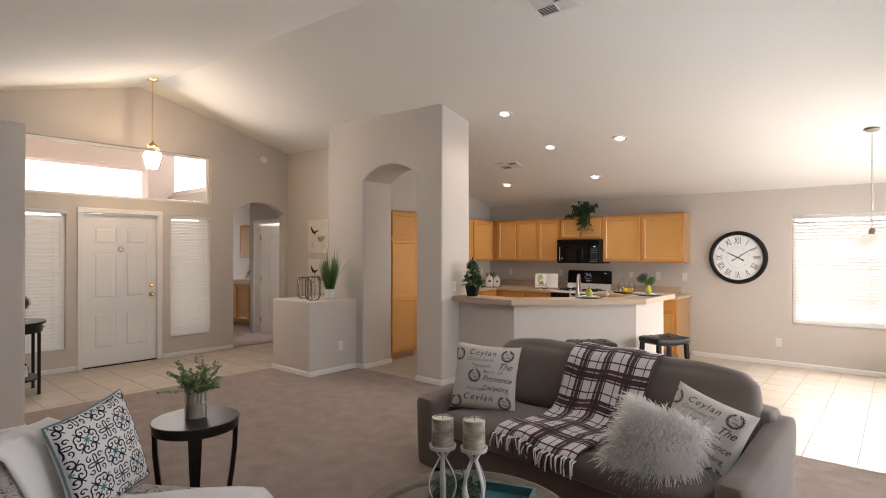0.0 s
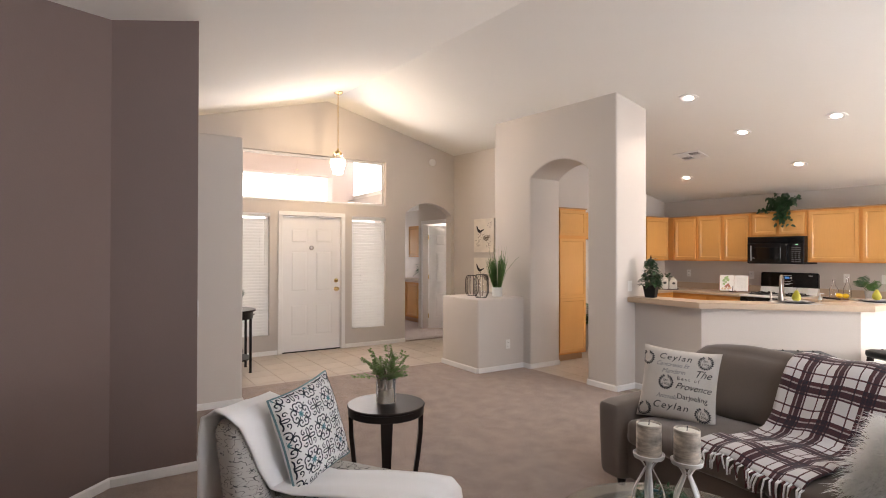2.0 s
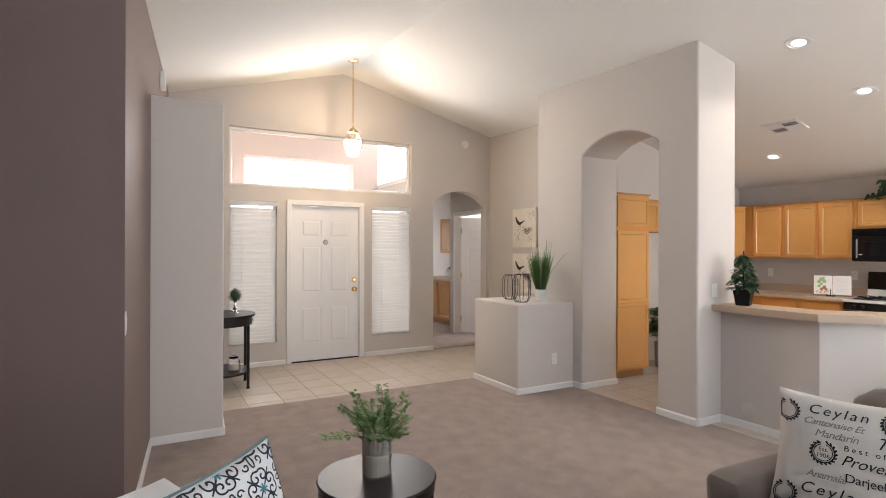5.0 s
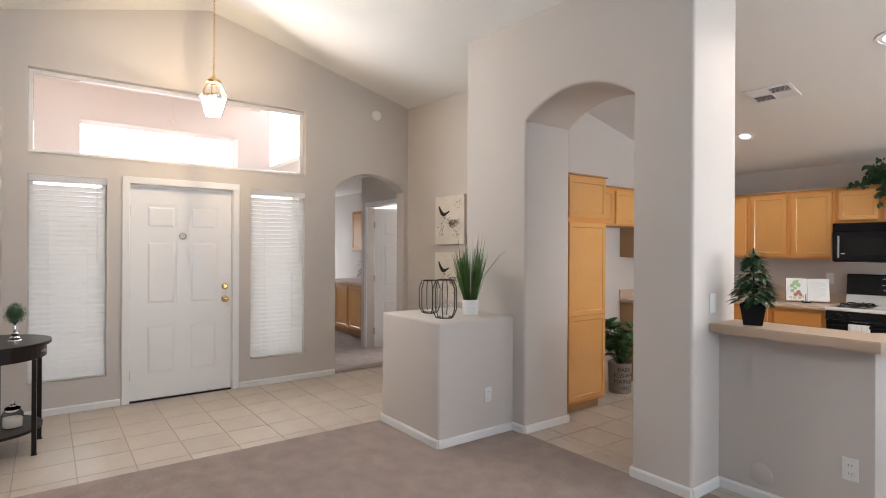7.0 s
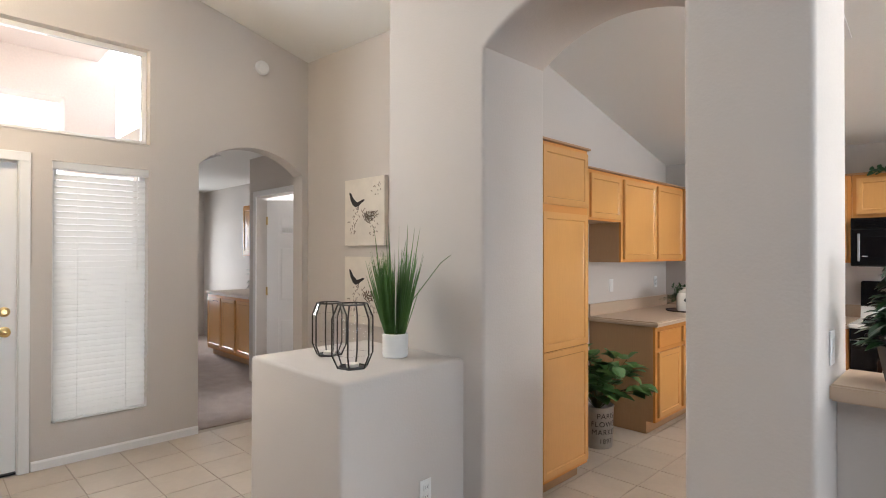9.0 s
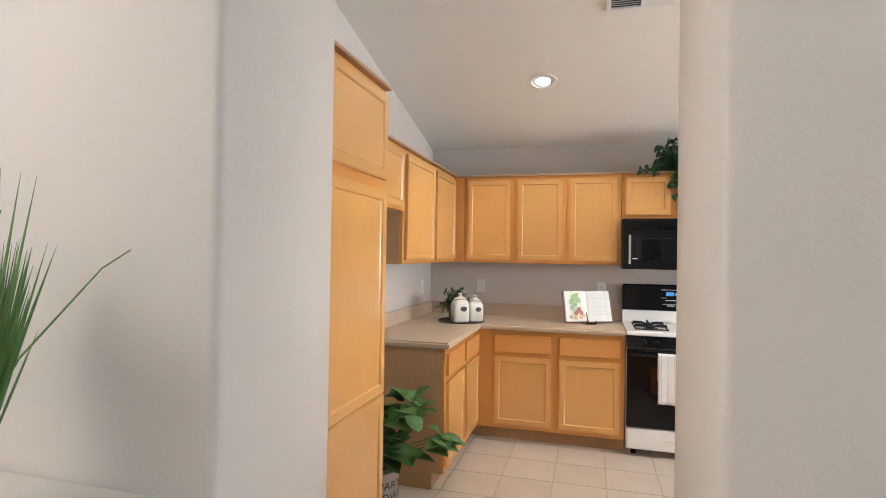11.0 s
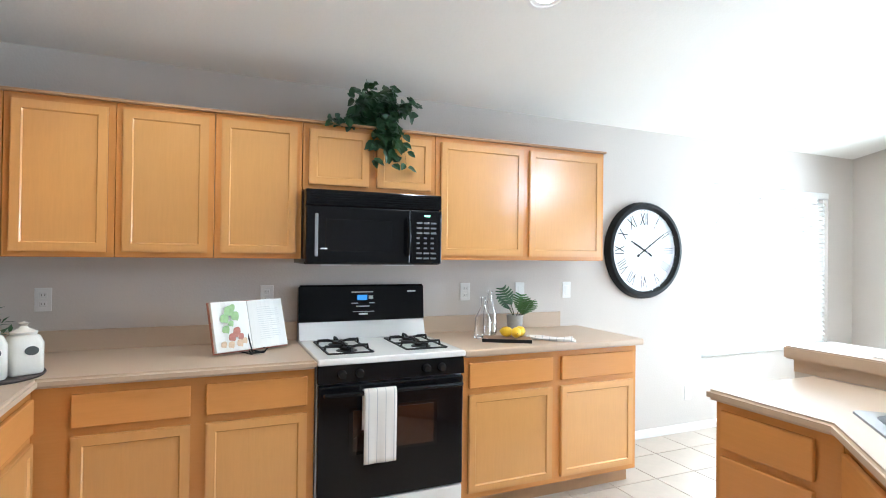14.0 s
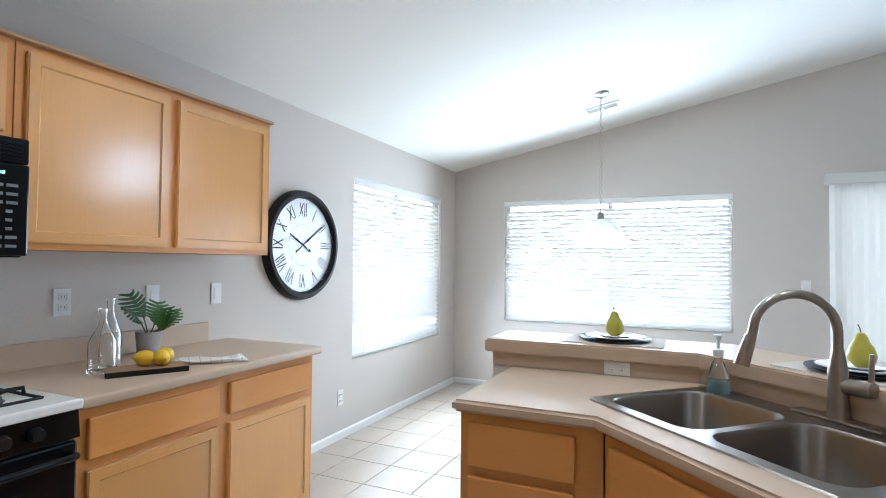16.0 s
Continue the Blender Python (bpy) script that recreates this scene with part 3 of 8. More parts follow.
rv = thing("return_vent", "pale slatted return air grille on the hall ceiling", "air vent", "ceiling vents", pose(-9.05, 4.83, 2.5))
bm = bmesh.new()
for q in ((-0.28, 0.28, -0.28, -0.25), (-0.28, 0.28, 0.25, 0.28), (-0.28, -0.25, -0.25, 0.25), (0.25, 0.28, -0.25, 0.25)):
    box(bm, *q, -0.014, 0.0)
part("frame", bm, WHITE, rv)
bm = bmesh.new()
box(bm, -0.25, 0.25, -0.013, 0.013, -0.001, 0.001)
grille_slat = mesh_of("slat", bm, WHITE)
for i in range(14):
    o = new("slat", grille_slat)
    o.parent, o.location, o.rotation_euler = rv, (0, -0.23 + i * 0.0355, -0.009), (radians(30), 0, 0)

# ---- kitchen cabinets ----
def door_panel(bm, w, h, t=0.02, frame=0.055):
    """A frame-and-panel cabinet door in the x-z plane, front towards -y, from (0, 0)."""
    box(bm, 0, w, -t, 0, 0, h)
    front = [f for f in bm.faces if f.normal.y < -0.9]
    r = bmesh.ops.inset_region(bm, faces=front, thickness=frame, depth=0)
    r2 = bmesh.ops.inset_region(bm, faces=front, thickness=0.008, depth=-0.007)
    outer = [e for e in bm.edges if all(abs(v.co.y + t) < 1e-4 for v in e.verts) and (all(v.co.x < 1e-4 for v in e.verts) or all(v.co.x > w - 1e-4 for v in e.verts) or all(v.co.z < 1e-4 for v in e.verts) or all(v.co.z > h - 1e-4 for v in e.verts))]
    bmesh.ops.bevel(bm, geom=outer, offset=0.004, segments=2, affect="EDGES")


def cabinet(name, label, m, w, d, z0, z1, doors=(), drawers=(), toe=0.0, group="", top_trim=False, side=None, body_top=None):
    """A cabinet box with its face at y=0 facing -y; doors and drawers are (x0, x1, z0, z1)."""
    c = thing(name, label, "cabinet", group, m)
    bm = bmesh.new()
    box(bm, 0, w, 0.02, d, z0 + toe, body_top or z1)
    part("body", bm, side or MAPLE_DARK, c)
    bm = bmesh.new()
    box(bm, 0, w, 0.0, 0.02, z0 + toe, z1, 0.0015, 1)
    part("face_frame", bm, MAPLE_H, c)
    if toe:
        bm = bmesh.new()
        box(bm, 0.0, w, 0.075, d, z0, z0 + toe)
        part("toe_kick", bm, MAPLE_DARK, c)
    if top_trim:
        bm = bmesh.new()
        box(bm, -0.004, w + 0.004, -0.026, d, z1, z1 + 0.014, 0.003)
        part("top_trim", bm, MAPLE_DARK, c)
    for x0, x1, a, b in doors:
        bm = bmesh.new()
        door_panel(bm, x1 - x0, b - a)
        part("door", bm, MAPLE, c, loc=(x0, -0.001, a))
    for x0, x1, a, b in drawers:
        bm = bmesh.new()
        box(bm, 0, x1 - x0, -0.02, 0, 0, b - a, 0.005, 2)
        part("drawer_front", bm, MAPLE_H, c, loc=(x0, -0.001, a))
    return c


CZ = 0.86                      # underside of the worktops
BF, UF = 7.90, 8.22            # faces of the north base and wall cabinets
UZ0, UZ1 = 1.37, 2.09
STX0, STX1 = -3.69, -2.925     # stove
WF, WUF = -4.79, -5.07         # faces of the west base and wall cabinets
N = lambda x: pose(x, BF, 0)
NU = lambda x: pose(x, UF, 0)
WB = lambda y, x=WF: pose(x, y, 0, 0, 0, 90)     # faces +x; local x runs along +y
base_group, wall_group = "kitchen base cabinets", "kitchen wall cabinets"


def base_pair(label, m, w, margin=0.035, gap=0.06, left=0.0):
    x0, x1 = left + margin, w - margin
    mid = (x0 + x1) / 2
    return cabinet("base_cabinet", label, m, w, 0.61, 0, CZ, [(x0, mid - gap / 2, 0.135, 0.655), (mid + gap / 2, x1, 0.135, 0.655)], [(x0, mid - gap / 2, 0.69, 0.825), (mid + gap / 2, x1, 0.69, 0.825)], toe=0.10, group=base_group)


base_pair("maple base cabinet with two doors beside the stove", N(WF - 0.0), STX0 - WF - 0.004, left=0.10)
base_pair("maple base cabinet with two doors at the end", N(STX1 + 0.004), 1.19)
base_pair("maple base cabinet under the side worktop", WB(6.915), BF - 6.915 - 0.002)
cabinet("corner_cabinet", "maple blind corner base cabinet body", pose(KX + 0.004, BF + 0.002, 0), WF - KX - 0.006, 0.61, 0, CZ, toe=0.10, group=base_group)

uw = (-3.715 + 4.985) / 3
ul = -4.985
for i in range(3):
    cabinet("wall_cabinet", "maple wall cabinet with one framed door", NU(ul + i * uw), uw - 0.002, 0.295, UZ0, UZ1, [(0.028, uw - 0.03, UZ0 + 0.025, UZ1 - 0.03)], group=wall_group, top_trim=True)
cabinet("wall_cabinet", "maple corner wall cabinet filler by the side wall", NU(KX + 0.004), ul - KX - 0.008, 0.295, UZ0, UZ1, group=wall_group, top_trim=True)
cabinet("wall_cabinet", "short maple wall cabinet over the microwave", NU(-3.713), 0.755, 0.295, 1.735, UZ1, [(0.03, 0.355, 1.765, UZ1 - 0.03), (0.40, 0.725, 1.765, UZ1 - 0.03)], group=wall_group, top_trim=True)
rw = (-1.725 + 2.955) / 2
cabinet("wall_cabinet", "wide maple wall cabinet with two framed doors", NU(-2.955), 2 * rw, 0.295, UZ0, UZ1, [(0.03, rw - 0.022, UZ0 + 0.025, UZ1 - 0.03), (rw + 0.022, 2 * rw - 0.03, UZ0 + 0.025, UZ1 - 0.03)], group=wall_group, top_trim=True)
cabinet("wall_cabinet", "maple wall cabinet pair on the side wall", WB(6.90, WUF), UF - 6.90 - 0.03, 0.295, UZ0, UZ1, [(0.03, 0.645, UZ0 + 0.025, UZ1 - 0.03), (0.69, UF - 6.90 - 0.06, UZ0 + 0.025, UZ1 - 0.03)], group=wall_group, top_trim=True)
cabinet("wall_cabinet", "short maple cabinet over the empty fridge space", WB(5.83, WUF), 1.066, 0.295, 1.70, UZ1, [(0.03, 0.52, 1.72, UZ1 - 0.03), (0.56, 1.04, 1.72, UZ1 - 0.03)], group=wall_group, top_trim=True)
cabinet("pantry_cabinet", "tall maple pantry cabinet with stacked doors", WB(5.285, -4.765), 0.545, 0.595, 0, 2.105, [(0.02, 0.525, 1.735, 2.08), (0.02, 0.525, 0.872, 1.69), (0.02, 0.525, 0.13, 0.868)], toe=0.10, top_trim=True)

# worktops
bm = bmesh.new()
poly(bm, [(KX + 0.003, YN - 0.003), (KX + 0.003, 6.885), (WF + 0.035, 6.885), (WF + 0.03, BF - 0.04), (STX0, BF - 0.04), (STX0, YN - 0.003)], "z", CZ, 0.90)
bmesh.ops.bevel(bm, geom=[e for e in bm.edges if abs(e.verts[0].co.z - e.verts[1].co.z) < 1e-4], offset=0.011, segments=3, affect="EDGES")
tagged(part("worktop", bm, LAMINATE, smooth=True), "beige laminate corner worktop with a rounded front edge", "worktop")
bm = bmesh.new()
box(bm, STX1, -1.70, BF - 0.04, YN - 0.003, CZ, 0.90, 0.011, 3)
tagged(part("worktop", bm, LAMINATE, smooth=True), "beige laminate worktop with a rounded front edge", "worktop")
for r in ((KX + 0.02, STX0, YN - 0.021, YN - 0.002), (STX1, -1.86, YN - 0.021, YN - 0.002)):
    bm = bmesh.new()
    box(bm, r[0], r[1], r[2], r[3], 0.90, 1.005, 0.003)
    tagged(part("backsplash", bm, LAMINATE), "low beige laminate backsplash strip", "backsplash", kind="structure")
bm = bmesh.new()
box(bm, KX + 0.002, KX + 0.02, 6.895, YN - 0.024, 0.90, 1.005, 0.003)
tagged(part("backsplash", bm, LAMINATE), "low beige laminate backsplash strip on the side wall", "backsplash", kind="structure")

# peninsula: knee wall, bar top, sink worktop and cabinets
def offset_line(pts, d):
    out = []
    for i, p in enumerate(pts):
        p = Vector(p)
        dirs = []
        if i > 0:
            dirs.append((p - Vector(pts[i - 1])).normalized())
        if i < len(pts) - 1:
            dirs.append((Vector(pts[i + 1]) - p).normalized())
        ns = [Vector((-q.y, q.x)) for q in dirs]
        n = sum(ns, Vector((0, 0))).normalized()
        out.append(p + n * (d / n.dot(ns[0])))
    return [tuple(q) for q in out]


OUT = [(-3.328, 4.90), (-2.50, 4.90), (-1.45, 5.95), (-1.45, 6.93)]
KNEE = offset_line(OUT, 0.13)
KNEE[-1] = (KNEE[-1][0], 6.90)
bm = bmesh.new()
poly(bm, KNEE + offset_line(KNEE, 0.18)[::-1], "z", 0, 0.955)
setting("knee_wall", bm, WALL, "beige painted knee wall under the breakfast bar", "half wall")
bm = bmesh.new()
poly(bm, OUT + offset_line(OUT, 0.34)[::-1], "z", 0.957, 1.013)
bmesh.ops.bevel(bm, geom=[e for e in bm.edges if abs(e.verts[0].co.z - e.verts[1].co.z) < 1e-4], offset=0.006, segments=2, affect="EDGES")
tagged(part("breakfast_bar", bm, LAMINATE, smooth=True), "raised beige laminate breakfast bar counter", "bar counter")
kb = list(zip(KNEE, KNEE[1:]))
for a, b in kb:
    baseboard("knee", [b, a])

cabinet("side_room_cabinet", "brown wooden base cabinet in the side room", pose(-10.75, 5.75, 0), 1.9, 0.6, 0, 0.86, [(0.03, 0.46, 0.14, 0.82), (0.49, 0.92, 0.14, 0.82), (0.98, 1.41, 0.14, 0.82), (1.44, 1.87, 0.14, 0.82)], toe=0.1)
bm = bmesh.new()
box(bm, -10.79, -8.83, 5.72, 6.39, 0.862, 0.90, 0.006)
tagged(part("worktop", bm, LAMINATE), "beige laminate top on the side room cabinet", "worktop")
cabinet("side_room_wall_cabinet", "brown wooden wall cabinet in the side room", pose(-10.3, 6.06, 0), 1.45, 0.33, 1.4, 2.1, [(0.03, 0.70, 1.43, 2.07), (0.75, 1.42, 1.43, 2.07)])

# peninsula cabinets and sink worktop
SINKW = [(-3.62, 5.85), (-2.92, 5.85), (-2.40, 6.37), (-2.40, 6.82)]
back = offset_line(KNEE, 0.183)
inner = [(-3.62, 5.235), (-3.325, 5.235), (-3.325, back[0][1])] + back[1:3] + [(back[3][0], 6.82)]
bm = bmesh.new()
poly(bm, SINKW + inner[::-1], "z", CZ, 0.90)
bmesh.ops.bevel(bm, geom=[e for e in bm.edges if abs(e.verts[0].co.z - e.verts[1].co.z) < 1e-4], offset=0.010, segments=3, affect="EDGES")
sink_top = tagged(part("worktop", bm, LAMINATE, smooth=True), "beige laminate sink worktop with an angled corner", "worktop")
riser = offset_line(KNEE, 0.1805)
bm = bmesh.new()
poly(bm, riser[1:] + offset_line(KNEE, 0.186)[1:][::-1], "z", 0.902, 0.956)
setting("backsplash", bm, LAMINATE, "beige laminate riser under the bar top", "backsplash")

pw = 6.80 - 6.35
cabinet("drawer_cabinet", "maple drawer cabinet at the peninsula end", pose(-2.37, 6.80, 0, 0, 0, -90), pw, 0.57, 0, CZ, [], [(0.03, pw - 0.08, 0.69, 0.83), (0.03, pw - 0.08, 0.42, 0.66), (0.03, pw - 0.08, 0.14, 0.39)], toe=0.10, group=base_group)
dl = math.hypot(0.55, 0.55)
cabinet("sink_cabinet", "maple sink base cabinet set at an angle", pose(-2.375, 6.345, 0, 0, 0, -135), dl, 0.5, 0, CZ, [(0.04, dl / 2 - 0.03, 0.135, 0.655), (dl / 2 + 0.03, dl - 0.04, 0.135, 0.655)], [(0.04, dl - 0.04, 0.69, 0.825)], toe=0.10, group=base_group, body_top=0.66)
cabinet("base_cabinet", "maple base cabinet behind the arched wall", pose(-2.95, 5.82, 0, 0, 0, 180), 0.66, 0.575, 0, CZ, [(0.03, 0.63, 0.135, 0.655)], [(0.03, 0.63, 0.69, 0.825)], toe=0.10, group=base_group)

# double sink with faucet
sm = Matrix.Translation((-2.30, 5.95, 0)) @ Matrix.Rotation(radians(225), 4, "Z")
sink = thing("kitchen_sink", "double-bowl stainless steel sink set in the worktop", "sink", "", sm @ Matrix.Translation((0, 0, 0.9005)))
SW, SD = 0.82, 0.53


def rrect(w, d, r, n=6, cx=0, cy=0):
    out = []
    for qx, qy, a0 in ((w / 2 - r, d / 2 - r, 0), (-w / 2 + r, d / 2 - r, 90), (-w / 2 + r, -d / 2 + r, 180), (w / 2 - r, -d / 2 + r, 270)):
        for i in range(n + 1):
            a = radians(a0 + 90 * i / n)
            out.append((cx + qx + r * math.cos(a), cy + qy + r * math.sin(a)))
    return out


def loft(bm, loops, close=True):
    rings = [[bm.verts.new(p) for p in l] for l in loops]
    n = len(rings[0])
    for a, b in zip(rings, rings[1:]):
        for i in range(n):
            bm.faces.new((a[i], a[(i + 1) % n], b[(i + 1) % n], b[i]))
    if close:
        bm.faces.new(rings[-1])
    return rings


bowls = [(-0.195, -0.03, 0.36, 0.39), (0.195, -0.03, 0.36, 0.39)]
bm = bmesh.new()
for cx, cy, w, d in bowls:
    f = lambda ww, dd, r, z: [(x, y, z) for x, y in rrect(ww, dd, r, 6, cx, cy)]
    loft(bm, [f(w, d, 0.07, 0.005), f(w - 0.012, d - 0.012, 0.066, -0.004), f(w - 0.03, d - 0.03, 0.06, -0.16), f(w - 0.06, d - 0.06, 0.05, -0.18), f(0.08, 0.08, 0.035, -0.184)])
part("bowl", bm, STEEL, sink, smooth=True)
bm = bmesh.new()
cols = [(-SW / 2, -0.375), (-0.375, -0.015), (-0.015, 0.015), (0.015, 0.375), (0.375, SW / 2)]
vo = [bm.verts.new((x, y, 0.005)) for x, y in rrect(SW, SD, 0.03, 3)]
edges = [bm.edges.new((vo[i], vo[(i + 1) % len(vo)])) for i in range(len(vo))]
for cx, cy, w, d in bowls:
    vi = [bm.verts.new((x, y, 0.005)) for x, y in rrect(w, d, 0.07, 6, cx, cy)]
    edges += [bm.edges.new((vi[i], vi[(i + 1) % len(vi)])) for i in range(len(vi))]
bmesh.ops.triangle_fill(bm, edges=edges, use_beauty=True)
vs = [bm.verts.new((x, y, 0.0)) for x, y in rrect(SW + 0.008, SD + 0.008, 0.034, 3)]
for i in range(len(vo)):
    bm.faces.new((vo[i], vo[(i + 1) % len(vo)], vs[(i + 1) % len(vo)], vs[i]))
bmesh.ops.recalc_face_normals(bm, faces=bm.faces[:])
part("rim", bm, STEEL, sink)
for cx, cy, w, d in bowls:
    bm = bmesh.new()
    lathe(bm, [(0.045, -0.183), (0.04, -0.180), (0.03, -0.182), (0.0, -0.184)], 20, Matrix.Translation((cx, cy, 0)))
    part("drain", bm, NICKEL, sink, smooth=True)
# bowls are sunk through the worktop
cut = bmesh.new()
for cx, cy, w, d in bowls:
    poly(cut, rrect(w - 0.002, d - 0.002, 0.07, 4, cx, cy), "z", 0.80, 0.95)
bmesh.ops.transform(cut, matrix=sm, verts=cut.verts[:])
cutter = new("sink_cutout", mesh_of("sink_cutout", cut, LAMINATE))
mod = sink_top.modifiers.new("cutout", "BOOLEAN")
mod.object, mod.operation, mod.solver = cutter, "DIFFERENCE", "EXACT"
dg = bpy.context.evaluated_depsgraph_get()
cut_mesh = bpy.data.meshes.new_from_object(sink_top.evaluated_get(dg))
sink_top.modifiers.remove(mod)
sink_top.data = cut_mesh
bpy.data.objects.remove(cutter)

faucet = thing("faucet", "brushed nickel gooseneck kitchen faucet with side lever", "faucet", "", sm @ pose(0.045, 0.252, 0.906))
bm = bmesh.new()
box(bm, -0.125, 0.125, -0.028, 0.028, 0, 0.008, 0.003)
part("deck_plate", bm, NICKEL, faucet)
bm = bmesh.new()
lathe(bm, [(0.03, 0.008), (0.028, 0.02), (0.026, 0.05), (0.025, 0.14), (0.018, 0.18), (0.0145, 0.20)], 24)
part("body", bm, NICKEL, faucet, smooth=True)
bm = bmesh.new()
R = 0.105
pts = [(0, 0, 0.19), (0, 0, 0.24)] + [(-R * 0.45 + R * 0.45 * math.cos(a), -R + R * math.cos(a), 0.25 + R * math.sin(a)) for a in [math.pi * i / 16 for i in range(17)]]
pts += [(-0.097, -2 * R - 0.008, 0.225)]
tube(bm, pts, 0.0135, 14)
part("spout", bm, NICKEL, faucet, smooth=True)
bm = bmesh.new()
tube(bm, [(-0.097, -2 * R - 0.006, 0.235), (-0.103, -2 * R - 0.018, 0.195), (-0.109, -2 * R - 0.03, 0.15)], 0.0165, 14, 0.021)
part("spray_head", bm, NICKEL, faucet, smooth=True)
bm = bmesh.new()
tube(bm, [(0.02, 0, 0.10), (0.095, -0.005, 0.105)], 0.021, 14)
part("valve", bm, NICKEL, faucet, smooth=True)
bm = bmesh.new()
tube(bm, [(0.085, 0.0, 0.11), (0.088, 0.0, 0.20)], 0.008, 10, 0.006)
part("lever", bm, NICKEL, faucet, smooth=True)

SOAP = mat("blue_soap", (0.45, 0.72, 0.82), 0.05, transmission=0.6)
soap = thing("soap_dispenser", "clear pump soap bottle with blue soap", "soap bottle", "", pose(-1.925, 6.03, 0.901, 0, 0, 20))
bm = bmesh.new()
lathe(bm, [(0.034, 0), (0.037, 0.01), (0.035, 0.05), (0.022, 0.10), (0.014, 0.115), (0.014, 0.13)], 24)
part("bottle", bm, GLASS, soap, smooth=True)
bm = bmesh.new()
lathe(bm, [(0.031, 0.004), (0.033, 0.012), (0.031, 0.045), (0.0, 0.045)], 24)
part("liquid", bm, SOAP, soap, smooth=True)
bm = bmesh.new()
lathe(bm, [(0.017, 0.128), (0.017, 0.15), (0.006, 0.155), (0.006, 0.185), (0.010, 0.19), (0.010, 0.20)], 16)
tube(bm, [(0, 0, 0.195), (0.035, 0, 0.192)], 0.005, 8)
part("pump", bm, PLASTIC, soap, smooth=True)

# gas stove
stove = thing("stove", "white gas range with black oven door and backguard", "stove", "", pose(STX0 + 0.003, 7.855, 0))
sw = STX1 - STX0 - 0.006
bm = bmesh.new()
box(bm, 0, sw, 0.045, 0.655, 0.05, 0.88)
part("body", bm, ENAMEL, stove)
for x in (0.06, sw - 0.06):
    bm = bmesh.new()
    cyl(bm, 0.02, 0.018, 0, 0.05, x, 0.10, 12)
    part("foot", bm, BLACKMATTE, stove)
bm = bmesh.new()
box(bm, 0.004, sw - 0.004, 0.01, 0.044, 0.055, 0.205, 0.008)
part("drawer", bm, ENAMEL, stove, "white storage drawer")
bm = bmesh.new()
box(bm, sw * 0.35, sw * 0.65, 0.006, 0.012, 0.125, 0.145, 0.003, 1)
part("drawer_grip", bm, ENAMEL, stove)
bm = bmesh.new()
box(bm, 0.004, sw - 0.004, 0.005, 0.044, 0.213, 0.775, 0.008)
odoor = part("oven_door", bm, BLACK, stove, "glossy black oven door")
bm = bmesh.new()
box(bm, 0.17, sw - 0.17, 0.0015, 0.006, 0.45, 0.65, 0.002, 1)
WINDOWBROWN = mat("smoked_oven_glass", (0.035, 0.014, 0.008), 0.06, coat=0.5)
part("window", bm, WINDOWBROWN, odoor, "smoked brown oven window")
bm = bmesh.new()
box(bm, 0.15, sw - 0.15, 0.003, 0.0055, 0.435, 0.665, 0.001, 1)
part("window_surround", bm, DARKGLASS, odoor)
bm = bmesh.new()
tube(bm, [(0.03, 0.005, 0.735), (0.035, -0.035, 0.74), (0.06, -0.04, 0.74), (sw - 0.06, -0.04, 0.74), (sw - 0.035, -0.035, 0.74), (sw - 0.03, 0.005, 0.735)], 0.012, 10)
part("handle", bm, BLACK, odoor, smooth=True)
bm = bmesh.new()
poly(bm, [(0.0, 0.785), (0.05, 0.785), (0.05, 0.872), (0.012, 0.872)], "x", 0.002, sw - 0.002)
part("control_panel", bm, BLACK, stove, "black burner control panel")
for x in (0.115, 0.20, 0.545, 0.63):
    bm = bmesh.new()
    mm = Matrix.Translation((x, 0.004, 0.828)) @ Matrix.Rotation(radians(98), 4, "X")
    lathe(bm, [(0.021, 0), (0.020, 0.012), (0.017, 0.024), (0, 0.025)], 20, mm)
    k = part("knob", bm, BLACKMATTE, stove, smooth=True)
bm = bmesh.new()
box(bm, -0.002, sw + 0.002, -0.012, 0.60, 0.873, 0.905, 0.008)
part("cooktop", bm, ENAMEL, stove, "white enamel cooktop")
bm = bmesh.new()
poly(bm, [(0.565, 0.90), (0.655, 0.90), (0.655, 1.18), (0.615, 1.20), (0.60, 1.0), (0.575, 0.93)], "x", 0, sw)
part("backguard", bm, ENAMEL, stove)
bm = bmesh.new()
poly(bm, [(0.590, 1.005), (0.603, 1.0), (0.660, 1.0), (0.660, 1.20), (0.615, 1.215), (0.606, 1.205)], "x", -0.002, sw + 0.002)
bmesh.ops.bevel(bm, geom=[e for e in bm.edges if abs(e.verts[0].co.x - e.verts[1].co.x) < 1e-4 and max(v.co.z for v in e.verts) > 1.1], offset=0.008, segments=2, affect="EDGES")
bg = part("back_panel", bm, BLACK, stove, "glossy black clock panel")
DISPLAY = mat("blue_display", (0.01, 0.02, 0.05), 0.2, emit=(0.1, 0.35, 0.8), strength=0.5)
PALEPRINT = mat("pale_print", (0.65, 0.65, 0.65), 0.4)
bm = bmesh.new()
box(bm, 0.335, 0.395, 0.590, 0.5935, 1.125, 1.155)
part("display", bm, DISPLAY, bg)
bm = bmesh.new()
for r in ((0.30, 0.43, 1.170, 1.175), (0.33, 0.41, 1.085, 1.091), (0.30, 0.34, 1.105, 1.109), (0.405, 0.43, 1.13, 1.15), (0.41, 0.44, 1.105, 1.109), (0.31, 0.44, 1.055, 1.058), (0.345, 0.40, 1.038, 1.048), (0.65, 0.70, 1.17, 1.177)):
    box(bm, r[0], r[1], 0.5905, 0.5945, r[2], r[3])
tagged(part("print", bm, PALEPRINT, bg), kind="stuff")


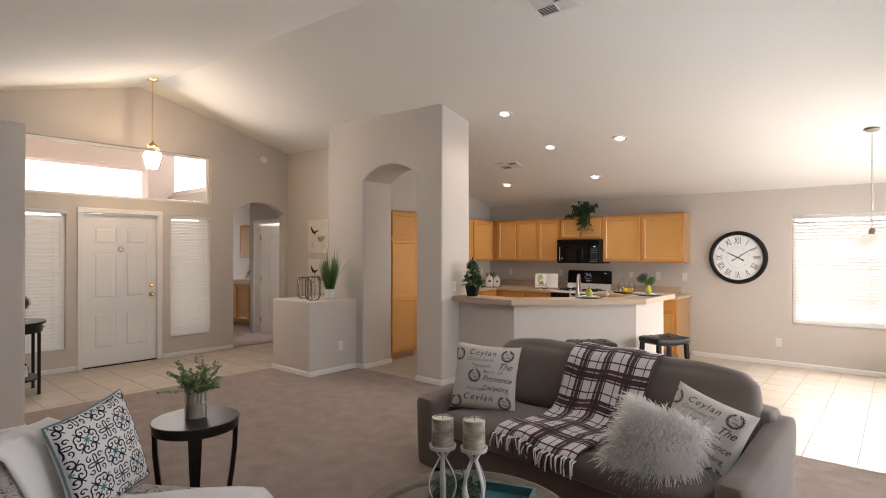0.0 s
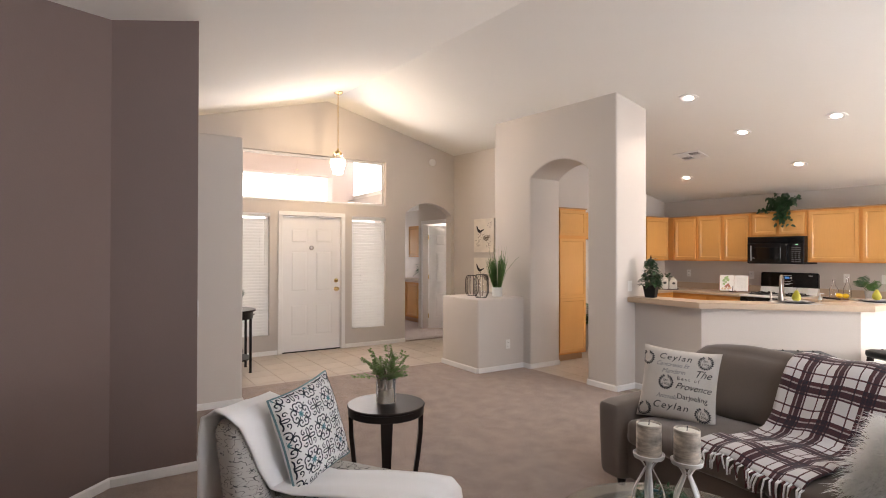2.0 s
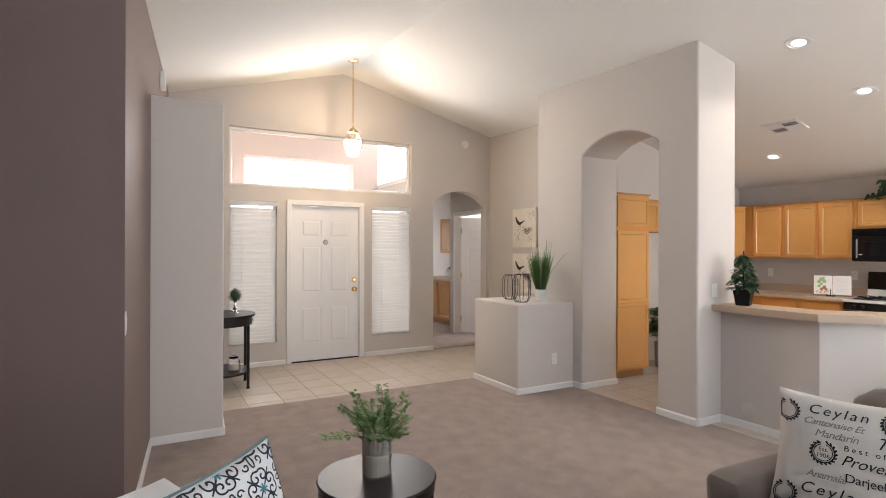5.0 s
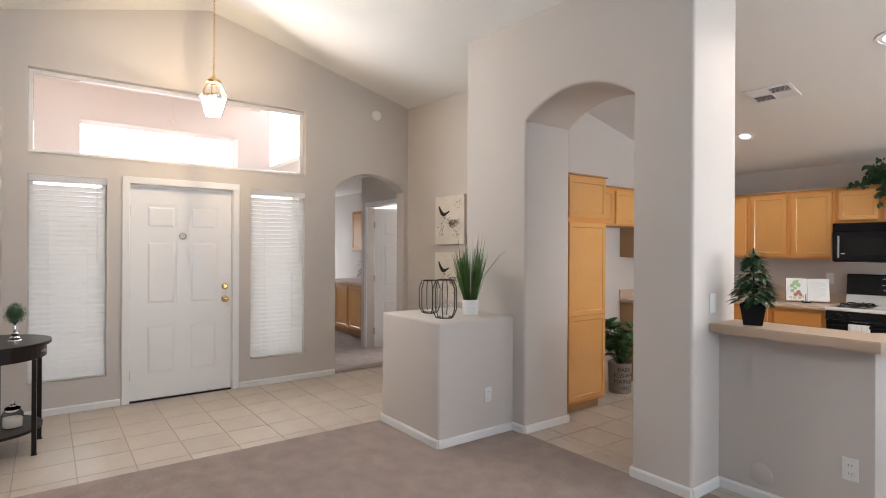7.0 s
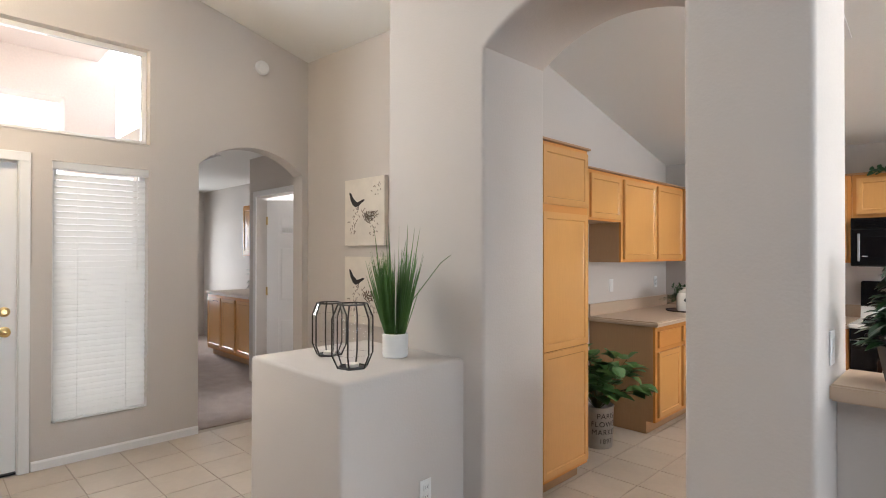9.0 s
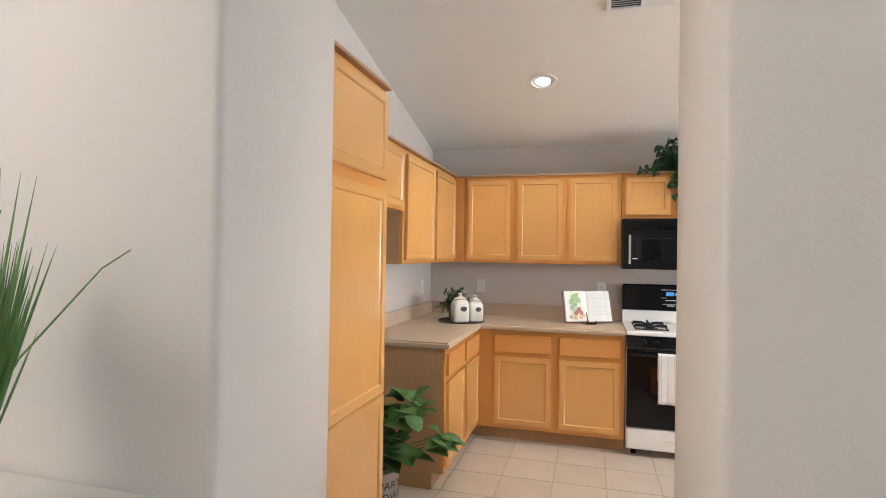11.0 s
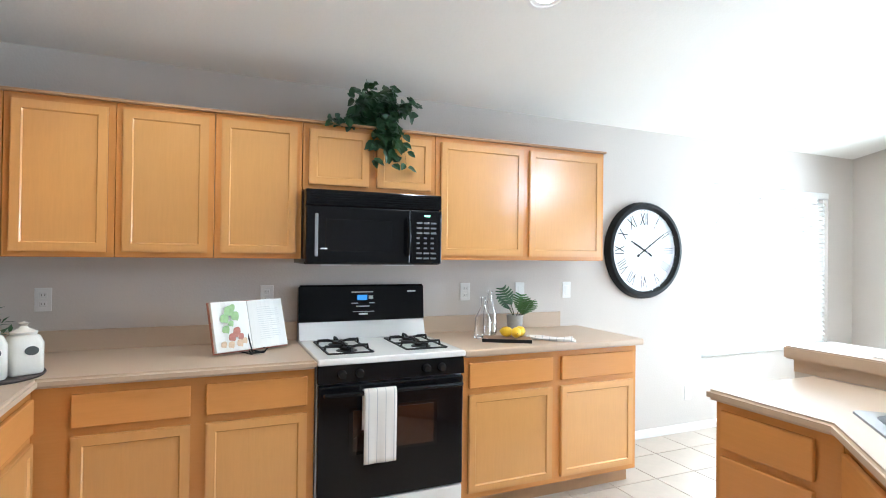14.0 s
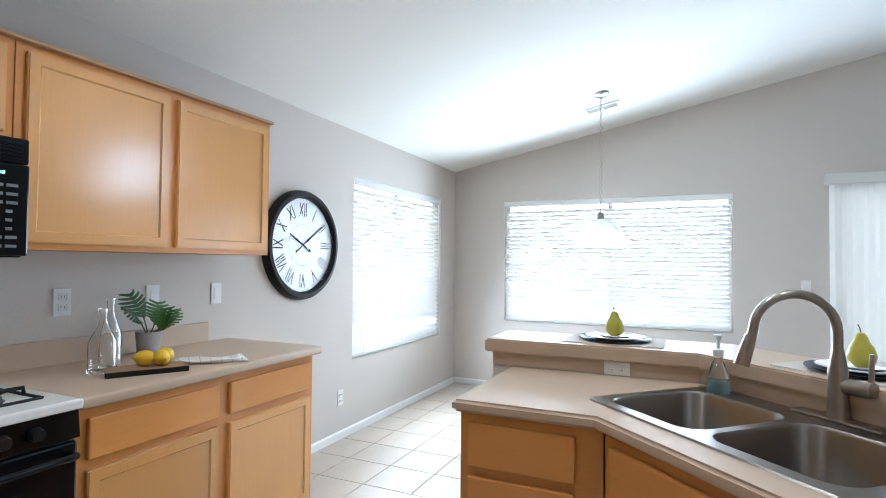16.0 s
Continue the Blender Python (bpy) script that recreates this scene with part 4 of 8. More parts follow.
def grate(x0):
    g = bmesh.new()
    w, d, z = 0.22, 0.40, 0.93
    for yy in (0.10, 0.30):
        for dx, dy in ((1, 0), (0, 1), (-1, 0), (0, -1)):
            cx, cy = x0 + w / 2, yy + 0.09
            tube(g, [(cx + dx * 0.025, cy + dy * 0.02, z - 0.008), (cx + dx * 0.06, cy + dy * 0.05, z), (cx + dx * 0.108, cy + dy * 0.09, z), (cx + dx * 0.112, cy + dy * 0.095, z - 0.026)], 0.0075, 6)
        ring = [(cx + 0.112 * sx, cy + 0.095 * sy, z - 0.022) for sx, sy in ((-1, -1), (1, -1), (1, 1), (-1, 1), (-1, -1))]
        for p, q in zip(ring, ring[1:]):
            tube(g, [p, q], 0.006, 6)
    return g


for x0 in (0.07, 0.475):
    part("burner_grate", grate(x0), BLACKMATTE, stove, "black cast-iron burner grate", smooth=True)
    for yy in (0.19, 0.39):
        bm = bmesh.new()
        lathe(bm, [(0.055, 0.905), (0.05, 0.909), (0.035, 0.91), (0.033, 0.922), (0.0, 0.924)], 24, Matrix.Translation((x0 + 0.11, yy, 0)))
        part("burner", bm, BLACKMATTE, stove, smooth=True)

TOWEL = mat("striped_towel", (0.74, 0.72, 0.69), 0.9, bump=0.4, bump_scale=400)
nt = TOWEL.node_tree
tcn, sep, wav, rmp, mixn = (nt.nodes.new("ShaderNode" + k) for k in ("TexCoord", "SeparateXYZ", "Math", "ValToRGB", "Mix"))
wav.operation = "PINGPONG"
wav.inputs[1].default_value = 0.021
nt.links.new(tcn.outputs["Object"], sep.inputs[0]), nt.links.new(sep.outputs["X"], wav.inputs[0])
rmp.color_ramp.interpolation = "CONSTANT"
rmp.color_ramp.elements[0].color, rmp.color_ramp.elements[1].color = (0.74, 0.72, 0.69, 1), (0.42, 0.43, 0.46, 1)
rmp.color_ramp.elements[1].position = 0.0165
nt.links.new(wav.outputs[0], rmp.inputs[0]), nt.links.new(rmp.outputs[0], nt.nodes["Principled BSDF"].inputs["Base Color"])
bm = bmesh.new()
cols_, rows_ = 14, 40
prof = [(-0.020, 0.56)] + [(-0.0225, 0.60), (-0.0235, 0.70)] + [(-0.040 + 0.0165 * math.cos(a), 0.741 + 0.0165 * math.sin(a)) for a in [math.pi * i / 8 for i in range(9)]] + [(-0.0585, 0.72 - 0.31 * i / 14) for i in range(15)]
vs = [[bm.verts.new((0.16 * i / cols_, y - 0.0015 * math.sin(i * 0.9) * (1 - z / 0.76) * 4 * (0.3 if y > -0.04 else 1) - 0.001, z)) for i in range(cols_ + 1)] for y, z in prof]
for a, b in zip(vs, vs[1:]):
    for i in range(cols_):
        bm.faces.new((a[i], a[i + 1], b[i + 1], b[i]))
tw = tagged(part("kitchen_towel", bm, TOWEL, smooth=True, loc=(STX0 + 0.21, 7.852, 0)), "white striped cotton towel over the oven handle", "towel")
tw.modifiers.new("thick", "SOLIDIFY").thickness = 0.004

# microwave
mw = thing("microwave", "black over-range microwave under the short cabinet", "microwave", "", pose(-3.711, 8.115, 1.342) @ Matrix.Diagonal((1, 1, 1.055, 1)))
mww = 0.753
bm = bmesh.new()
box(bm, 0, mww, 0.03, 0.40, 0, 0.37, 0.004)
part("body", bm, BLACK, mw)
bm = bmesh.new()
box(bm, 0.0, mww, 0.0, 0.032, 0.29, 0.37, 0.006)
part("vent_trim", bm, BLACK, mw)
for i in range(5):
    bm = bmesh.new()
    box(bm, 0.02, mww - 0.02, -0.005, 0.002, 0.302 + i * 0.012, 0.308 + i * 0.012, 0.002, 1)
    part("vent_slat", bm, BLACK, mw)
bm = bmesh.new()
box(bm, 0.0, 0.565, -0.008, 0.032, 0.005, 0.288, 0.008)
md = part("door", bm, BLACK, mw)
bm = bmesh.new()
box(bm, 0.10, 0.46, -0.010, -0.006, 0.065, 0.225, 0.002, 1)
part("window", bm, DARKGLASS, md, "dark glass microwave window")
bm = bmesh.new()
box(bm, 0.045, 0.062, -0.0105, -0.007, 0.04, 0.25, 0.002, 1)
part("edge_trim", bm, mat("gloss_grey", (0.25, 0.25, 0.27), 0.1, coat=0.5), md)
bm = bmesh.new()
box(bm, 0.075, 0.11, -0.0105, -0.0075, 0.075, 0.082)
part("badge", bm, PALEPRINT, md)
bm = bmesh.new()
tube(bm, [(0.545, -0.005, 0.05), (0.545, -0.03, 0.065), (0.548, -0.036, 0.145), (0.545, -0.03, 0.225), (0.545, -0.005, 0.24)], 0.012, 10)
part("handle", bm, BLACK, md, smooth=True)
bm = bmesh.new()
box(bm, 0.568, mww, -0.006, 0.032, 0.005, 0.288, 0.006)
mp_ = part("control_panel", bm, BLACK, mw)
GREENLED = mat("green_led", (0.1, 0.4, 0.2), 0.4, emit=(0.4, 1.0, 0.6), strength=2.0)
bm = bmesh.new()
for x in (0.648, 0.660, 0.672):
    box(bm, x, x + 0.008, -0.0085, -0.005, 0.253, 0.262)
part("clock_display", bm, GREENLED, mp_)
KEYGREY = mat("grey_keys", (0.16, 0.16, 0.17), 0.4)
for r in range(8):
    for c in range(3 if r not in (3,) else 3):
        bm = bmesh.new()
        box(bm, 0.602 + c * 0.042, 0.602 + c * 0.042 + (0.032 if r in (0, 1, 2, 6, 7) else 0.018), -0.009, -0.005, 0.03 + (7 - r) * 0.0265, 0.03 + (7 - r) * 0.0265 + 0.009)
        part("key", bm, KEYGREY, mp_)
for x in (0.09, 0.45):
    bm = bmesh.new()
    box(bm, x, x + 0.16, 0.05, 0.14, -0.006, 0.0)
    part("hood_lamp", bm, PLASTIC, mw)


# ---- outlets and switches ----
def plate(m, kind="outlet", label="white wall outlet plate", group="wall outlets"):
    """A wall plate in the local x-z plane that faces -y."""
    p = thing("wall_" + kind, label, kind, group, m)
    bm = bmesh.new()
    wd = 0.058 if kind == "outlet" else 0.036
    box(bm, -0.036, 0.036, -0.006, 0, -0.058, 0.058, 0.003, 2)
    part("plate", bm, PLASTIC, p)
    if kind == "outlet":
        for z in (-0.022, 0.022):
            bm = bmesh.new()
            box(bm, -0.017, 0.017, -0.008, -0.005, z - 0.014, z + 0.014, 0.004, 2)
            f = part("socket", bm, PLASTIC, p)
            bm = bmesh.new()
            for x in (-0.007, 0.006):
                box(bm, x, x + 0.002, -0.0085, -0.007, z - 0.004, z + 0.006)
            part("slot", bm, BLACKMATTE, f)
    else:
        bm = bmesh.new()
        box(bm, -0.016, 0.016, -0.009, -0.005, -0.033, 0.033, 0.002, 1)
        part("rocker", bm, PLASTIC, p)
    return p


for x, k in ((-4.90, "outlet"), (-3.857, "outlet"), (-2.61, "outlet"), (-2.19, "switch"), (-1.80, "switch")):
    plate(pose(x, YN, 1.157), k, "white wall %s over the kitchen worktop" % k)
for y, k in ((7.30, "switch"), (8.25, "outlet")):
    plate(pose(KX, y, 1.15, 0, 0, 90), k, "white wall %s on the side wall" % k)
plate(pose(-0.60, YN, 0.31), "outlet", "white wall outlet under the clock")
plate(pose(-4.825, 4.455, 0.322, 0, 0, 90), "outlet", "white wall outlet on the half wall")
plate(pose(-2.655, 5.03, 0.325), "outlet", "white wall outlet on the knee wall")
plate(pose(PX, 4.94, 1.13, 0, 0, 90), "switch", "white light switch on the arch wall end", "wall switches")
plate(pose(XE, 5.18, 1.16, 0, 0, -90), "switch", "white light switch by the patio door", "wall switches")
plate(pose(-3.53, 0.60, 1.10, 0, 0, 180), "switch", "white light switch on the brown wall edge", "wall switches")
plate(BLOCK @ pose(-1.11, 0, 0.40, 0, 0, 180), "outlet", "white wall outlet by the console table")
plate(pose(-2.889, -0.521, 0.345, 0, 0, 135), "outlet", "white wall outlet on the brown angled wall")
o = plate(pose(offset_line(KNEE, 0.188)[2][0], 6.38, 0.928, 0, 90, -90), "outlet", "almond outlet on the bar riser")
o.scale = (0.75, 1, 0.85)
cap = thing("cover_plate", "round beige cover plate on the knee wall", "cover plate", "", pose(-3.085, 5.03, 0.155, 90, 0, 0))
bm = bmesh.new()
lathe(bm, [(0.062, 0), (0.062, 0.004), (0.05, 0.009), (0.0, 0.011)], 28)
part("disc", bm, WALL, cap, smooth=True)


# ---- ceiling fixtures ----
def on_ceiling(x, y):
    n = math.degrees(math.atan((ceil_z(y - 0.1, x) - ceil_z(y + 0.1, x)) / 0.2))
    return pose(x, y, ceil_z(y, x), -n)


def spot(x, y):
    s = thing("recessed_light", "lit recessed ceiling light with a white trim ring", "ceiling light", "recessed ceiling lights", on_ceiling(x, y))
    bm = bmesh.new()
    lathe(bm, [(0.072, -0.002), (0.078, -0.008), (0.095, -0.006), (0.097, 0.001)], 32, cap=False)
    part("trim_ring", bm, WHITE, s, smooth=True)
    bm = bmesh.new()
    lathe(bm, [(0.050, -0.0015), (0.074, -0.003)], 28, cap=False)
    part("reflector", bm, WHITE, s, smooth=True)
    bm = bmesh.new()
    lathe(bm, [(0.0, -0.012), (0.025, -0.011), (0.045, -0.006), (0.050, -0.001)], 28, cap=False)
    part("lamp", bm, SPOT, s, smooth=True)
    lt = new("spot_lamp", bpy.data.lights.new("spot_lamp", "SPOT"))
    lt.data.energy, lt.data.spot_size, lt.data.spot_blend, lt.data.shadow_soft_size, lt.data.color = 21, radians(140), 0.6, 0.06, (1.0, 0.93, 0.83)
    lt.matrix_world = pose(x, y, ceil_z(y, x) - 0.03)


for x, y in ((-4.275, 7.47), (-2.726, 7.44), (-2.785, 6.235), (-1.852, 6.222), (-2.785, 5.19)):
    spot(x, y)


def vent(x, y, w, d, rz=0, n=6, label="white ceiling air vent with angled slats"):
    v = thing("ceiling_vent", label, "air vent", "ceiling vents", on_ceiling(x, y) @ pose(0, 0, 0, 0, 0, rz))
    bm = bmesh.new()
    for r in ((-w / 2, w / 2, -d / 2, -d / 2 + 0.025), (-w / 2, w / 2, d / 2 - 0.025, d / 2), (-w / 2, -w / 2 + 0.025, -d / 2 + 0.025, d / 2 - 0.025), (w / 2 - 0.025, w / 2, -d / 2 + 0.025, d / 2 - 0.025)):
        box(bm, *r, -0.012, 0.0)
    part("frame", bm, WHITE, v)
    # black sheet stands in for the shade inside the duct
    bm = bmesh.new()
    box(bm, -w / 2 + 0.02, w / 2 - 0.02, -d / 2 + 0.02, d / 2 - 0.02, -0.0025, -0.001)
    part("backing", bm, BLACKMATTE, v)
    # four banks of slats, two wide, two thin that bare the black sheet
    for qx, qy, tilt in ((-1, -1, 62), (-1, 1, -8), (1, -1, -8), (1, 1, 62)):
        cw, cd = w / 2 - 0.030, d / 2 - 0.030
        for i in range(n):
            bm = bmesh.new()
            hw = cd / n * (0.40 if tilt > 30 else 0.12)
            box(bm, -cw / 2, cw / 2, -hw, hw, -0.0008, 0.0008)
            o = part("slat", bm, WHITE, v)
            o.matrix_local = pose(qx * (cw / 2 + 0.004), qy * (cd / 2 + 0.004) + cd * ((i + 0.5) / n - 0.5), -0.009, -14 if tilt > 30 else 8)
    for r in ((-0.004, 0.004, -d / 2 + 0.02, d / 2 - 0.02), (-w / 2 + 0.02, -0.004, -0.004, 0.004), (0.004, w / 2 - 0.02, -0.004, 0.004)):
        bm = bmesh.new()
        box(bm, *r, -0.014, -0.003)
        part("divider", bm, WHITE, v)
    return v


vent(-3.70, 6.675, 0.36, 0.26)
vent(0.80, 6.80, 0.30, 0.15, 90)
vent(-1.30, 3.65, 0.36, 0.26)

# ---- soft shapes ----
def soft_box(bm, x0, x1, y0, y1, z0, z1, r=0.05, puff=0.0, n=10, nz=4, seed=0, wob=0.004):
    """A cushion-like box with round edges, puffed faces and slight unevenness."""
    c, hx = Vector(((x0 + x1) / 2, (y0 + y1) / 2, (z0 + z1) / 2)), Vector(((x1 - x0) / 2, (y1 - y0) / 2, (z1 - z0) / 2))
    g = bmesh.new()
    bmesh.ops.create_cube(g, size=2.0)
    bmesh.ops.subdivide_edges(g, edges=g.edges[:], cuts=n, use_grid_fill=True)
    for v in g.verts:
        p = Vector((v.co.x * hx.x, v.co.y * hx.y, v.co.z * hx.z))
        q = Vector([max(-h + r, min(h - r, a)) for a, h in zip(p, hx)])
        d = p - q
        if d.length > 1e-6:
            p = q + d.normalized() * min(r, max(abs(d.x), abs(d.y), abs(d.z)))
        u, w, t = v.co
        bx, by, bz = 1 - u * u, 1 - w * w, 1 - t * t
        p += Vector((u * puff * by * bz, w * puff * bx * bz, t * puff * bx * by))
        p += wob * noise.noise_vector((p + c) * 6 + Vector((seed, 0, 0)))
        v.co = c + p
    me = bpy.data.meshes.new("tmp")
    g.to_mesh(me)
    g.free()
    bm.from_mesh(me)
    bpy.data.meshes.remove(me)


def pillow_map(w, h, t, ear=0.07):
    def f(u, v, side=1, lift=0.0):
        a, b = max(0.0, 1 - abs(u) ** 2.4), max(0.0, 1 - abs(v) ** 2.4)
        x = w / 2 * u * (1 - ear * (1 - v * v) * abs(u))
        z = h / 2 * v * (1 - ear * (1 - u * u) * abs(v))
        d = t / 2 * (a * b) ** 0.45 + 0.004
        d += 0.006 * noise.noise(Vector((x * 9, z * 9, side * 3.0)))
        return Vector((x, -side * (d + lift), z + h / 2))
    return f


def pillow_mesh(f, n=22):
    bm = bmesh.new()
    g = [[[bm.verts.new(f(-1 + 2 * i / n, -1 + 2 * j / n, s)) for j in range(n + 1)] for i in range(n + 1)] for s in (1, -1)]
    for k in range(2):
        for i in range(n):
            for j in range(n):
                bm.faces.new((g[k][i][j], g[k][i + 1][j], g[k][i + 1][j + 1], g[k][i][j + 1]))
    rim = [(i, 0) for i in range(n)] + [(n, j) for j in range(n)] + [(n - i, n) for i in range(n)] + [(0, n - j) for j in range(n)]
    for a, b in zip(rim, rim[1:] + rim[:1]):
        bm.faces.new((g[0][a[0]][a[1]], g[1][a[0]][a[1]], g[1][b[0]][b[1]], g[0][b[0]][b[1]]))
    bmesh.ops.recalc_face_normals(bm, faces=bm.faces[:])
    return bm


def ribbon(bm, pts, w, f):
    """A flat painted line along points (u, v) of a mapped surface."""
    pts = [Vector(p) for p in pts]
    pairs = []
    for i, p in enumerate(pts):
        d = pts[min(i + 1, len(pts) - 1)] - pts[max(i - 1, 0)]
        d = d.normalized() if d.length > 1e-9 else Vector((1, 0))
        n = Vector((-d.y, d.x)) * w
        pairs.append([bm.verts.new(f(*(p + n))), bm.verts.new(f(*(p - n)))])
    for a, b in zip(pairs, pairs[1:]):
        bm.faces.new((a[0], a[1], b[1], b[0]))


def text_bm(body, size, f, cx, cy, shear=0.0, spacing=1.0):
    """Letters laid on a mapped surface; (cx, cy) is their middle in u, v."""
    cu = bpy.data.curves.new("letters", "FONT")
    cu.body, cu.size, cu.align_x, cu.align_y, cu.shear, cu.space_character = body, size, "CENTER", "CENTER", shear, spacing
    ob = new("letters", cu)
    me = bpy.data.meshes.new_from_object(ob.evaluated_get(bpy.context.evaluated_depsgraph_get()))
    bpy.data.objects.remove(ob)
    bm = bmesh.new()
    bm.from_mesh(me)
    bpy.data.meshes.remove(me)
    bmesh.ops.triangulate(bm, faces=bm.faces[:])
    for v in bm.verts:
        v.co = f(cx + v.co.x, cy + v.co.y)
    return bm


# ---- living room ----
SOFA = mat("grey_brown_microfiber", (0.150, 0.114, 0.092), 0.85, grain=0.10, scale=140, bump=0.25, bump_scale=200, stain=0.10, stain_scale=3, sheen=0.3)
LINEN = mat("natural_linen", (0.63, 0.58, 0.52), 0.9, grain=0.10, scale=260, bump=0.4, bump_scale=420)
INK = mat("printed_ink", (0.03, 0.028, 0.03), 0.85)
INKGREY = mat("faded_ink", (0.26, 0.25, 0.25), 0.85)
THROW = mat("white_throw", (0.87, 0.86, 0.85), 0.9, bump=0.5, bump_scale=160, sheen=0.3, stain=0.03)
FUR = mat("white_fur", (0.96, 0.94, 0.91), 0.75, stain=0.03, stain_scale=12)
fn = FUR.node_tree
ft, fm = fn.nodes.new("ShaderNodeBsdfTranslucent"), fn.nodes.new("ShaderNodeMixShader")
ft.inputs[0].default_value, fm.inputs[0].default_value = (0.97, 0.95, 0.92, 1), 0.5
fn.links.new(fn.nodes["Principled BSDF"].outputs[0], fm.inputs[1]), fn.links.new(ft.outputs[0], fm.inputs[2])
fn.links.new(fm.outputs[0], fn.nodes["Material Output"].inputs[0])
FABRIC = mat("script_print_fabric", (0.50, 0.475, 0.44), 0.9, bump=0.3, bump_scale=300)
ESPRESSO = mat("espresso_wood", (0.016, 0.010, 0.008), 0.36, grain=0.2, scale=18, stretch=(6, 6, 1), spec=0.3)
TEAL = mat("teal_ink", (0.10, 0.27, 0.31), 0.85)
LEAF = mat("green_leaf", (0.07, 0.165, 0.042), 0.5, grain=0.25, scale=30, stain=0.25, stain_scale=9)
DEEPLEAF = mat("deep_green_leaf", (0.022, 0.065, 0.022), 0.35, grain=0.25, scale=30, stain=0.3, stain_scale=9, coat=0.1)
LIGHTLEAF = mat("fresh_green_leaf", (0.13, 0.25, 0.06), 0.45, grain=0.2, scale=25, stain=0.25, stain_scale=9)
STEM = mat("plant_stem", (0.07, 0.08, 0.03), 0.7)
LEATHER = mat("black_leather", (0.010, 0.0095, 0.0095), 0.45, bump=0.25, bump_scale=120, coat=0.05)
WAX = mat("candle_wax", (0.80, 0.76, 0.66), 0.5)
BIRCH = mat("birch_bark", (0.52, 0.46, 0.39), 0.85, grain=0.95, scale=14, stain=0.95, stain_scale=24, bump=0.6, bump_scale=30, stretch=(1, 1, 5))
WHITEMETAL = mat("distressed_white_metal", (0.70, 0.69, 0.67), 0.5, grain=0.12, scale=60)


def fabric_nodes(m, base, ink, kind):
    nt = m.node_tree
    L = nt.links.new
    b = nt.nodes["Principled BSDF"]
    tc = nt.nodes.new("ShaderNodeTexCoord")
    sp = nt.nodes.new("ShaderNodeSeparateXYZ")
    if kind == "plaid":
        L(tc.outputs["UV"], sp.inputs[0])
        tot = None
        for ax in ("X", "Y"):
            rep = nt.nodes.new("ShaderNodeMath")
            rep.operation = "FRACT"
            sc = nt.nodes.new("ShaderNodeMath")
            sc.operation = "MULTIPLY"
            sc.inputs[1].default_value = 3.6 if ax == "X" else 6.5
            L(sp.outputs[ax], sc.inputs[0]), L(sc.outputs[0], rep.inputs[0])
            r = nt.nodes.new("ShaderNodeValToRGB")
            r.color_ramp.interpolation = "CONSTANT"
            e = r.color_ramp.elements
            stops = [(0.0, 0.9), (0.30, 0.25), (0.34, 0.9), (0.55, 0.18), (0.66, 0.55), (0.70, 0.12), (0.86, 0.6), (0.90, 0.15), (0.95, 0.9)]
            e[0].position, e[0].color = stops[0][0], (stops[0][1],) * 3 + (1,)
            e[1].position, e[1].color = stops[1][0], (stops[1][1],) * 3 + (1,)
            for p, v in stops[2:]:
                q = e.new(p)
                q.color = (v, v, v, 1)
            L(rep.outputs[0], r.inputs[0])
            if tot is None:
                tot = r.outputs[0]
            else:
                mx = nt.nodes.new("ShaderNodeMath")
                mx.operation = "MULTIPLY"
                L(tot, mx.inputs[0]), L(r.outputs[0], mx.inputs[1])
                tot = mx.outputs[0]
        nz = nt.nodes.new("ShaderNodeTexNoise")
        nz.inputs["Scale"].default_value = 160
        L(tc.outputs["Object"], nz.inputs[0])
        ad = nt.nodes.new("ShaderNodeMath")
        ad.operation = "MULTIPLY_ADD"
        ad.inputs[1].default_value = 0.28
        L(nz.outputs[0], ad.inputs[0]), L(tot, ad.inputs[2])
        r2 = nt.nodes.new("ShaderNodeValToRGB")
        e = r2.color_ramp.elements
        e[0].position, e[0].color = 0.12, (0.022, 0.018, 0.028, 1)
        e[1].position, e[1].color = 0.85, (0.70, 0.66, 0.64, 1)
        q = e.new(0.34)
        q.color = (0.105, 0.035, 0.035, 1)
        q = e.new(0.55)
        q.color = (0.30, 0.20, 0.19, 1)
        L(ad.outputs[0], r2.inputs[0]), L(r2.outputs[0], b.inputs["Base Color"])
    else:
        mp = nt.nodes.new("ShaderNodeMapping")
        mp.inputs["Scale"].default_value = (24, 24, 50)
        L(tc.outputs["Object"], mp.inputs[0])
        nz = nt.nodes.new("ShaderNodeTexNoise")
        nz.inputs["Scale"].default_value, nz.inputs["Detail"].default_value = 1.0, 1
        L(mp.outputs[0], nz.inputs[0])
        dv = nt.nodes.new("ShaderNodeMath")
        dv.operation = "SUBTRACT"
        dv.inputs[1].default_value = 0.5
        ab = nt.nodes.new("ShaderNodeMath")
        ab.operation = "ABSOLUTE"
        L(nz.outputs[0], dv.inputs[0]), L(dv.outputs[0], ab.inputs[0])
        wn_ = nt.nodes.new("ShaderNodeTexNoise")
        wn_.inputs["Scale"].default_value = 9
        L(tc.outputs["Object"], wn_.inputs[0])
        th = nt.nodes.new("ShaderNodeMath")
        th.operation = "MULTIPLY"
        th.inputs[1].default_value = 0.035
        L(wn_.outputs[0], th.inputs[0])
        lt = nt.nodes.new("ShaderNodeMath")
        lt.operation = "LESS_THAN"
        L(ab.outputs[0], lt.inputs[0]), L(th.outputs[0], lt.inputs[1])
        mx = nt.nodes.new("ShaderNodeMix")
        mx.data_type = "RGBA"
        mx.inputs["A"].default_value, mx.inputs["B"].default_value = (*base, 1), (*ink, 1)
        L(lt.outputs[0], mx.inputs["Factor"]), L(mx.outputs["Result"], b.inputs["Base Color"])


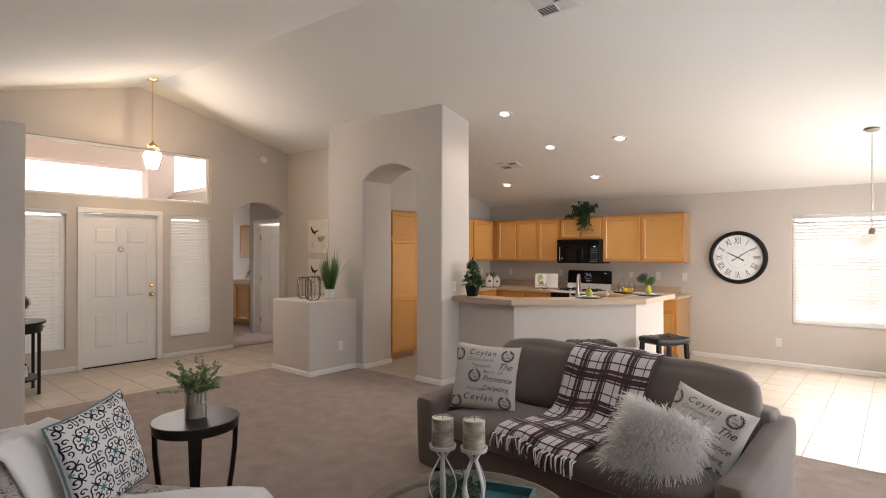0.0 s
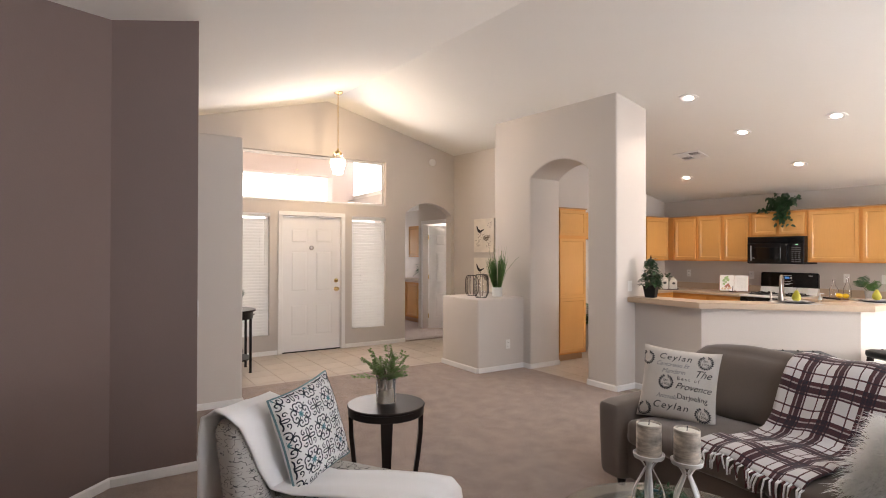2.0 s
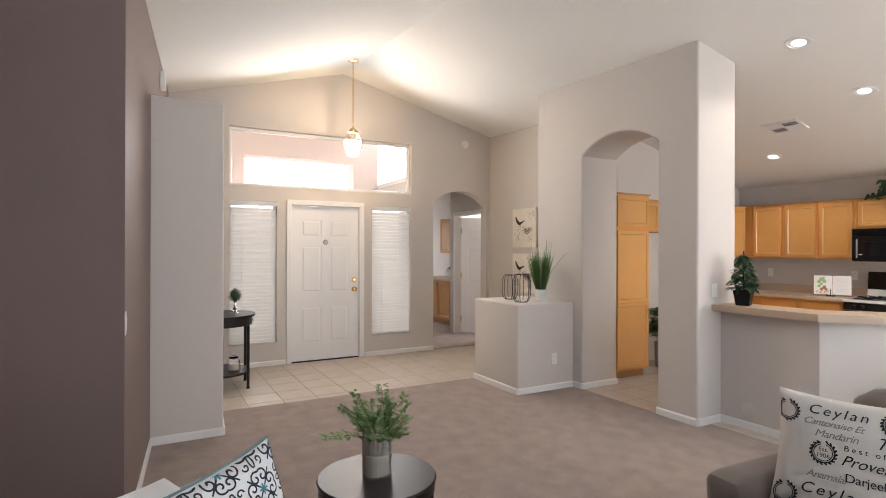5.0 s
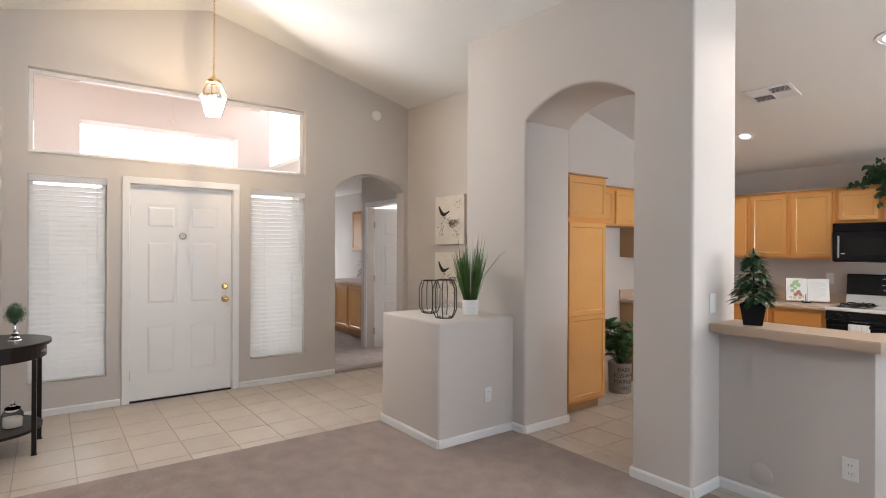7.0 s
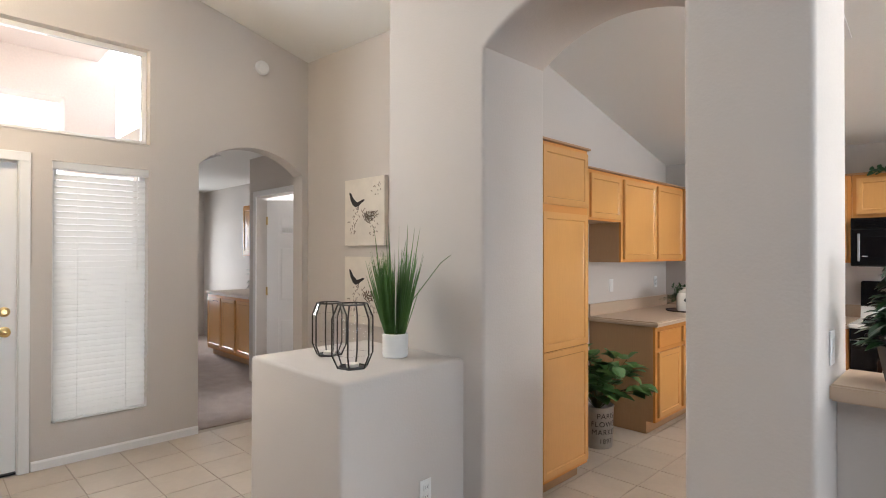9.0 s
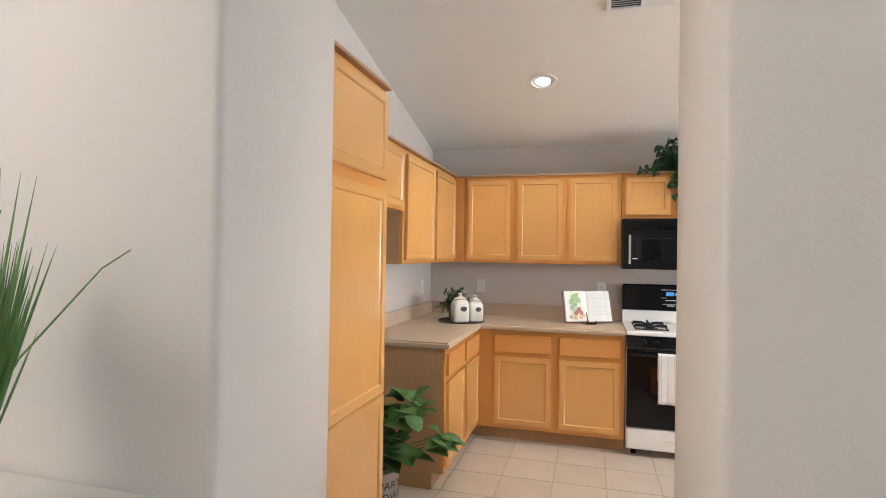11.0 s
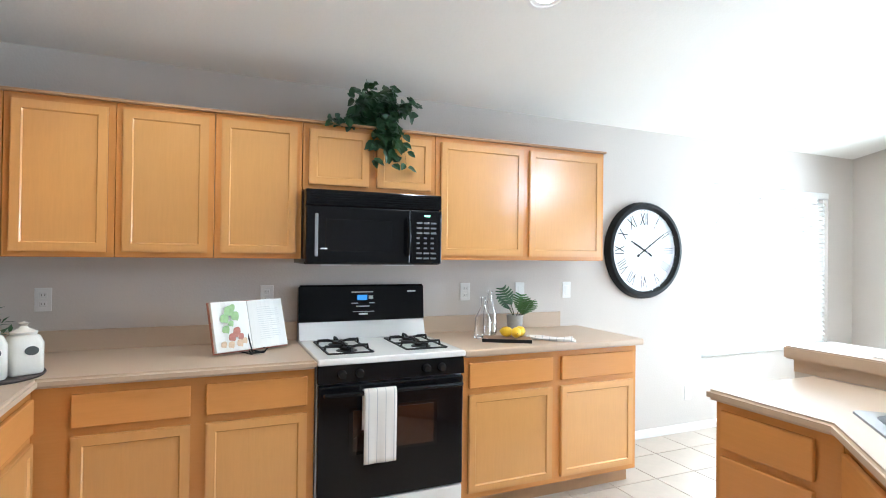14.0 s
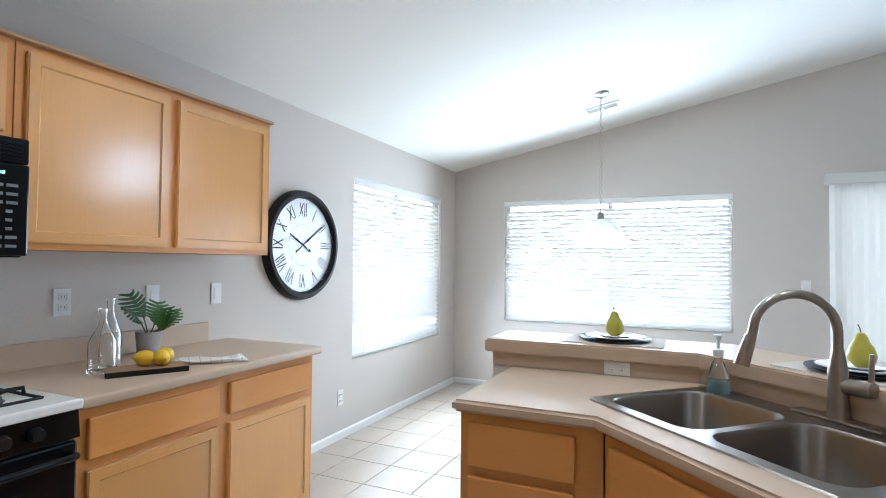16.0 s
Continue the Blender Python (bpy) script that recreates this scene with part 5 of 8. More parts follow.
fabric_nodes(FABRIC, (0.52, 0.495, 0.46), (0.09, 0.085, 0.085), "script")
PLAID = mat("plaid_wool", (0.3, 0.2, 0.2), 0.95, bump=0.6, bump_scale=180, sheen=0.2)
fabric_nodes(PLAID, (0, 0, 0), (0, 0, 0), "plaid")

# sofa
SM = pose(-0.81, 3.15, 0, 0, 0, -5)
sofa = thing("sofa", "grey-brown microfiber two-seat sofa with loose cushions", "sofa", "", SM)
SL, SDp = 2.10, 0.92
bm = bmesh.new()
soft_box(bm, -SL / 2 + 0.14, SL / 2 - 0.14, -SDp / 2 + 0.06, SDp / 2 - 0.02, 0.07, 0.31, 0.03, 0.0, 8)
part("base", bm, SOFA, sofa, smooth=True)
bm = bmesh.new()
soft_box(bm, -SL / 2 + 0.10, SL / 2 - 0.10, SDp / 2 - 0.22, SDp / 2, 0.07, 0.70, 0.06, 0.01, 10)
part("back_frame", bm, SOFA, sofa, smooth=True)
for s in (-1, 1):
    bm = bmesh.new()
    soft_box(bm, s * SL / 2 - (0.185 if s > 0 else 0), s * SL / 2 + (0.19 if s < 0 else -0.045), -SDp / 2, SDp / 2 - 0.03, 0.06, 0.535, 0.045, 0.012, 12, seed=s)
    for v in bm.verts:
        k = max(0, (v.co.z - 0.06) / 0.53)
        v.co.x += s * 0.025 * k
        v.co.z += (0.02 if s < 0 else 0.20) * max(0, v.co.y / SDp + 0.25) * k
    part("arm", bm, SOFA, sofa, smooth=True)
    bm = bmesh.new()
    x0, x1 = (-SL / 2 + 0.195, -0.002) if s < 0 else (0.002, SL / 2 - 0.195)
    soft_box(bm, x0, x1, -SDp / 2 + 0.02, SDp / 2 - 0.2, 0.30, 0.455, 0.05, 0.022, 14, seed=3 + s, wob=0.008)
    part("seat_cushion", bm, SOFA, sofa, smooth=True)
    bm = bmesh.new()
    soft_box(bm, x0, x1, -0.12, 0.12, 0.0, 0.46, 0.085, 0.035, 14, seed=7 + s, wob=0.014)
    bmesh.ops.transform(bm, matrix=Matrix.Translation((0, 0.22, 0.41)) @ Matrix.Rotation(radians(-13), 4, "X"), verts=bm.verts[:])
    part("back_cushion", bm, SOFA, sofa, smooth=True)
for x in (-SL / 2 + 0.12, SL / 2 - 0.12):
    for y in (-SDp / 2 + 0.08, SDp / 2 - 0.1):
        bm = bmesh.new()
        cyl(bm, 0.022, 0.03, 0, 0.075, x, y, 12)
        part("foot", bm, ESPRESSO, sofa)


def script_pillow(label, m, w=0.46):
    p = thing("throw_pillow", label, "pillow", "printed throw pillows", m)
    f = pillow_map(w, w, 0.15)
    part("cover", pillow_mesh(f), LINEN, p, smooth=True)
    g = lambda u, v: f(u, v, 1, 0.0022)
    for body, size, x, y, sh, ink, spc in (("Ceylan", 0.25, -0.12, 0.72, 0.25, INK, 1.25), ("Cantonaise Et", 0.17, -0.18, 0.50, 0.4, INKGREY, 0.9), ("Mandarin", 0.18, -0.12, 0.31, 0.3, INKGREY, 0.9), ("The", 0.28, 0.62, 0.33, 0.45, INK, 1.0), ("Best of", 0.13, 0.28, 0.14, 0, INK, 1.5), ("Provence", 0.24, 0.42, -0.06, 0.4, INK, 1.0), ("Darjeeling", 0.20, 0.42, -0.33, 0.0, INK, 0.95), ("Anamalai", 0.17, -0.22, -0.38, 0.3, INKGREY, 0.9), ("Ceylan", 0.27, -0.12, -0.64, 0.25, INK, 1.25)):
        part("lettering", text_bm(body, size, g, x, y, sh, spc), ink, p)
    for cx, cy in ((0.66, 0.68), (-0.28, 0.0), (0.70, -0.72), (-0.86, 0.62), (-0.80, -0.80)):
        bm = bmesh.new()
        for r, wd in ((0.165, 0.011), (0.135, 0.007)):
            ribbon(bm, [(max(-0.97, min(0.97, cx + r * math.cos(a))), cy + r * 1.0 * math.sin(a)) for a in [radians(-75 + 330 * i / 24 + 180) for i in range(25)]], wd, g)
        for i in range(18):
            a = radians(-70 + 320 * i / 17 + 180)
            q = Vector((cx, cy)) + Vector((math.cos(a), math.sin(a))) * 0.165
            if abs(q.x) < 0.93 and abs(q.y) < 0.93:
                ribbon(bm, [q, q + Vector((math.cos(a + 0.8), math.sin(a + 0.8))) * 0.05], 0.014, g)
        part("emblem", bm, INK, p)
        if abs(cx) < 0.8:
            part("lettering", text_bm("Est.\n1906", 0.10, g, cx, cy), INK, p)
    return p


script_pillow("linen pillow printed with tea words on the sofa", SM @ pose(-0.665, -0.21, 0.452, -18, 3, 29), 0.455)
script_pillow("linen printed pillow leaning on the sofa arm", SM @ pose(0.64, -0.13, 0.40, -24, 14, -8), 0.42)

# fur pillow
fp = thing("fur_pillow", "fluffy white long-haired fur pillow on the sofa", "pillow", "", SM @ pose(0.52, -0.33, 0.39, -32, 14, 8))
f = pillow_map(0.38, 0.34, 0.17, 0.0)
part("cover", pillow_mesh(f, 12), FUR, fp, smooth=True)
rng = random.Random(5)
verts, faces = [], []
for i in range(8500):
    u, v, s = rng.uniform(-1, 1), rng.uniform(-1, 1), 1 if rng.random() < 0.8 else -1
    p = f(u, v, s)
    n = Vector((u * 0.6, -s * 0.9, v * 0.6 - 0.15)).normalized()
    ln = rng.uniform(0.06, 0.135)
    d = (n + 0.5 * Vector((rng.uniform(-1, 1), rng.uniform(-1, 1), rng.uniform(-1, 1)))).normalized()
    sd = d.orthogonal().normalized() * rng.uniform(0.0016, 0.0032)
    q = p + d * ln * 0.55
    r_ = q + (d + Vector((0, -0.25, -0.75))).normalized() * ln * 0.5
    k = len(verts)
    verts += [p + sd, p - sd, q + sd * 0.8, q - sd * 0.8, r_]
    faces += [(k, k + 1, k + 3, k + 2), (k + 2, k + 3, k + 4)]
me = bpy.data.meshes.new("fur")
me.from_pydata([tuple(q) for q in verts], [], faces)
me.materials.append(FUR)
fur = tagged(new("fur", me), kind="stuff")
fur.parent = fp

# plaid throw over the sofa
pt = tagged(new("plaid_throw"), "fringed burgundy and white plaid throw over the sofa", "blanket")
pt.matrix_world = SM
prof = [(0.40, 0.66), (0.385, 0.80), (0.36, 0.875), (0.30, 0.905), (0.22, 0.90), (0.165, 0.86), (0.12, 0.78), (0.085, 0.68), (0.05, 0.58), (0.0, 0.515), (-0.07, 0.492), (-0.16, 0.492), (-0.26, 0.492), (-0.36, 0.488), (-0.43, 0.472), (-0.462, 0.44)]
fine = []
for a, b in zip(prof, prof[1:]):
    for k in range(3):
        fine.append((a[0] + (b[0] - a[0]) * k / 3, a[1] + (b[1] - a[1]) * k / 3))
fine.append(prof[-1])
acc = [0.0]
for a, b in zip(fine, fine[1:]):
    acc.append(acc[-1] + math.dist(a, b))
bm = bmesh.new()
uvl = bm.loops.layers.uv.new("UVMap")
NC = 24
grid = []
for j, ((y, z), s) in enumerate(zip(fine, acc)):
    k = s / acc[-1]
    row = []
    for i in range(NC + 1):
        u = i / NC
        x = -0.18 + 0.56 * u - 0.15 * k * k - 0.02 * k * u
        wv = 0.012 * math.sin(u * 11 + k * 4) * (0.4 + k) + 0.010 * noise.noise(Vector((u * 5, k * 6, 1)))
        zz = z + max(-0.004, wv) + (-0.05 * (u - 0.5) * k if k > 0.85 else 0)
        row.append(bm.verts.new((x, y - max(0, wv) * 0.6 + 0.05 * (u - 0.3) * max(0, k - 0.6), zz)))
    grid.append(row)
for j in range(len(grid) - 1):
    for i in range(NC):
        fc = bm.faces.new((grid[j][i], grid[j][i + 1], grid[j + 1][i + 1], grid[j + 1][i]))
        for lp, (a, b) in zip(fc.loops, ((i, j), (i + 1, j), (i + 1, j + 1), (i, j + 1))):
            lp[uvl].uv = (a / NC, acc[b] / acc[-1])
ends = [v.co.copy() for v in grid[-1]]
cl = part("cloth", bm, PLAID, pt, smooth=True)
cl.modifiers.new("thick", "SOLIDIFY").thickness = 0.009
for i in range(36):
    k = i / 35 * NC
    p = ends[int(k)].lerp(ends[min(NC, int(k) + 1)], k - int(k)) + Vector((0, 0, 0.004))
    ln = rng.uniform(0.06, 0.10)
    bm = bmesh.new()
    dx = rng.uniform(-0.03, 0.02)
    tube(bm, [p, p + Vector((dx * 0.4, -0.028, -0.008)), p + Vector((dx, -0.034, -ln * 0.6)), p + Vector((dx * 1.2, -0.030, -ln))], 0.0055, 5, 0.004)
    part("fringe", bm, THROW if i % 3 else mat("burgundy_fringe", (0.12, 0.04, 0.04), 0.9) if i == 0 else bpy.data.materials["burgundy_fringe"], pt)

# slipper chair with throw and pillow
CM = pose(-1.865, 0.99, 0, 0, 0, -57) @ Matrix.Diagonal((1, 1, 0.87, 1))       # faces +y
chair = thing("slipper_chair", "armless slipper chair in script-print grey fabric", "chair", "", CM)
bm = bmesh.new()
soft_box(bm, -0.34, 0.34, -0.28, 0.42, 0.20, 0.44, 0.07, 0.02, 12, seed=11)
part("seat", bm, FABRIC, chair, smooth=True)
bm = bmesh.new()
soft_box(bm, -0.34, 0.34, -0.085, 0.085, 0.0, 0.66, 0.06, 0.012, 12, seed=12)
bmesh.ops.transform(bm, matrix=Matrix.Translation((0, -0.30, 0.20)) @ Matrix.Rotation(radians(9), 4, "X"), verts=bm.verts[:])
part("backrest", bm, FABRIC, chair, smooth=True)
for x in (-0.25, 0.25):
    for y in (-0.26, 0.28):
        bm = bmesh.new()
        cyl(bm, 0.018, 0.028, 0, 0.21, x, y, 12)
        part("leg", bm, ESPRESSO, chair)

tb = tagged(new("throw_blanket"), "white knitted throw draped over the chair", "blanket")
tb.matrix_world = CM
prof = [(-0.515, 0.30), (-0.51, 0.45), (-0.505, 0.62), (-0.50, 0.78), (-0.485, 0.87), (-0.43, 0.91), (-0.36, 0.895), (-0.305, 0.83), (-0.285, 0.72), (-0.262, 0.60), (-0.225, 0.50), (-0.14, 0.472), (0.0, 0.478), (0.14, 0.482), (0.30, 0.478), (0.40, 0.455), (0.45, 0.40), (0.46, 0.33)]
fine = []
for a, b in zip(prof, prof[1:]):
    for k in range(3):
        fine.append((a[0] + (b[0] - a[0]) * k / 3, a[1] + (b[1] - a[1]) * k / 3))
fine.append(prof[-1])
bm = bmesh.new()
rows2 = []
for j, (y, z) in enumerate(fine):
    k = j / (len(fine) - 1)
    rows2.append([])
    for i in range(19):
        u = i / 18
        near = 0.37 - 0.30 * max(0, (k - 0.35)) * 2
        far = 0.02 - 0.50 * max(0, (k - 0.40)) * 1.6
        x = max(-0.37, far) + (near - max(-0.37, far)) * u
        wv = 0.012 * math.sin(u * 13 + k * 5) + 0.014 * noise.noise(Vector((u * 4, k * 8, 4)))
        n_out = Vector((0, -1, 0)) if k < 0.25 else (Vector((0, 0.75, 0.65)) if k < 0.62 else Vector((0, 0.1, 1)))
        q = Vector((x, y, z)) + n_out * max(0.0, wv)
        if u < 0.2 and k > 0.6:
            q.z -= 0.03 * (0.2 - u) * 5
        rows2[-1].append(bm.verts.new(q))
for a, b in zip(rows2, rows2[1:]):
    for i in range(18):
        bm.faces.new((a[i], a[i + 1], b[i + 1], b[i]))
cl = part("cloth", bm, THROW, tb, smooth=True)
cl.modifiers.new("thick", "SOLIDIFY").thickness = 0.010
for i in range(5):
    x = 0.04 + i * 0.075
    bm = bmesh.new()
    lathe(bm, [(0.0, 0.315), (0.011, 0.31), (0.009, 0.29), (0.018, 0.20), (0.02, 0.13), (0.0, 0.13)], 10, Matrix.Translation((x, -0.517, 0)))
    part("tassel", bm, THROW, tb, smooth=True)

sp_ = thing("throw_pillow", "white pillow with teal and black scroll embroidery", "pillow", "", pose(-1.865, 0.99, 0, 0, 0, -57) @ pose(-0.07, -0.155, 0.405, -16, -6, 182))
f = pillow_map(0.45, 0.45, 0.14)
part("cover", pillow_mesh(f), THROW, sp_, smooth=True)
g = lambda u, v: f(max(-0.99, min(0.99, u)), max(-0.99, min(0.99, v)), 1, 0.0022)
NAVY = mat("navy_embroidery", (0.022, 0.03, 0.045), 0.8)
bm = bmesh.new()
bt = bmesh.new()


def spiral(cx, cy, r, a0, turn, hand):
    return [(cx + r * (1 - 0.86 * k / 22) * math.cos(a0 + hand * turn * k / 22), cy + r * (1 - 0.86 * k / 22) * math.sin(a0 + hand * turn * k / 22)) for k in range(23)]


for ix in range(-2, 3):
    for iy in range(-2, 3):
        cx, cy = ix * 0.5, iy * 0.5
        if (ix + iy) % 2 == 0:
            for q in range(4):
                a = math.pi / 2 * q + math.pi / 4
                for hnd in (1, -1):
                    ox, oy = cx + 0.18 * math.cos(a + hnd * 0.42), cy + 0.18 * math.sin(a + hnd * 0.42)
                    ribbon(bm, spiral(ox, oy, 0.10, a + hnd * 1.5, 7.0, -hnd), 0.0135, g)
                ribbon(bm, [(cx + r * math.cos(a), cy + r * math.sin(a)) for r in (0.0, 0.08, 0.16, 0.30)], 0.012, g)
            for q in range(8):
                a = math.pi / 4 * q
                ribbon(bt, [(cx, cy), (cx + 0.045 * math.cos(a), cy + 0.045 * math.sin(a)), (cx + 0.075 * math.cos(a), cy + 0.075 * math.sin(a))], 0.014, g)
        else:
            for q in range(4):
                a = math.pi / 2 * q
                ribbon(bm, [(cx + 0.10 * math.cos(a) + 0.085 * math.cos(t) * math.cos(a) - 0.035 * math.sin(t) * math.sin(a), cy + 0.10 * math.sin(a) + 0.085 * math.cos(t) * math.sin(a) + 0.035 * math.sin(t) * math.cos(a)) for t in [2 * math.pi * k / 16 for k in range(17)]], 0.012, g)
                ribbon(bm, spiral(cx + 0.17 * math.cos(a + 0.78), cy + 0.17 * math.sin(a + 0.78), 0.065, a, 6, 1), 0.012, g)
part("embroidery", bm, NAVY, sp_)
tagged(part("flower_motif", bt, TEAL, sp_), kind="stuff")
bm = bmesh.new()
rim = [(-1 + 2 * i / 20, -1) for i in range(20)] + [(1, -1 + 2 * i / 20) for i in range(20)] + [(1 - 2 * i / 20, 1) for i in range(20)] + [(-1, 1 - 2 * i / 20) for i in range(21)]
tube(bm, [Vector((f(u, v).x, 0, f(u, v).z)) for u, v in rim], 0.006, 6)
part("piping", bm, mat("dusty_teal", (0.16, 0.27, 0.29), 0.8), sp_, smooth=True)

# side table with fern
stt = thing("side_table", "round espresso wood side table with curved legs", "side table", "", pose(-2.425, 1.50, 0, 0, 0, -26) @ Matrix.Diagonal((0.97, 0.97, 0.975, 1)))
bm = bmesh.new()
lathe(bm, [(0.0, 0.53), (0.232, 0.53), (0.237, 0.535), (0.237, 0.573), (0.241, 0.575), (0.243, 0.584), (0.238, 0.59), (0.0, 0.59)], 48)
part("tabletop", bm, ESPRESSO, stt, smooth=True)
for k in range(4):
    a = math.pi / 2 * k
    bm = bmesh.new()
    ca, sa = math.cos(a), math.sin(a)
    pr = [(0.219, 0.55, 1.9), (0.214, 0.40, 1.65), (0.198, 0.25, 1.3), (0.180, 0.13, 1.0), (0.188, 0.0, 0.9)]
    sec = [(-0.019, -0.013), (0.019, -0.013), (0.019, 0.013), (-0.019, 0.013)]
    loops = [[(ca * (r + v) - sa * u * q, sa * (r + v) + ca * u * q, z) for u, v in sec] for r, z, q in pr]
    rg = loft(bm, loops)
    bm.faces.new(rg[0])
    bmesh.ops.recalc_face_normals(bm, faces=bm.faces[:])
    part("leg", bm, ESPRESSO, stt)


def leaf(bm, base, direction, up, length, width, n=3, droop=0.25):
    """A pointed leaf blade with a bend; adds a strip of faces."""
    d = Vector(direction).normalized()
    sd = d.cross(Vector(up))
    sd = sd.normalized() if sd.length > 1e-4 else d.orthogonal().normalized()
    nrm = sd.cross(d)
    prev = None
    base = Vector(base)
    for i in range(n + 1):
        t = i / n
        w = width * math.sin(math.pi * min(0.97, 0.10 + 0.88 * t)) * 0.5
        c = base + d * length * t - Vector((0, 0, 1)) * droop * length * t * t
        cur = [bm.verts.new(c + sd * w + nrm * w * 0.25), bm.verts.new(c), bm.verts.new(c - sd * w + nrm * w * 0.25)]
        if prev:
            bm.faces.new((prev[0], prev[1], cur[1], cur[0]))
            bm.faces.new((prev[1], prev[2], cur[2], cur[1]))
        prev = cur


fern = thing("fern_plant", "small green fern in a bark-filled glass vase", "plant", "", pose(-2.43, 1.50, 0.576))
bm = bmesh.new()
loft(bm, [[(x, y, z) for x, y in rrect(w, w, 0.02, 3)] for w, z in ((0.095, 0.0), (0.10, 0.01), (0.10, 0.16))], close=False)
part("vase", bm, mat("vase_glass", (0.95, 0.97, 0.95), 0.03, transmission=0.85), fern, smooth=True)
bm = bmesh.new()
for i in range(7):
    a = i * 0.9
    tube(bm, [(0.02 * math.cos(a), 0.02 * math.sin(a), 0.006), (0.03 * math.cos(a + 1), 0.03 * math.sin(a + 1), 0.15)], 0.008, 6)
lathe(bm, [(0.041, 0.005), (0.041, 0.085), (0.0, 0.09)], 16)
part("bark_filling", bm, mat("pale_bark", (0.42, 0.33, 0.24), 0.9, grain=0.4, scale=25, bump=0.6), fern)
bm, bs = bmesh.new(), bmesh.new()
for i in range(22):
    a = 2 * math.pi * i / 22 * 2.6 + rng.uniform(-0.3, 0.3)
    el = rng.uniform(0.35, 1.35)
    ln = rng.uniform(0.13, 0.23)
    d = Vector((math.cos(a) * math.cos(el), math.sin(a) * math.cos(el), math.sin(el)))
    side = d.cross(Vector((0, 0, 1))).normalized()
    pts = [Vector((0.02 * math.cos(a), 0.02 * math.sin(a), 0.14)) + d * ln * t + side * 0.02 * math.sin(3 * t + i) - Vector((0, 0, 0.07 * t * t * math.cos(el))) for t in (0, 0.25, 0.5, 0.75, 1.0)]
    tube(bs, pts, 0.0018, 4, 0.0008)
    for k in range(9):
        t = 0.22 + 0.78 * k / 8
        j = min(3, int(t * 4))
        p = pts[j].lerp(pts[j + 1], t * 4 - j)
        for sg in (-1, 1):
            q = side * sg + d * 0.55 + Vector((0, 0, rng.uniform(-0.3, 0.25)))
            stem_len = 0.040 * (1.15 - t * 0.6) * rng.uniform(0.7, 1.15)
            for w in (0.35, 0.65, 1.0):
                base = p + q.normalized() * stem_len * w * 0.7
                leaf(bm, base, q + d * rng.uniform(-0.5, 0.8), (0, 0, 1), 0.022 * rng.uniform(0.7, 1.2), 0.014, 2, 0.2)
                leaf(bm, base, q - d * rng.uniform(0.1, 0.9), (0, 0, 1), 0.019 * rng.uniform(0.7, 1.2), 0.013, 2, 0.2)
part("stem_cluster", bs, STEM, fern)
tagged(part("fronds", bm, LIGHTLEAF, fern), kind="stuff")

# coffee table with tray, candles and greenery
ct_ = thing("coffee_table", "round glass-topped coffee table with dark metal frame", "coffee table", "", pose(-0.70, 1.82, 0) @ Matrix.Diagonal((0.87, 0.87, 1, 1)))
bm = bmesh.new()
lathe(bm, [(0.0, 0.438), (0.515, 0.438), (0.52, 0.442), (0.52, 0.446), (0.515, 0.45), (0.0, 0.45)], 64)
part("glass_top", bm, mat("smoked_glass", (0.62, 0.60, 0.52), 0.02, transmission=0.9), ct_, smooth=True)
for r, z in ((0.43, 0.43), (0.34, 0.10)):
    bm = bmesh.new()
    tube(bm, [(r * math.cos(2 * math.pi * i / 48), r * math.sin(2 * math.pi * i / 48), z - 0.004) for i in range(49)], 0.012, 8)
    part("ring", bm, ESPRESSO, ct_, smooth=True)
for k in range(4):
    a = math.pi / 2 * k + 0.4
    bm = bmesh.new()
    tube(bm, [(0.43 * math.cos(a), 0.43 * math.sin(a), 0.425), (0.36 * math.cos(a), 0.36 * math.sin(a), 0.2), (0.33 * math.cos(a), 0.33 * math.sin(a), 0.1), (0.37 * math.cos(a), 0.37 * math.sin(a), 0.0)], 0.016, 8)
    part("leg", bm, ESPRESSO, ct_, smooth=True)
tray = thing("serving_tray", "teal painted wooden tray on the coffee table", "tray", "", pose(-0.69, 1.90, 0.4505, 0, 0, 20))
TEALPAINT = mat("teal_paint", (0.045, 0.14, 0.15), 0.4, grain=0.15, scale=30, stain=0.2)
bm = bmesh.new()
box(bm, -0.20, 0.20, -0.15, 0.15, 0, 0.012)
part("bottom", bm, TEALPAINT, tray)
for r in ((-0.21, 0.21, -0.16, -0.148), (-0.21, 0.21, 0.148, 0.16), (-0.21, -0.198, -0.148, 0.148), (0.198, 0.21, -0.148, 0.148)):
    bm = bmesh.new()
    box(bm, *r, 0, 0.05, 0.002, 1)
    part("side", bm, TEALPAINT, tray)


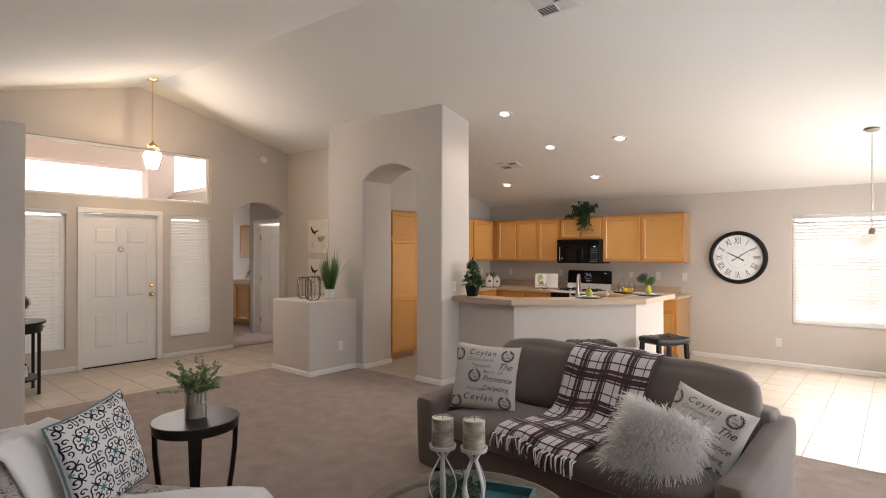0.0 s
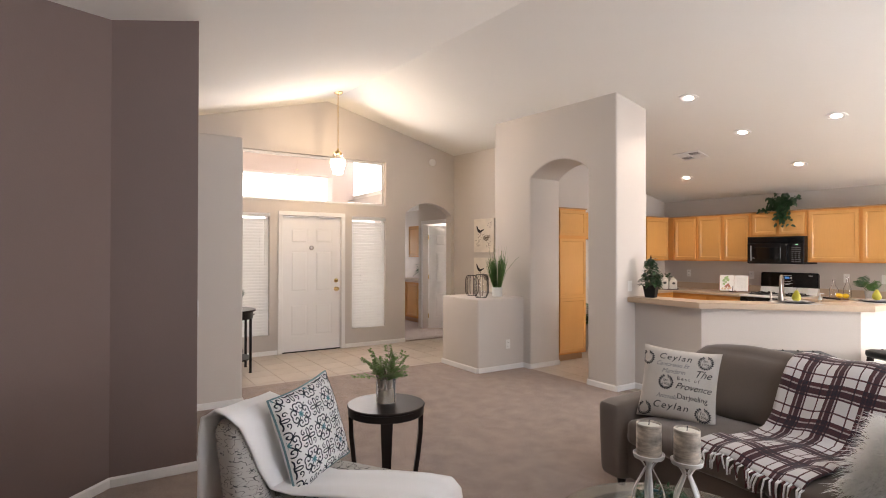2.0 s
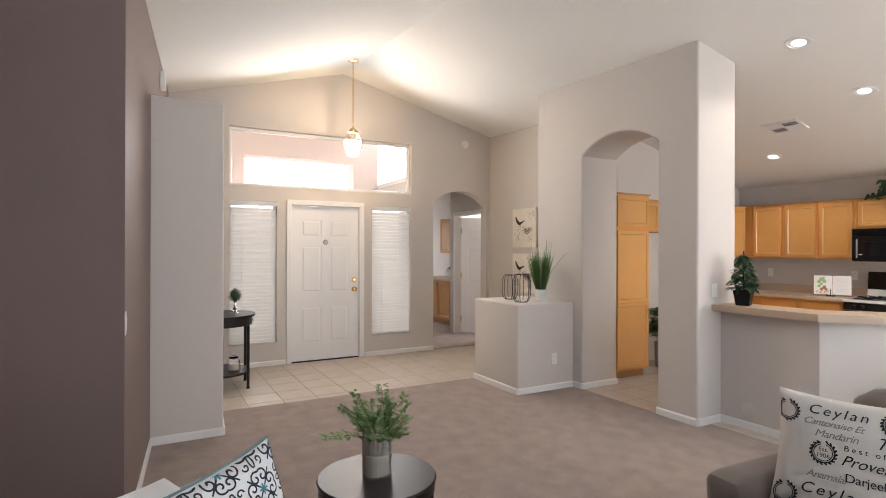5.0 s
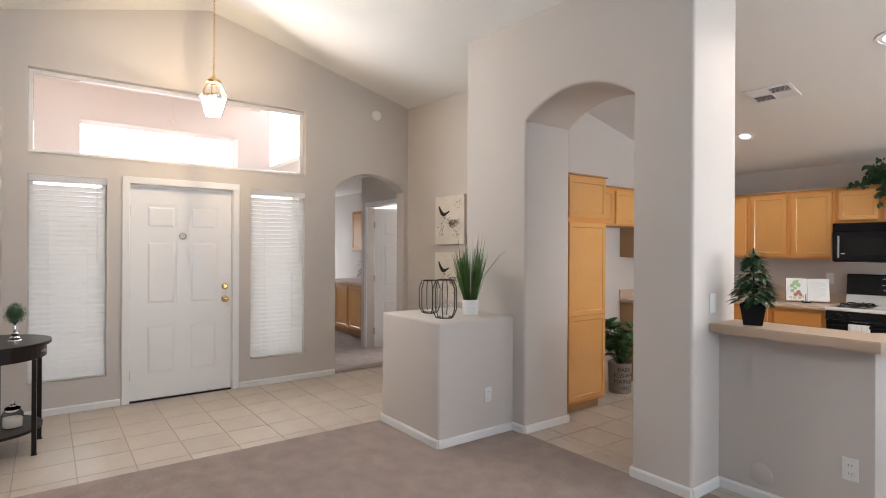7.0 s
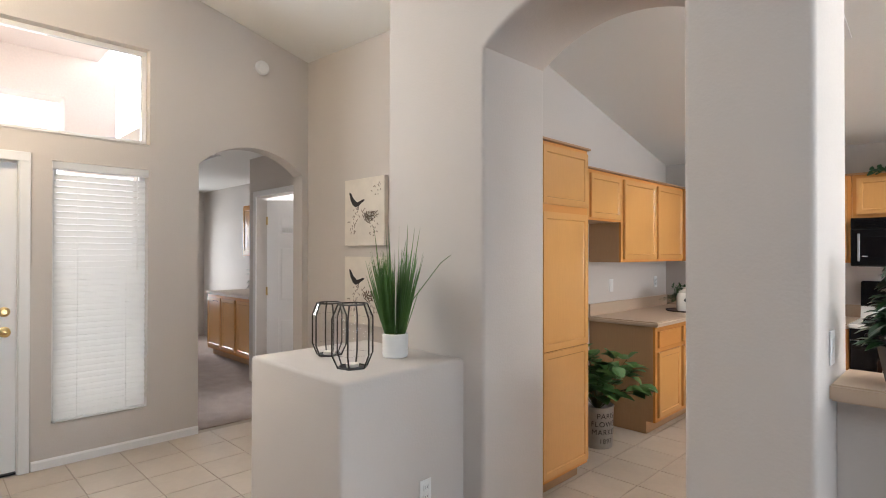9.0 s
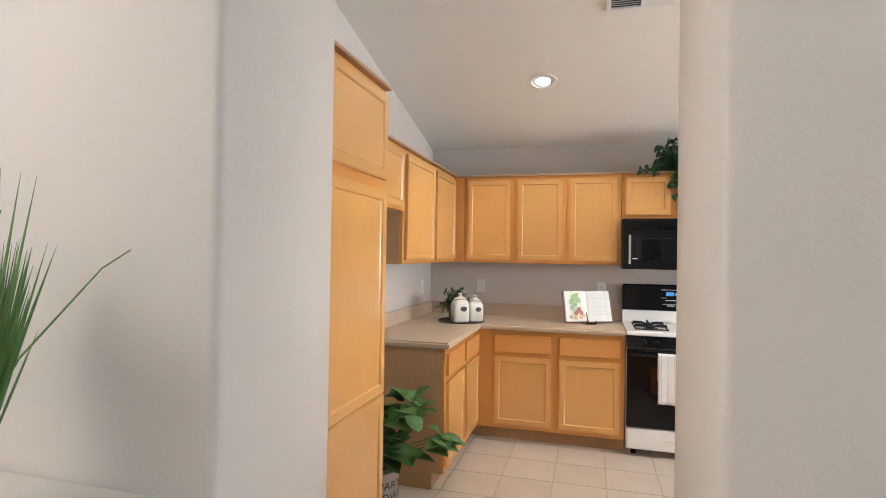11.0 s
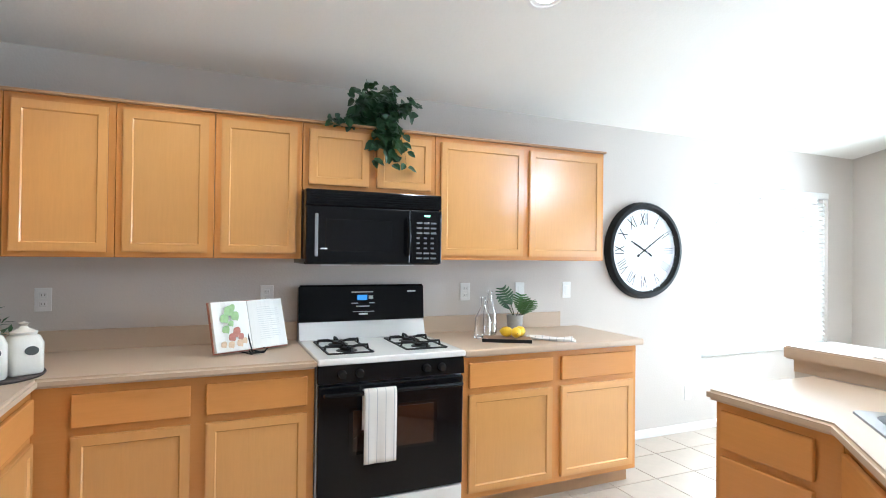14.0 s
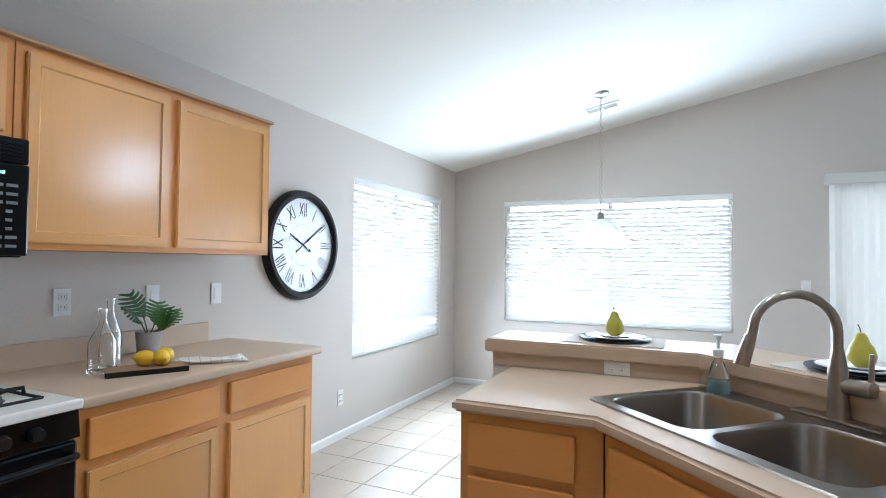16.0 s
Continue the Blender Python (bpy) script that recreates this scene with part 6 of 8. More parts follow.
def candle_stand(x, y, h):
    c = thing("candle_holder", "white metal candle holder with bowed straps", "candle holder", "candle holders", pose(x, y, 0.463, 0, 0, 30 * x * 10))
    bm = bmesh.new()
    lathe(bm, [(0.0, 0), (0.045, 0), (0.045, 0.006), (0.0, 0.006)], 24)
    part("foot_plate", bm, WHITEMETAL, c, smooth=True)
    bm = bmesh.new()
    lathe(bm, [(0.0, h - 0.01), (0.053, h - 0.01), (0.056, h + 0.004), (0.053, h + 0.006), (0.05, h), (0.0, h)], 32)
    part("dish", bm, WHITEMETAL, c, smooth=True)
    for k in range(4):
        a = math.pi / 2 * k
        bm = bmesh.new()
        prv = None
        for i in range(15):
            t = i / 14
            r = 0.012 + 0.045 * math.sin(math.pi * min(1, t * 1.15)) ** 1.2 if t < 0.87 else 0.012 + 0.03 * (t - 0.87) / 0.13
            z = 0.006 + (h - 0.016) * t
            cur = [bm.verts.new((r * math.cos(a) - s * 0.008 * math.sin(a), r * math.sin(a) + s * 0.008 * math.cos(a), z)) for s in (-1, 1)]
            if prv:
                bm.faces.new((prv[0], prv[1], cur[1], cur[0]))
            prv = cur
        o = part("strap", bm, WHITEMETAL, c, smooth=True)
        o.modifiers.new("thick", "SOLIDIFY").thickness = 0.004
    k = thing("candle", "birch-bark pillar candle on a white holder", "candle", "birch candles", pose(x, y, 0.463 + h + 0.0005))
    bm = bmesh.new()
    lathe(bm, [(0.0, 0), (0.043, 0), (0.045, 0.004), (0.0445, 0.112), (0.042, 0.114), (0.040, 0.108)], 32, cap=False)
    part("bark", bm, BIRCH, k, smooth=True)
    bm = bmesh.new()
    lathe(bm, [(0.041, 0.106), (0.03, 0.109), (0.0, 0.107)], 28, cap=False)
    part("wax", bm, WAX, k, smooth=True)
    bm = bmesh.new()
    tube(bm, [(0, 0, 0.105), (0.002, 0, 0.125)], 0.0015, 5)
    part("wick", bm, BLACKMATTE, k)


candle_stand(-0.752, 1.735, 0.282)
candle_stand(-0.638, 1.795, 0.282)
gr = thing("greenery_wreath", "dark green foliage ring on the tray", "plant", "", pose(-0.80, 1.88, 0.463))
bm = bmesh.new()
for i in range(420):
    a = rng.uniform(0, 2 * math.pi)
    r = 0.075 + rng.gauss(0, 0.012)
    z = abs(rng.gauss(0.03, 0.025))
    leaf(bm, (r * math.cos(a), r * math.sin(a), z), (rng.uniform(-1, 1), rng.uniform(-1, 1), rng.uniform(0, 1)), (0, 0, 1), 0.035, 0.014, 2)
tagged(part("leaves", bm, DEEPLEAF, gr), kind="stuff")
bm = bmesh.new()
tube(bm, [(0.072 * math.cos(t), 0.072 * math.sin(t), 0.012) for t in [2 * math.pi * k / 20 for k in range(21)]], 0.011, 6)
part("ring", bm, STEM, gr)

# ---- entry ----
CRYSTAL = mat("bevelled_glass", (0.97, 0.98, 1.0), 0.0, transmission=1.0, ior=1.10)
ch = thing("entry_chandelier", "lit brass and glass lantern hanging on a chain", "pendant lamp", "", pose(-6.58, 2.845, 0))
top_z = ceil_z(2.845, -6.58)
bm = bmesh.new()
lathe(bm, [(0.0, top_z - 0.03), (0.03, top_z - 0.03), (0.065, top_z - 0.012), (0.068, top_z + 0.002)], 28)
part("canopy", bm, BRASS, ch, smooth=True)
LB = 2.555
z = LB + 0.40
i = 0
while z < top_z - 0.03:
    bm = bmesh.new()
    pts = [(0.009 * math.cos(a), 0, 0.019 * math.sin(a)) for a in [2 * math.pi * k / 12 for k in range(13)]]
    tube(bm, pts, 0.0025, 5)
    o = part("chain_link", bm, BRASS, ch, loc=(0, 0, z + 0.019))
    o.rotation_euler = (0, 0, radians(90 * (i % 2)))
    z, i = z + 0.031, i + 1
bm = bmesh.new()
lathe(bm, [(0.0, LB + 0.40), (0.012, LB + 0.395), (0.014, LB + 0.37), (0.05, LB + 0.345), (0.062, LB + 0.33), (0.06, LB + 0.318), (0.0, LB + 0.318)], 28)
part("cap", bm, BRASS, ch, smooth=True)
hexp = lambda r, z: [(r * math.cos(math.pi / 3 * k), r * math.sin(math.pi / 3 * k), z) for k in range(6)]
levels = [(0.058, LB + 0.315), (0.115, LB + 0.20), (0.062, LB + 0.03)]
for (r0, z0), (r1, z1) in zip(levels, levels[1:]):
    for k in range(6):
        a, b = hexp(r0, z0), hexp(r1, z1)
        q = [Vector(a[k]), Vector(a[(k + 1) % 6]), Vector(b[(k + 1) % 6]), Vector(b[k])]
        c = sum(q, Vector()) / 4
        bm = bmesh.new()
        bm.faces.new([bm.verts.new(c + (p - c) * 0.94) for p in q])
        g_ = part("glass_panel", bm, CRYSTAL, ch)
        g_.visible_shadow = False
        g_.modifiers.new("thick", "SOLIDIFY").thickness = 0.003
        bm = bmesh.new()
        tube(bm, [a[k], b[k]], 0.0048, 5)
        part("bar", bm, BRASS, ch)
for r, zz in levels:
    bm = bmesh.new()
    hp = hexp(r, zz)
    for k in range(6):
        tube(bm, [hp[k], hp[(k + 1) % 6]], 0.004, 5)
    part("ring", bm, BRASS, ch)
for k in range(3):
    a = 2 * math.pi / 3 * k
    bm = bmesh.new()
    lathe(bm, [(0.008, 0), (0.008, 0.06), (0.012, 0.065), (0.014, 0.085), (0.006, 0.115), (0.0, 0.125)], 12, Matrix.Translation((0.03 * math.cos(a), 0.03 * math.sin(a), LB + 0.09)))
    b_ = part("bulb", bm, BULB, ch, smooth=True)
    b_.visible_shadow = False
cl_ = new("chandelier_lamp", bpy.data.lights.new("chandelier_lamp", "POINT"))
cl_.data.energy, cl_.data.color, cl_.data.shadow_soft_size = 25, (1.0, 0.77, 0.50), 0.012
cl_.location = (-6.58, 2.845, LB + 0.17)

sd = thing("smoke_detector", "round white smoke detector on the wall", "smoke detector", "", pose(XW, 4.90, 3.06, 0, 90, 0))
bm = bmesh.new()
lathe(bm, [(0.062, 0), (0.062, 0.018), (0.05, 0.03), (0.0, 0.032)], 28)
part("cover", bm, PLASTIC, sd, smooth=True)
bm = bmesh.new()
lathe(bm, [(0.028, 0.031), (0.028, 0.036), (0.02, 0.038), (0.0, 0.038)], 20)
part("button", bm, PLASTIC, sd, smooth=True)

# door chime high on the brown wall over the entry block
dc = thing("door_chime", "white plastic door chime box on the brown wall", "door chime", "", pose(-5.96, 0.792, 2.93, 0, 0, 175.6))
bm = bmesh.new()
box(bm, -0.07, 0.07, -0.045, 0.0, 0, 0.15, 0.008)
part("cover", bm, PLASTIC, dc)
bm = bmesh.new()
for k in range(4):
    box(bm, -0.045, 0.045, -0.0465, -0.044, 0.035 + k * 0.024, 0.043 + k * 0.024)
part("grille", bm, mat("pale_grille", (0.55, 0.54, 0.52), 0.5), dc)

# console table against the entry block
con = thing("console_table", "black half-round console table with drawer and shelf", "console table", "", BLOCK @ pose(-1.61, 0.016, 0) @ Matrix.Diagonal((0.94, 0.87, 1, 1)))


def half_disc(bm, a, b, z0, z1, n=24):
    poly(bm, [(a * math.cos(math.pi * i / n), b * math.sin(math.pi * i / n)) for i in range(n + 1)], "z", z0, z1)


bm = bmesh.new()
half_disc(bm, 0.41, 0.43, 0.755, 0.778)
part("tabletop", bm, ESPRESSO, con)
bm = bmesh.new()
half_disc(bm, 0.375, 0.395, 0.665, 0.754)
ap = part("apron", bm, ESPRESSO, con)
bm = bmesh.new()
lathe(bm, [(0.0, 0), (0.006, 0), (0.006, 0.012), (0.013, 0.018), (0.011, 0.026), (0.0, 0.028)], 14, Matrix.Translation((0.13, 0.37, 0.71)) @ Matrix.Rotation(radians(-75), 4, "X"))
part("drawer_knob", bm, NICKEL, ap, smooth=True)
bm = bmesh.new()
half_disc(bm, 0.35, 0.37, 0.155, 0.175)
part("shelf", bm, ESPRESSO, con)
for x, y in ((0.35, 0.03), (-0.35, 0.03), (0.2, 0.33), (-0.2, 0.33)):
    bm = bmesh.new()
    loft(bm, [[(x + a * s, y + b * s, z) for a, b in ((-1, -1), (1, -1), (1, 1), (-1, 1))] for s, z in ((0.022, 0.0), (0.016, 0.012), (0.016, 0.665))])
    bmesh.ops.recalc_face_normals(bm, faces=bm.faces[:])
    part("leg", bm, ESPRESSO, con)
tp = thing("topiary_ball", "round green topiary on a silver pedestal cup", "plant", "", BLOCK @ pose(-1.56, 0.18, 0.7785))
bm = bmesh.new()
lathe(bm, [(0.0, 0), (0.042, 0), (0.042, 0.01), (0.03, 0.016), (0.032, 0.03), (0.018, 0.04), (0.024, 0.06), (0.013, 0.075), (0.017, 0.095), (0.012, 0.11), (0.016, 0.135), (0.03, 0.15), (0.0, 0.15)], 24)
part("pedestal", bm, MIRROR, tp, smooth=True)
bm = bmesh.new()
for i in range(900):
    d = Vector((rng.gauss(0, 1), rng.gauss(0, 1), rng.gauss(0, 1))).normalized()
    leaf(bm, Vector((0, 0, 0.205)) + d * rng.uniform(0.045, 0.062), d + 0.6 * Vector((rng.uniform(-1, 1), rng.uniform(-1, 1), rng.uniform(-1, 1))), (0, 0, 1), 0.022, 0.010, 1)
bmesh.ops.create_icosphere(bm, subdivisions=2, radius=0.052, matrix=Matrix.Translation((0, 0, 0.205)))
tagged(part("leaves", bm, DEEPLEAF, tp), kind="stuff")
jar = thing("glass_jar", "lidded glass jar with a white candle on the shelf", "jar", "", BLOCK @ pose(-1.56, 0.17, 0.1755))
bm = bmesh.new()
lathe(bm, [(0.0, 0.003), (0.055, 0.003), (0.062, 0.02), (0.062, 0.10), (0.045, 0.125), (0.045, 0.13)], 28)
part("body", bm, CRYSTAL, jar, smooth=True)
bm = bmesh.new()
lathe(bm, [(0.0, 0.006), (0.05, 0.006), (0.05, 0.07), (0.0, 0.072)], 24)
part("candle", bm, WAX, jar, smooth=True)
bm = bmesh.new()
lathe(bm, [(0.0, 0.13), (0.047, 0.13), (0.047, 0.14), (0.02, 0.152), (0.012, 0.165), (0.016, 0.18), (0.0, 0.185)], 24)
part("lid", bm, CRYSTAL, jar, smooth=True)
mir = thing("wall_mirror", "dark-framed rectangular mirror on the entry wall", "mirror", "", BLOCK @ pose(-1.46, 0, 1.46))
for r in ((-0.40, 0.40, -0.40, -0.31), (-0.40, 0.40, 0.31, 0.40), (-0.40, -0.31, -0.31, 0.31), (0.31, 0.40, -0.31, 0.31)):
    bm = bmesh.new()
    box(bm, r[0], r[1], 0.002, 0.035, r[2], r[3], 0.006)
    part("frame", bm, ESPRESSO, mir)
bm = bmesh.new()
box(bm, -0.31, 0.31, 0.006, 0.014, -0.31, 0.31)
part("mirror_glass", bm, MIRROR, mir)
plate(BLOCK @ pose(-0.95, 0, 1.14, 0, 0, 180), "switch", "white light switch beside the mirror", "wall switches")


# bird pictures in the niche
CANVAS = mat("painted_canvas", (0.72, 0.66, 0.57), 0.9, grain=0.06, scale=200, stain=0.18, stain_scale=7, bump=0.2, bump_scale=300)
BIRDINK = mat("dark_bird_paint", (0.035, 0.03, 0.028), 0.9)
NESTINK = mat("brown_nest_paint", (0.16, 0.115, 0.08), 0.9)
FADED = mat("faded_twig_paint", (0.34, 0.29, 0.24), 0.9)
for z0 in (1.505, 0.87):
    pc = thing("bird_picture", "canvas picture of a bird above a nest", "picture", "bird pictures", pose(-6.48, 5.36, z0))
    bm = bmesh.new()
    box(bm, -0.265, 0.265, -0.04, -0.001, 0, 0.545, 0.003)
    part("canvas", bm, CANVAS, pc)
    F = lambda x, y: Vector((x, -0.0415, y))
    bm = bmesh.new()
    body = [(-0.20, 0.44), (-0.175, 0.435), (-0.14, 0.39), (-0.09, 0.355), (-0.04, 0.365), (-0.005, 0.375), (0.02, 0.368), (-0.005, 0.355), (-0.03, 0.345), (-0.06, 0.325), (-0.11, 0.315), (-0.15, 0.335), (-0.18, 0.38)]
    bm.faces.new([bm.verts.new(F(*q)) for q in body])
    for a in (-0.09, -0.07):
        ribbon(bm, [(a, 0.33), (a + 0.005, 0.29)], 0.003, F)
    part("bird", bm, BIRDINK, pc)
    bm = bmesh.new()
    r2 = random.Random(3)
    for i in range(70):
        a = r2.uniform(math.pi * 0.9, math.pi * 2.1)
        r = r2.uniform(0.03, 0.085)
        p = Vector((0.07 + r * math.cos(a) * 1.1, 0.255 + r * math.sin(a) * 0.8))
        ribbon(bm, [p, p + Vector((r2.uniform(-0.05, 0.05), r2.uniform(-0.03, 0.03)))], 0.003, F)
    for x in (0.04, 0.07, 0.10):
        ribbon(bm, [(x, 0.255), (x, 0.275)], 0.008, F)
    part("nest", bm, NESTINK, pc)
    bm = bmesh.new()
    for i in range(60):
        q = r2.choice(((0.17, 0.46), (-0.17, 0.20), (-0.15, 0.14), (0.13, 0.13), (-0.1, 0.26)))
        p = Vector(q) + Vector((r2.gauss(0, 0.028), r2.gauss(0, 0.035)))
        ribbon(bm, [p, p + Vector((r2.uniform(-0.02, 0.02), r2.uniform(-0.02, 0.02)))], 0.005, F)
    tagged(part("twig_paint", bm, FADED, pc), kind="stuff")


# lanterns and grass on the half wall
THINPANE = mat("thin_lantern_glass", (1, 1, 1), 0.0, transmission=1.0, ior=1.09)
def lantern(m, s=1.0):
    l = thing("geometric_lantern", "dark metal and glass faceted lantern", "lantern", "glass lanterns", m)
    h, r = 0.295 * s, 0.098 * s
    ring = lambda rr, z, off=0: [Vector((rr * math.cos(math.pi / 3 * k + off), rr * math.sin(math.pi / 3 * k + off), z)) for k in range(6)]
    lv = [ring(r * 0.72, 0.004), ring(r, h * 0.22), ring(r, h * 0.78), ring(r * 0.72, h)]
    for a in lv[::3]:
        for k in range(6):
            bm = bmesh.new()
            tube(bm, [a[k], a[(k + 1) % 6]], 0.0042, 5)
            part("edge", bm, IRON, l)
    for a, b in zip(lv, lv[1:]):
        for k in range(6):
            bm = bmesh.new()
            tube(bm, [a[k], b[k]], 0.0042, 5)
            part("edge", bm, IRON, l)
            bm = bmesh.new()
            bm.faces.new([bm.verts.new(p) for p in (a[k], a[(k + 1) % 6], b[(k + 1) % 6], b[k])])
            o = part("pane", bm, THINPANE, l)
            o.visible_shadow = False
            o.modifiers.new("thick", "SOLIDIFY").thickness = 0.002
    bm = bmesh.new()
    poly(bm, [(p.x, p.y) for p in lv[0]], "z", 0.001, 0.004)
    part("base_plate", bm, IRON, l)
    bm = bmesh.new()
    lathe(bm, [(0.0, 0.005), (0.03, 0.005), (0.03, 0.02), (0.0, 0.021)], 20)
    part("tealight", bm, WAX, l, smooth=True)


IRON = mat("dark_iron", (0.06, 0.055, 0.05), 0.4, metal=0.8)
lantern(pose(-5.03, 4.185, 0.9155, 0, 0, 12))
lantern(pose(-5.37, 4.28, 0.9155, 0, 0, 40), 0.92)
gp = thing("grass_plant", "tall artificial grass in a white ribbed pot", "plant", "", pose(-5.10, 4.50, 0.9155))
bm = bmesh.new()
prof = [(0.0, 0.0), (0.062, 0.0), (0.064, 0.004)] + [(0.064 + 0.002 * (k % 2), 0.008 + 0.11 * k / 10) for k in range(11)] + [(0.060, 0.120), (0.058, 0.105), (0.0, 0.104)]
lathe(bm, prof, 28)
part("pot", bm, PLASTIC, gp, "white ribbed ceramic pot", smooth=True)
bm = bmesh.new()
for i in range(290):
    a, r = rng.uniform(0, 2 * math.pi), 0.05 * math.sqrt(rng.random())
    lean = rng.uniform(0.02, 0.24) * (0.4 + r / 0.05)
    ln = rng.uniform(0.26, 0.46) if i > 9 else 0.58
    d = Vector((math.cos(a) * lean, math.sin(a) * lean, 1)).normalized()
    leaf(bm, (r * math.cos(a), r * math.sin(a), 0.10), d, (math.cos(a + 1.5), math.sin(a + 1.5), 0.1), ln, rng.uniform(0.005, 0.009), 4, 0.10 * lean)
for k, (dx, dy) in enumerate(((0.25, 0.30), (-0.03, 0.1))):
    tube(bm, [(0, 0, 0.1), (dx * 0.25, dy * 0.25, 0.30), (dx * 0.6, dy * 0.6, 0.48), (dx, dy, 0.60)], 0.0035, 5, 0.001)
tagged(part("foliage", bm, mat("grass_green", (0.105, 0.205, 0.055), 0.5, grain=0.3, scale=40, stain=0.35, stain_scale=14), gp), kind="stuff")

# plant on the side room cabinet
sp2 = thing("potted_plant", "dark leafy plant in a vase on the cabinet", "plant", "", pose(-9.35, 5.92, 0.9005))
bm = bmesh.new()
lathe(bm, [(0.0, 0), (0.05, 0), (0.06, 0.08), (0.04, 0.16), (0.035, 0.2)], 20)
part("vase", bm, BLACKMATTE, sp2, smooth=True)
bm = bmesh.new()
for i in range(60):
    a, e_ = rng.uniform(0, 6.28), rng.uniform(-0.2, 1.2)
    leaf(bm, (0, 0, 0.22 + rng.uniform(0, 0.12)), (math.cos(a) * math.cos(e_), math.sin(a) * math.cos(e_), math.sin(e_)), (0, 0, 1), rng.uniform(0.15, 0.28), 0.07, 3, 0.4)
tagged(part("leaves", bm, DEEPLEAF, sp2), kind="stuff")

# ---- breakfast bar ----
bt_ = thing("ivy_topiary", "cone-shaped leafy topiary in a black square pot", "plant", "", pose(-3.14, 5.05, 1.0135, 0, 0, 20))
bm = bmesh.new()
loft(bm, [[(x * s, y * s, z) for x, y in ((-1, -1), (1, -1), (1, 1), (-1, 1))] for s, z in ((0.048, 0.0), (0.068, 0.125), (0.060, 0.125), (0.056, 0.10))])
bmesh.ops.recalc_face_normals(bm, faces=bm.faces[:])
part("pot", bm, BLACKMATTE, bt_, "black tapered square pot")
bm = bmesh.new()
tube(bm, [(0, 0, 0.10), (0, 0, 0.42)], 0.007, 8, 0.004)
tube(bm, [(0, 0, 0.41), (0, 0, 0.455)], 0.010, 8, 0.004)
part("trunk", bm, BLACKMATTE, bt_)
bm = bmesh.new()
for i in range(230):
    t = rng.random() ** 1.3
    a = rng.uniform(0, 6.28)
    r = 0.085 * (1 - t) ** 0.8 * rng.uniform(0.5, 1.0) + 0.006
    leaf(bm, (r * math.cos(a), r * math.sin(a), 0.13 + 0.29 * t), (math.cos(a), math.sin(a), rng.uniform(-0.5, 0.4)), (0, 0, 1), rng.uniform(0.045, 0.072), 0.042, 3, 0.35)
tagged(part("leaves", bm, DEEPLEAF, bt_), kind="stuff")

SLATE = mat("charcoal_charger", (0.028, 0.027, 0.03), 0.45, grain=0.1)
CHINA = mat("white_china", (0.80, 0.79, 0.77), 0.15, coat=0.3)
PEAR = mat("yellow_green_pear", (0.42, 0.38, 0.04), 0.4, grain=0.12, scale=60, stain=0.18, stain_scale=14)
MATC = mat("pale_placemat", (0.62, 0.56, 0.52), 0.9, grain=0.12, scale=200, bump=0.4)
for k, (x, y, rz) in enumerate(((-1.59, 6.41, 90), (-1.967, 5.64, 45))):
    b0 = Matrix.Translation((x, y, 1.0135)) @ Matrix.Rotation(radians(rz), 4, "Z")
    bm = bmesh.new()
    poly(bm, rrect(0.40, 0.29, 0.012, 2), "z", 0, 0.003)
    o = tagged(part("placemat", bm, MATC), "pale woven placemat on the breakfast bar", "placemat", "placemats")
    o.matrix_world = b0
    b0 = b0 @ Matrix.Translation((0, 0, 0.0035))
    for nm, lb, mt_, r, z in (("charger_plate", "dark charcoal charger plate", SLATE, 0.150, 0.0), ("dinner_plate", "white china dinner plate", CHINA, 0.120, 0.0065), ("salad_plate", "small white china plate under a pear", CHINA, 0.090, 0.0135)):
        bm = bmesh.new()
        lathe(bm, [(0.0, 0.002), (r * 0.6, 0.0), (r * 0.68, 0.001), (r, 0.011), (r, 0.0135), (r * 0.68, 0.005), (r * 0.6, 0.004), (0.0, 0.004)], 40)
        o = tagged(part(nm, bm, mt_, smooth=True), lb, "plate", nm.replace("_", " ") + "s")
        o.matrix_world = b0 @ Matrix.Translation((0, 0, z))
    pe = thing("pear", "yellow-green pear on a stacked place setting", "fruit", "pears", b0 @ Matrix.Translation((0, 0, 0.018)))
    bm = bmesh.new()
    lathe(bm, [(0.0, 0.0), (0.02, 0.0), (0.036, 0.018), (0.039, 0.036), (0.032, 0.06), (0.021, 0.078), (0.017, 0.092), (0.010, 0.102), (0.0, 0.104)], 24)
    for v in bm.verts:
        v.co.x += 0.05 * max(0, v.co.z - 0.05)
    part("fruit", bm, PEAR, pe, smooth=True)
    bm = bmesh.new()
    tube(bm, [(0.002, 0, 0.10), (0.005, 0.001, 0.118), (0.010, 0.002, 0.128)], 0.0018, 5)
    part("stem", bm, STEM, pe)


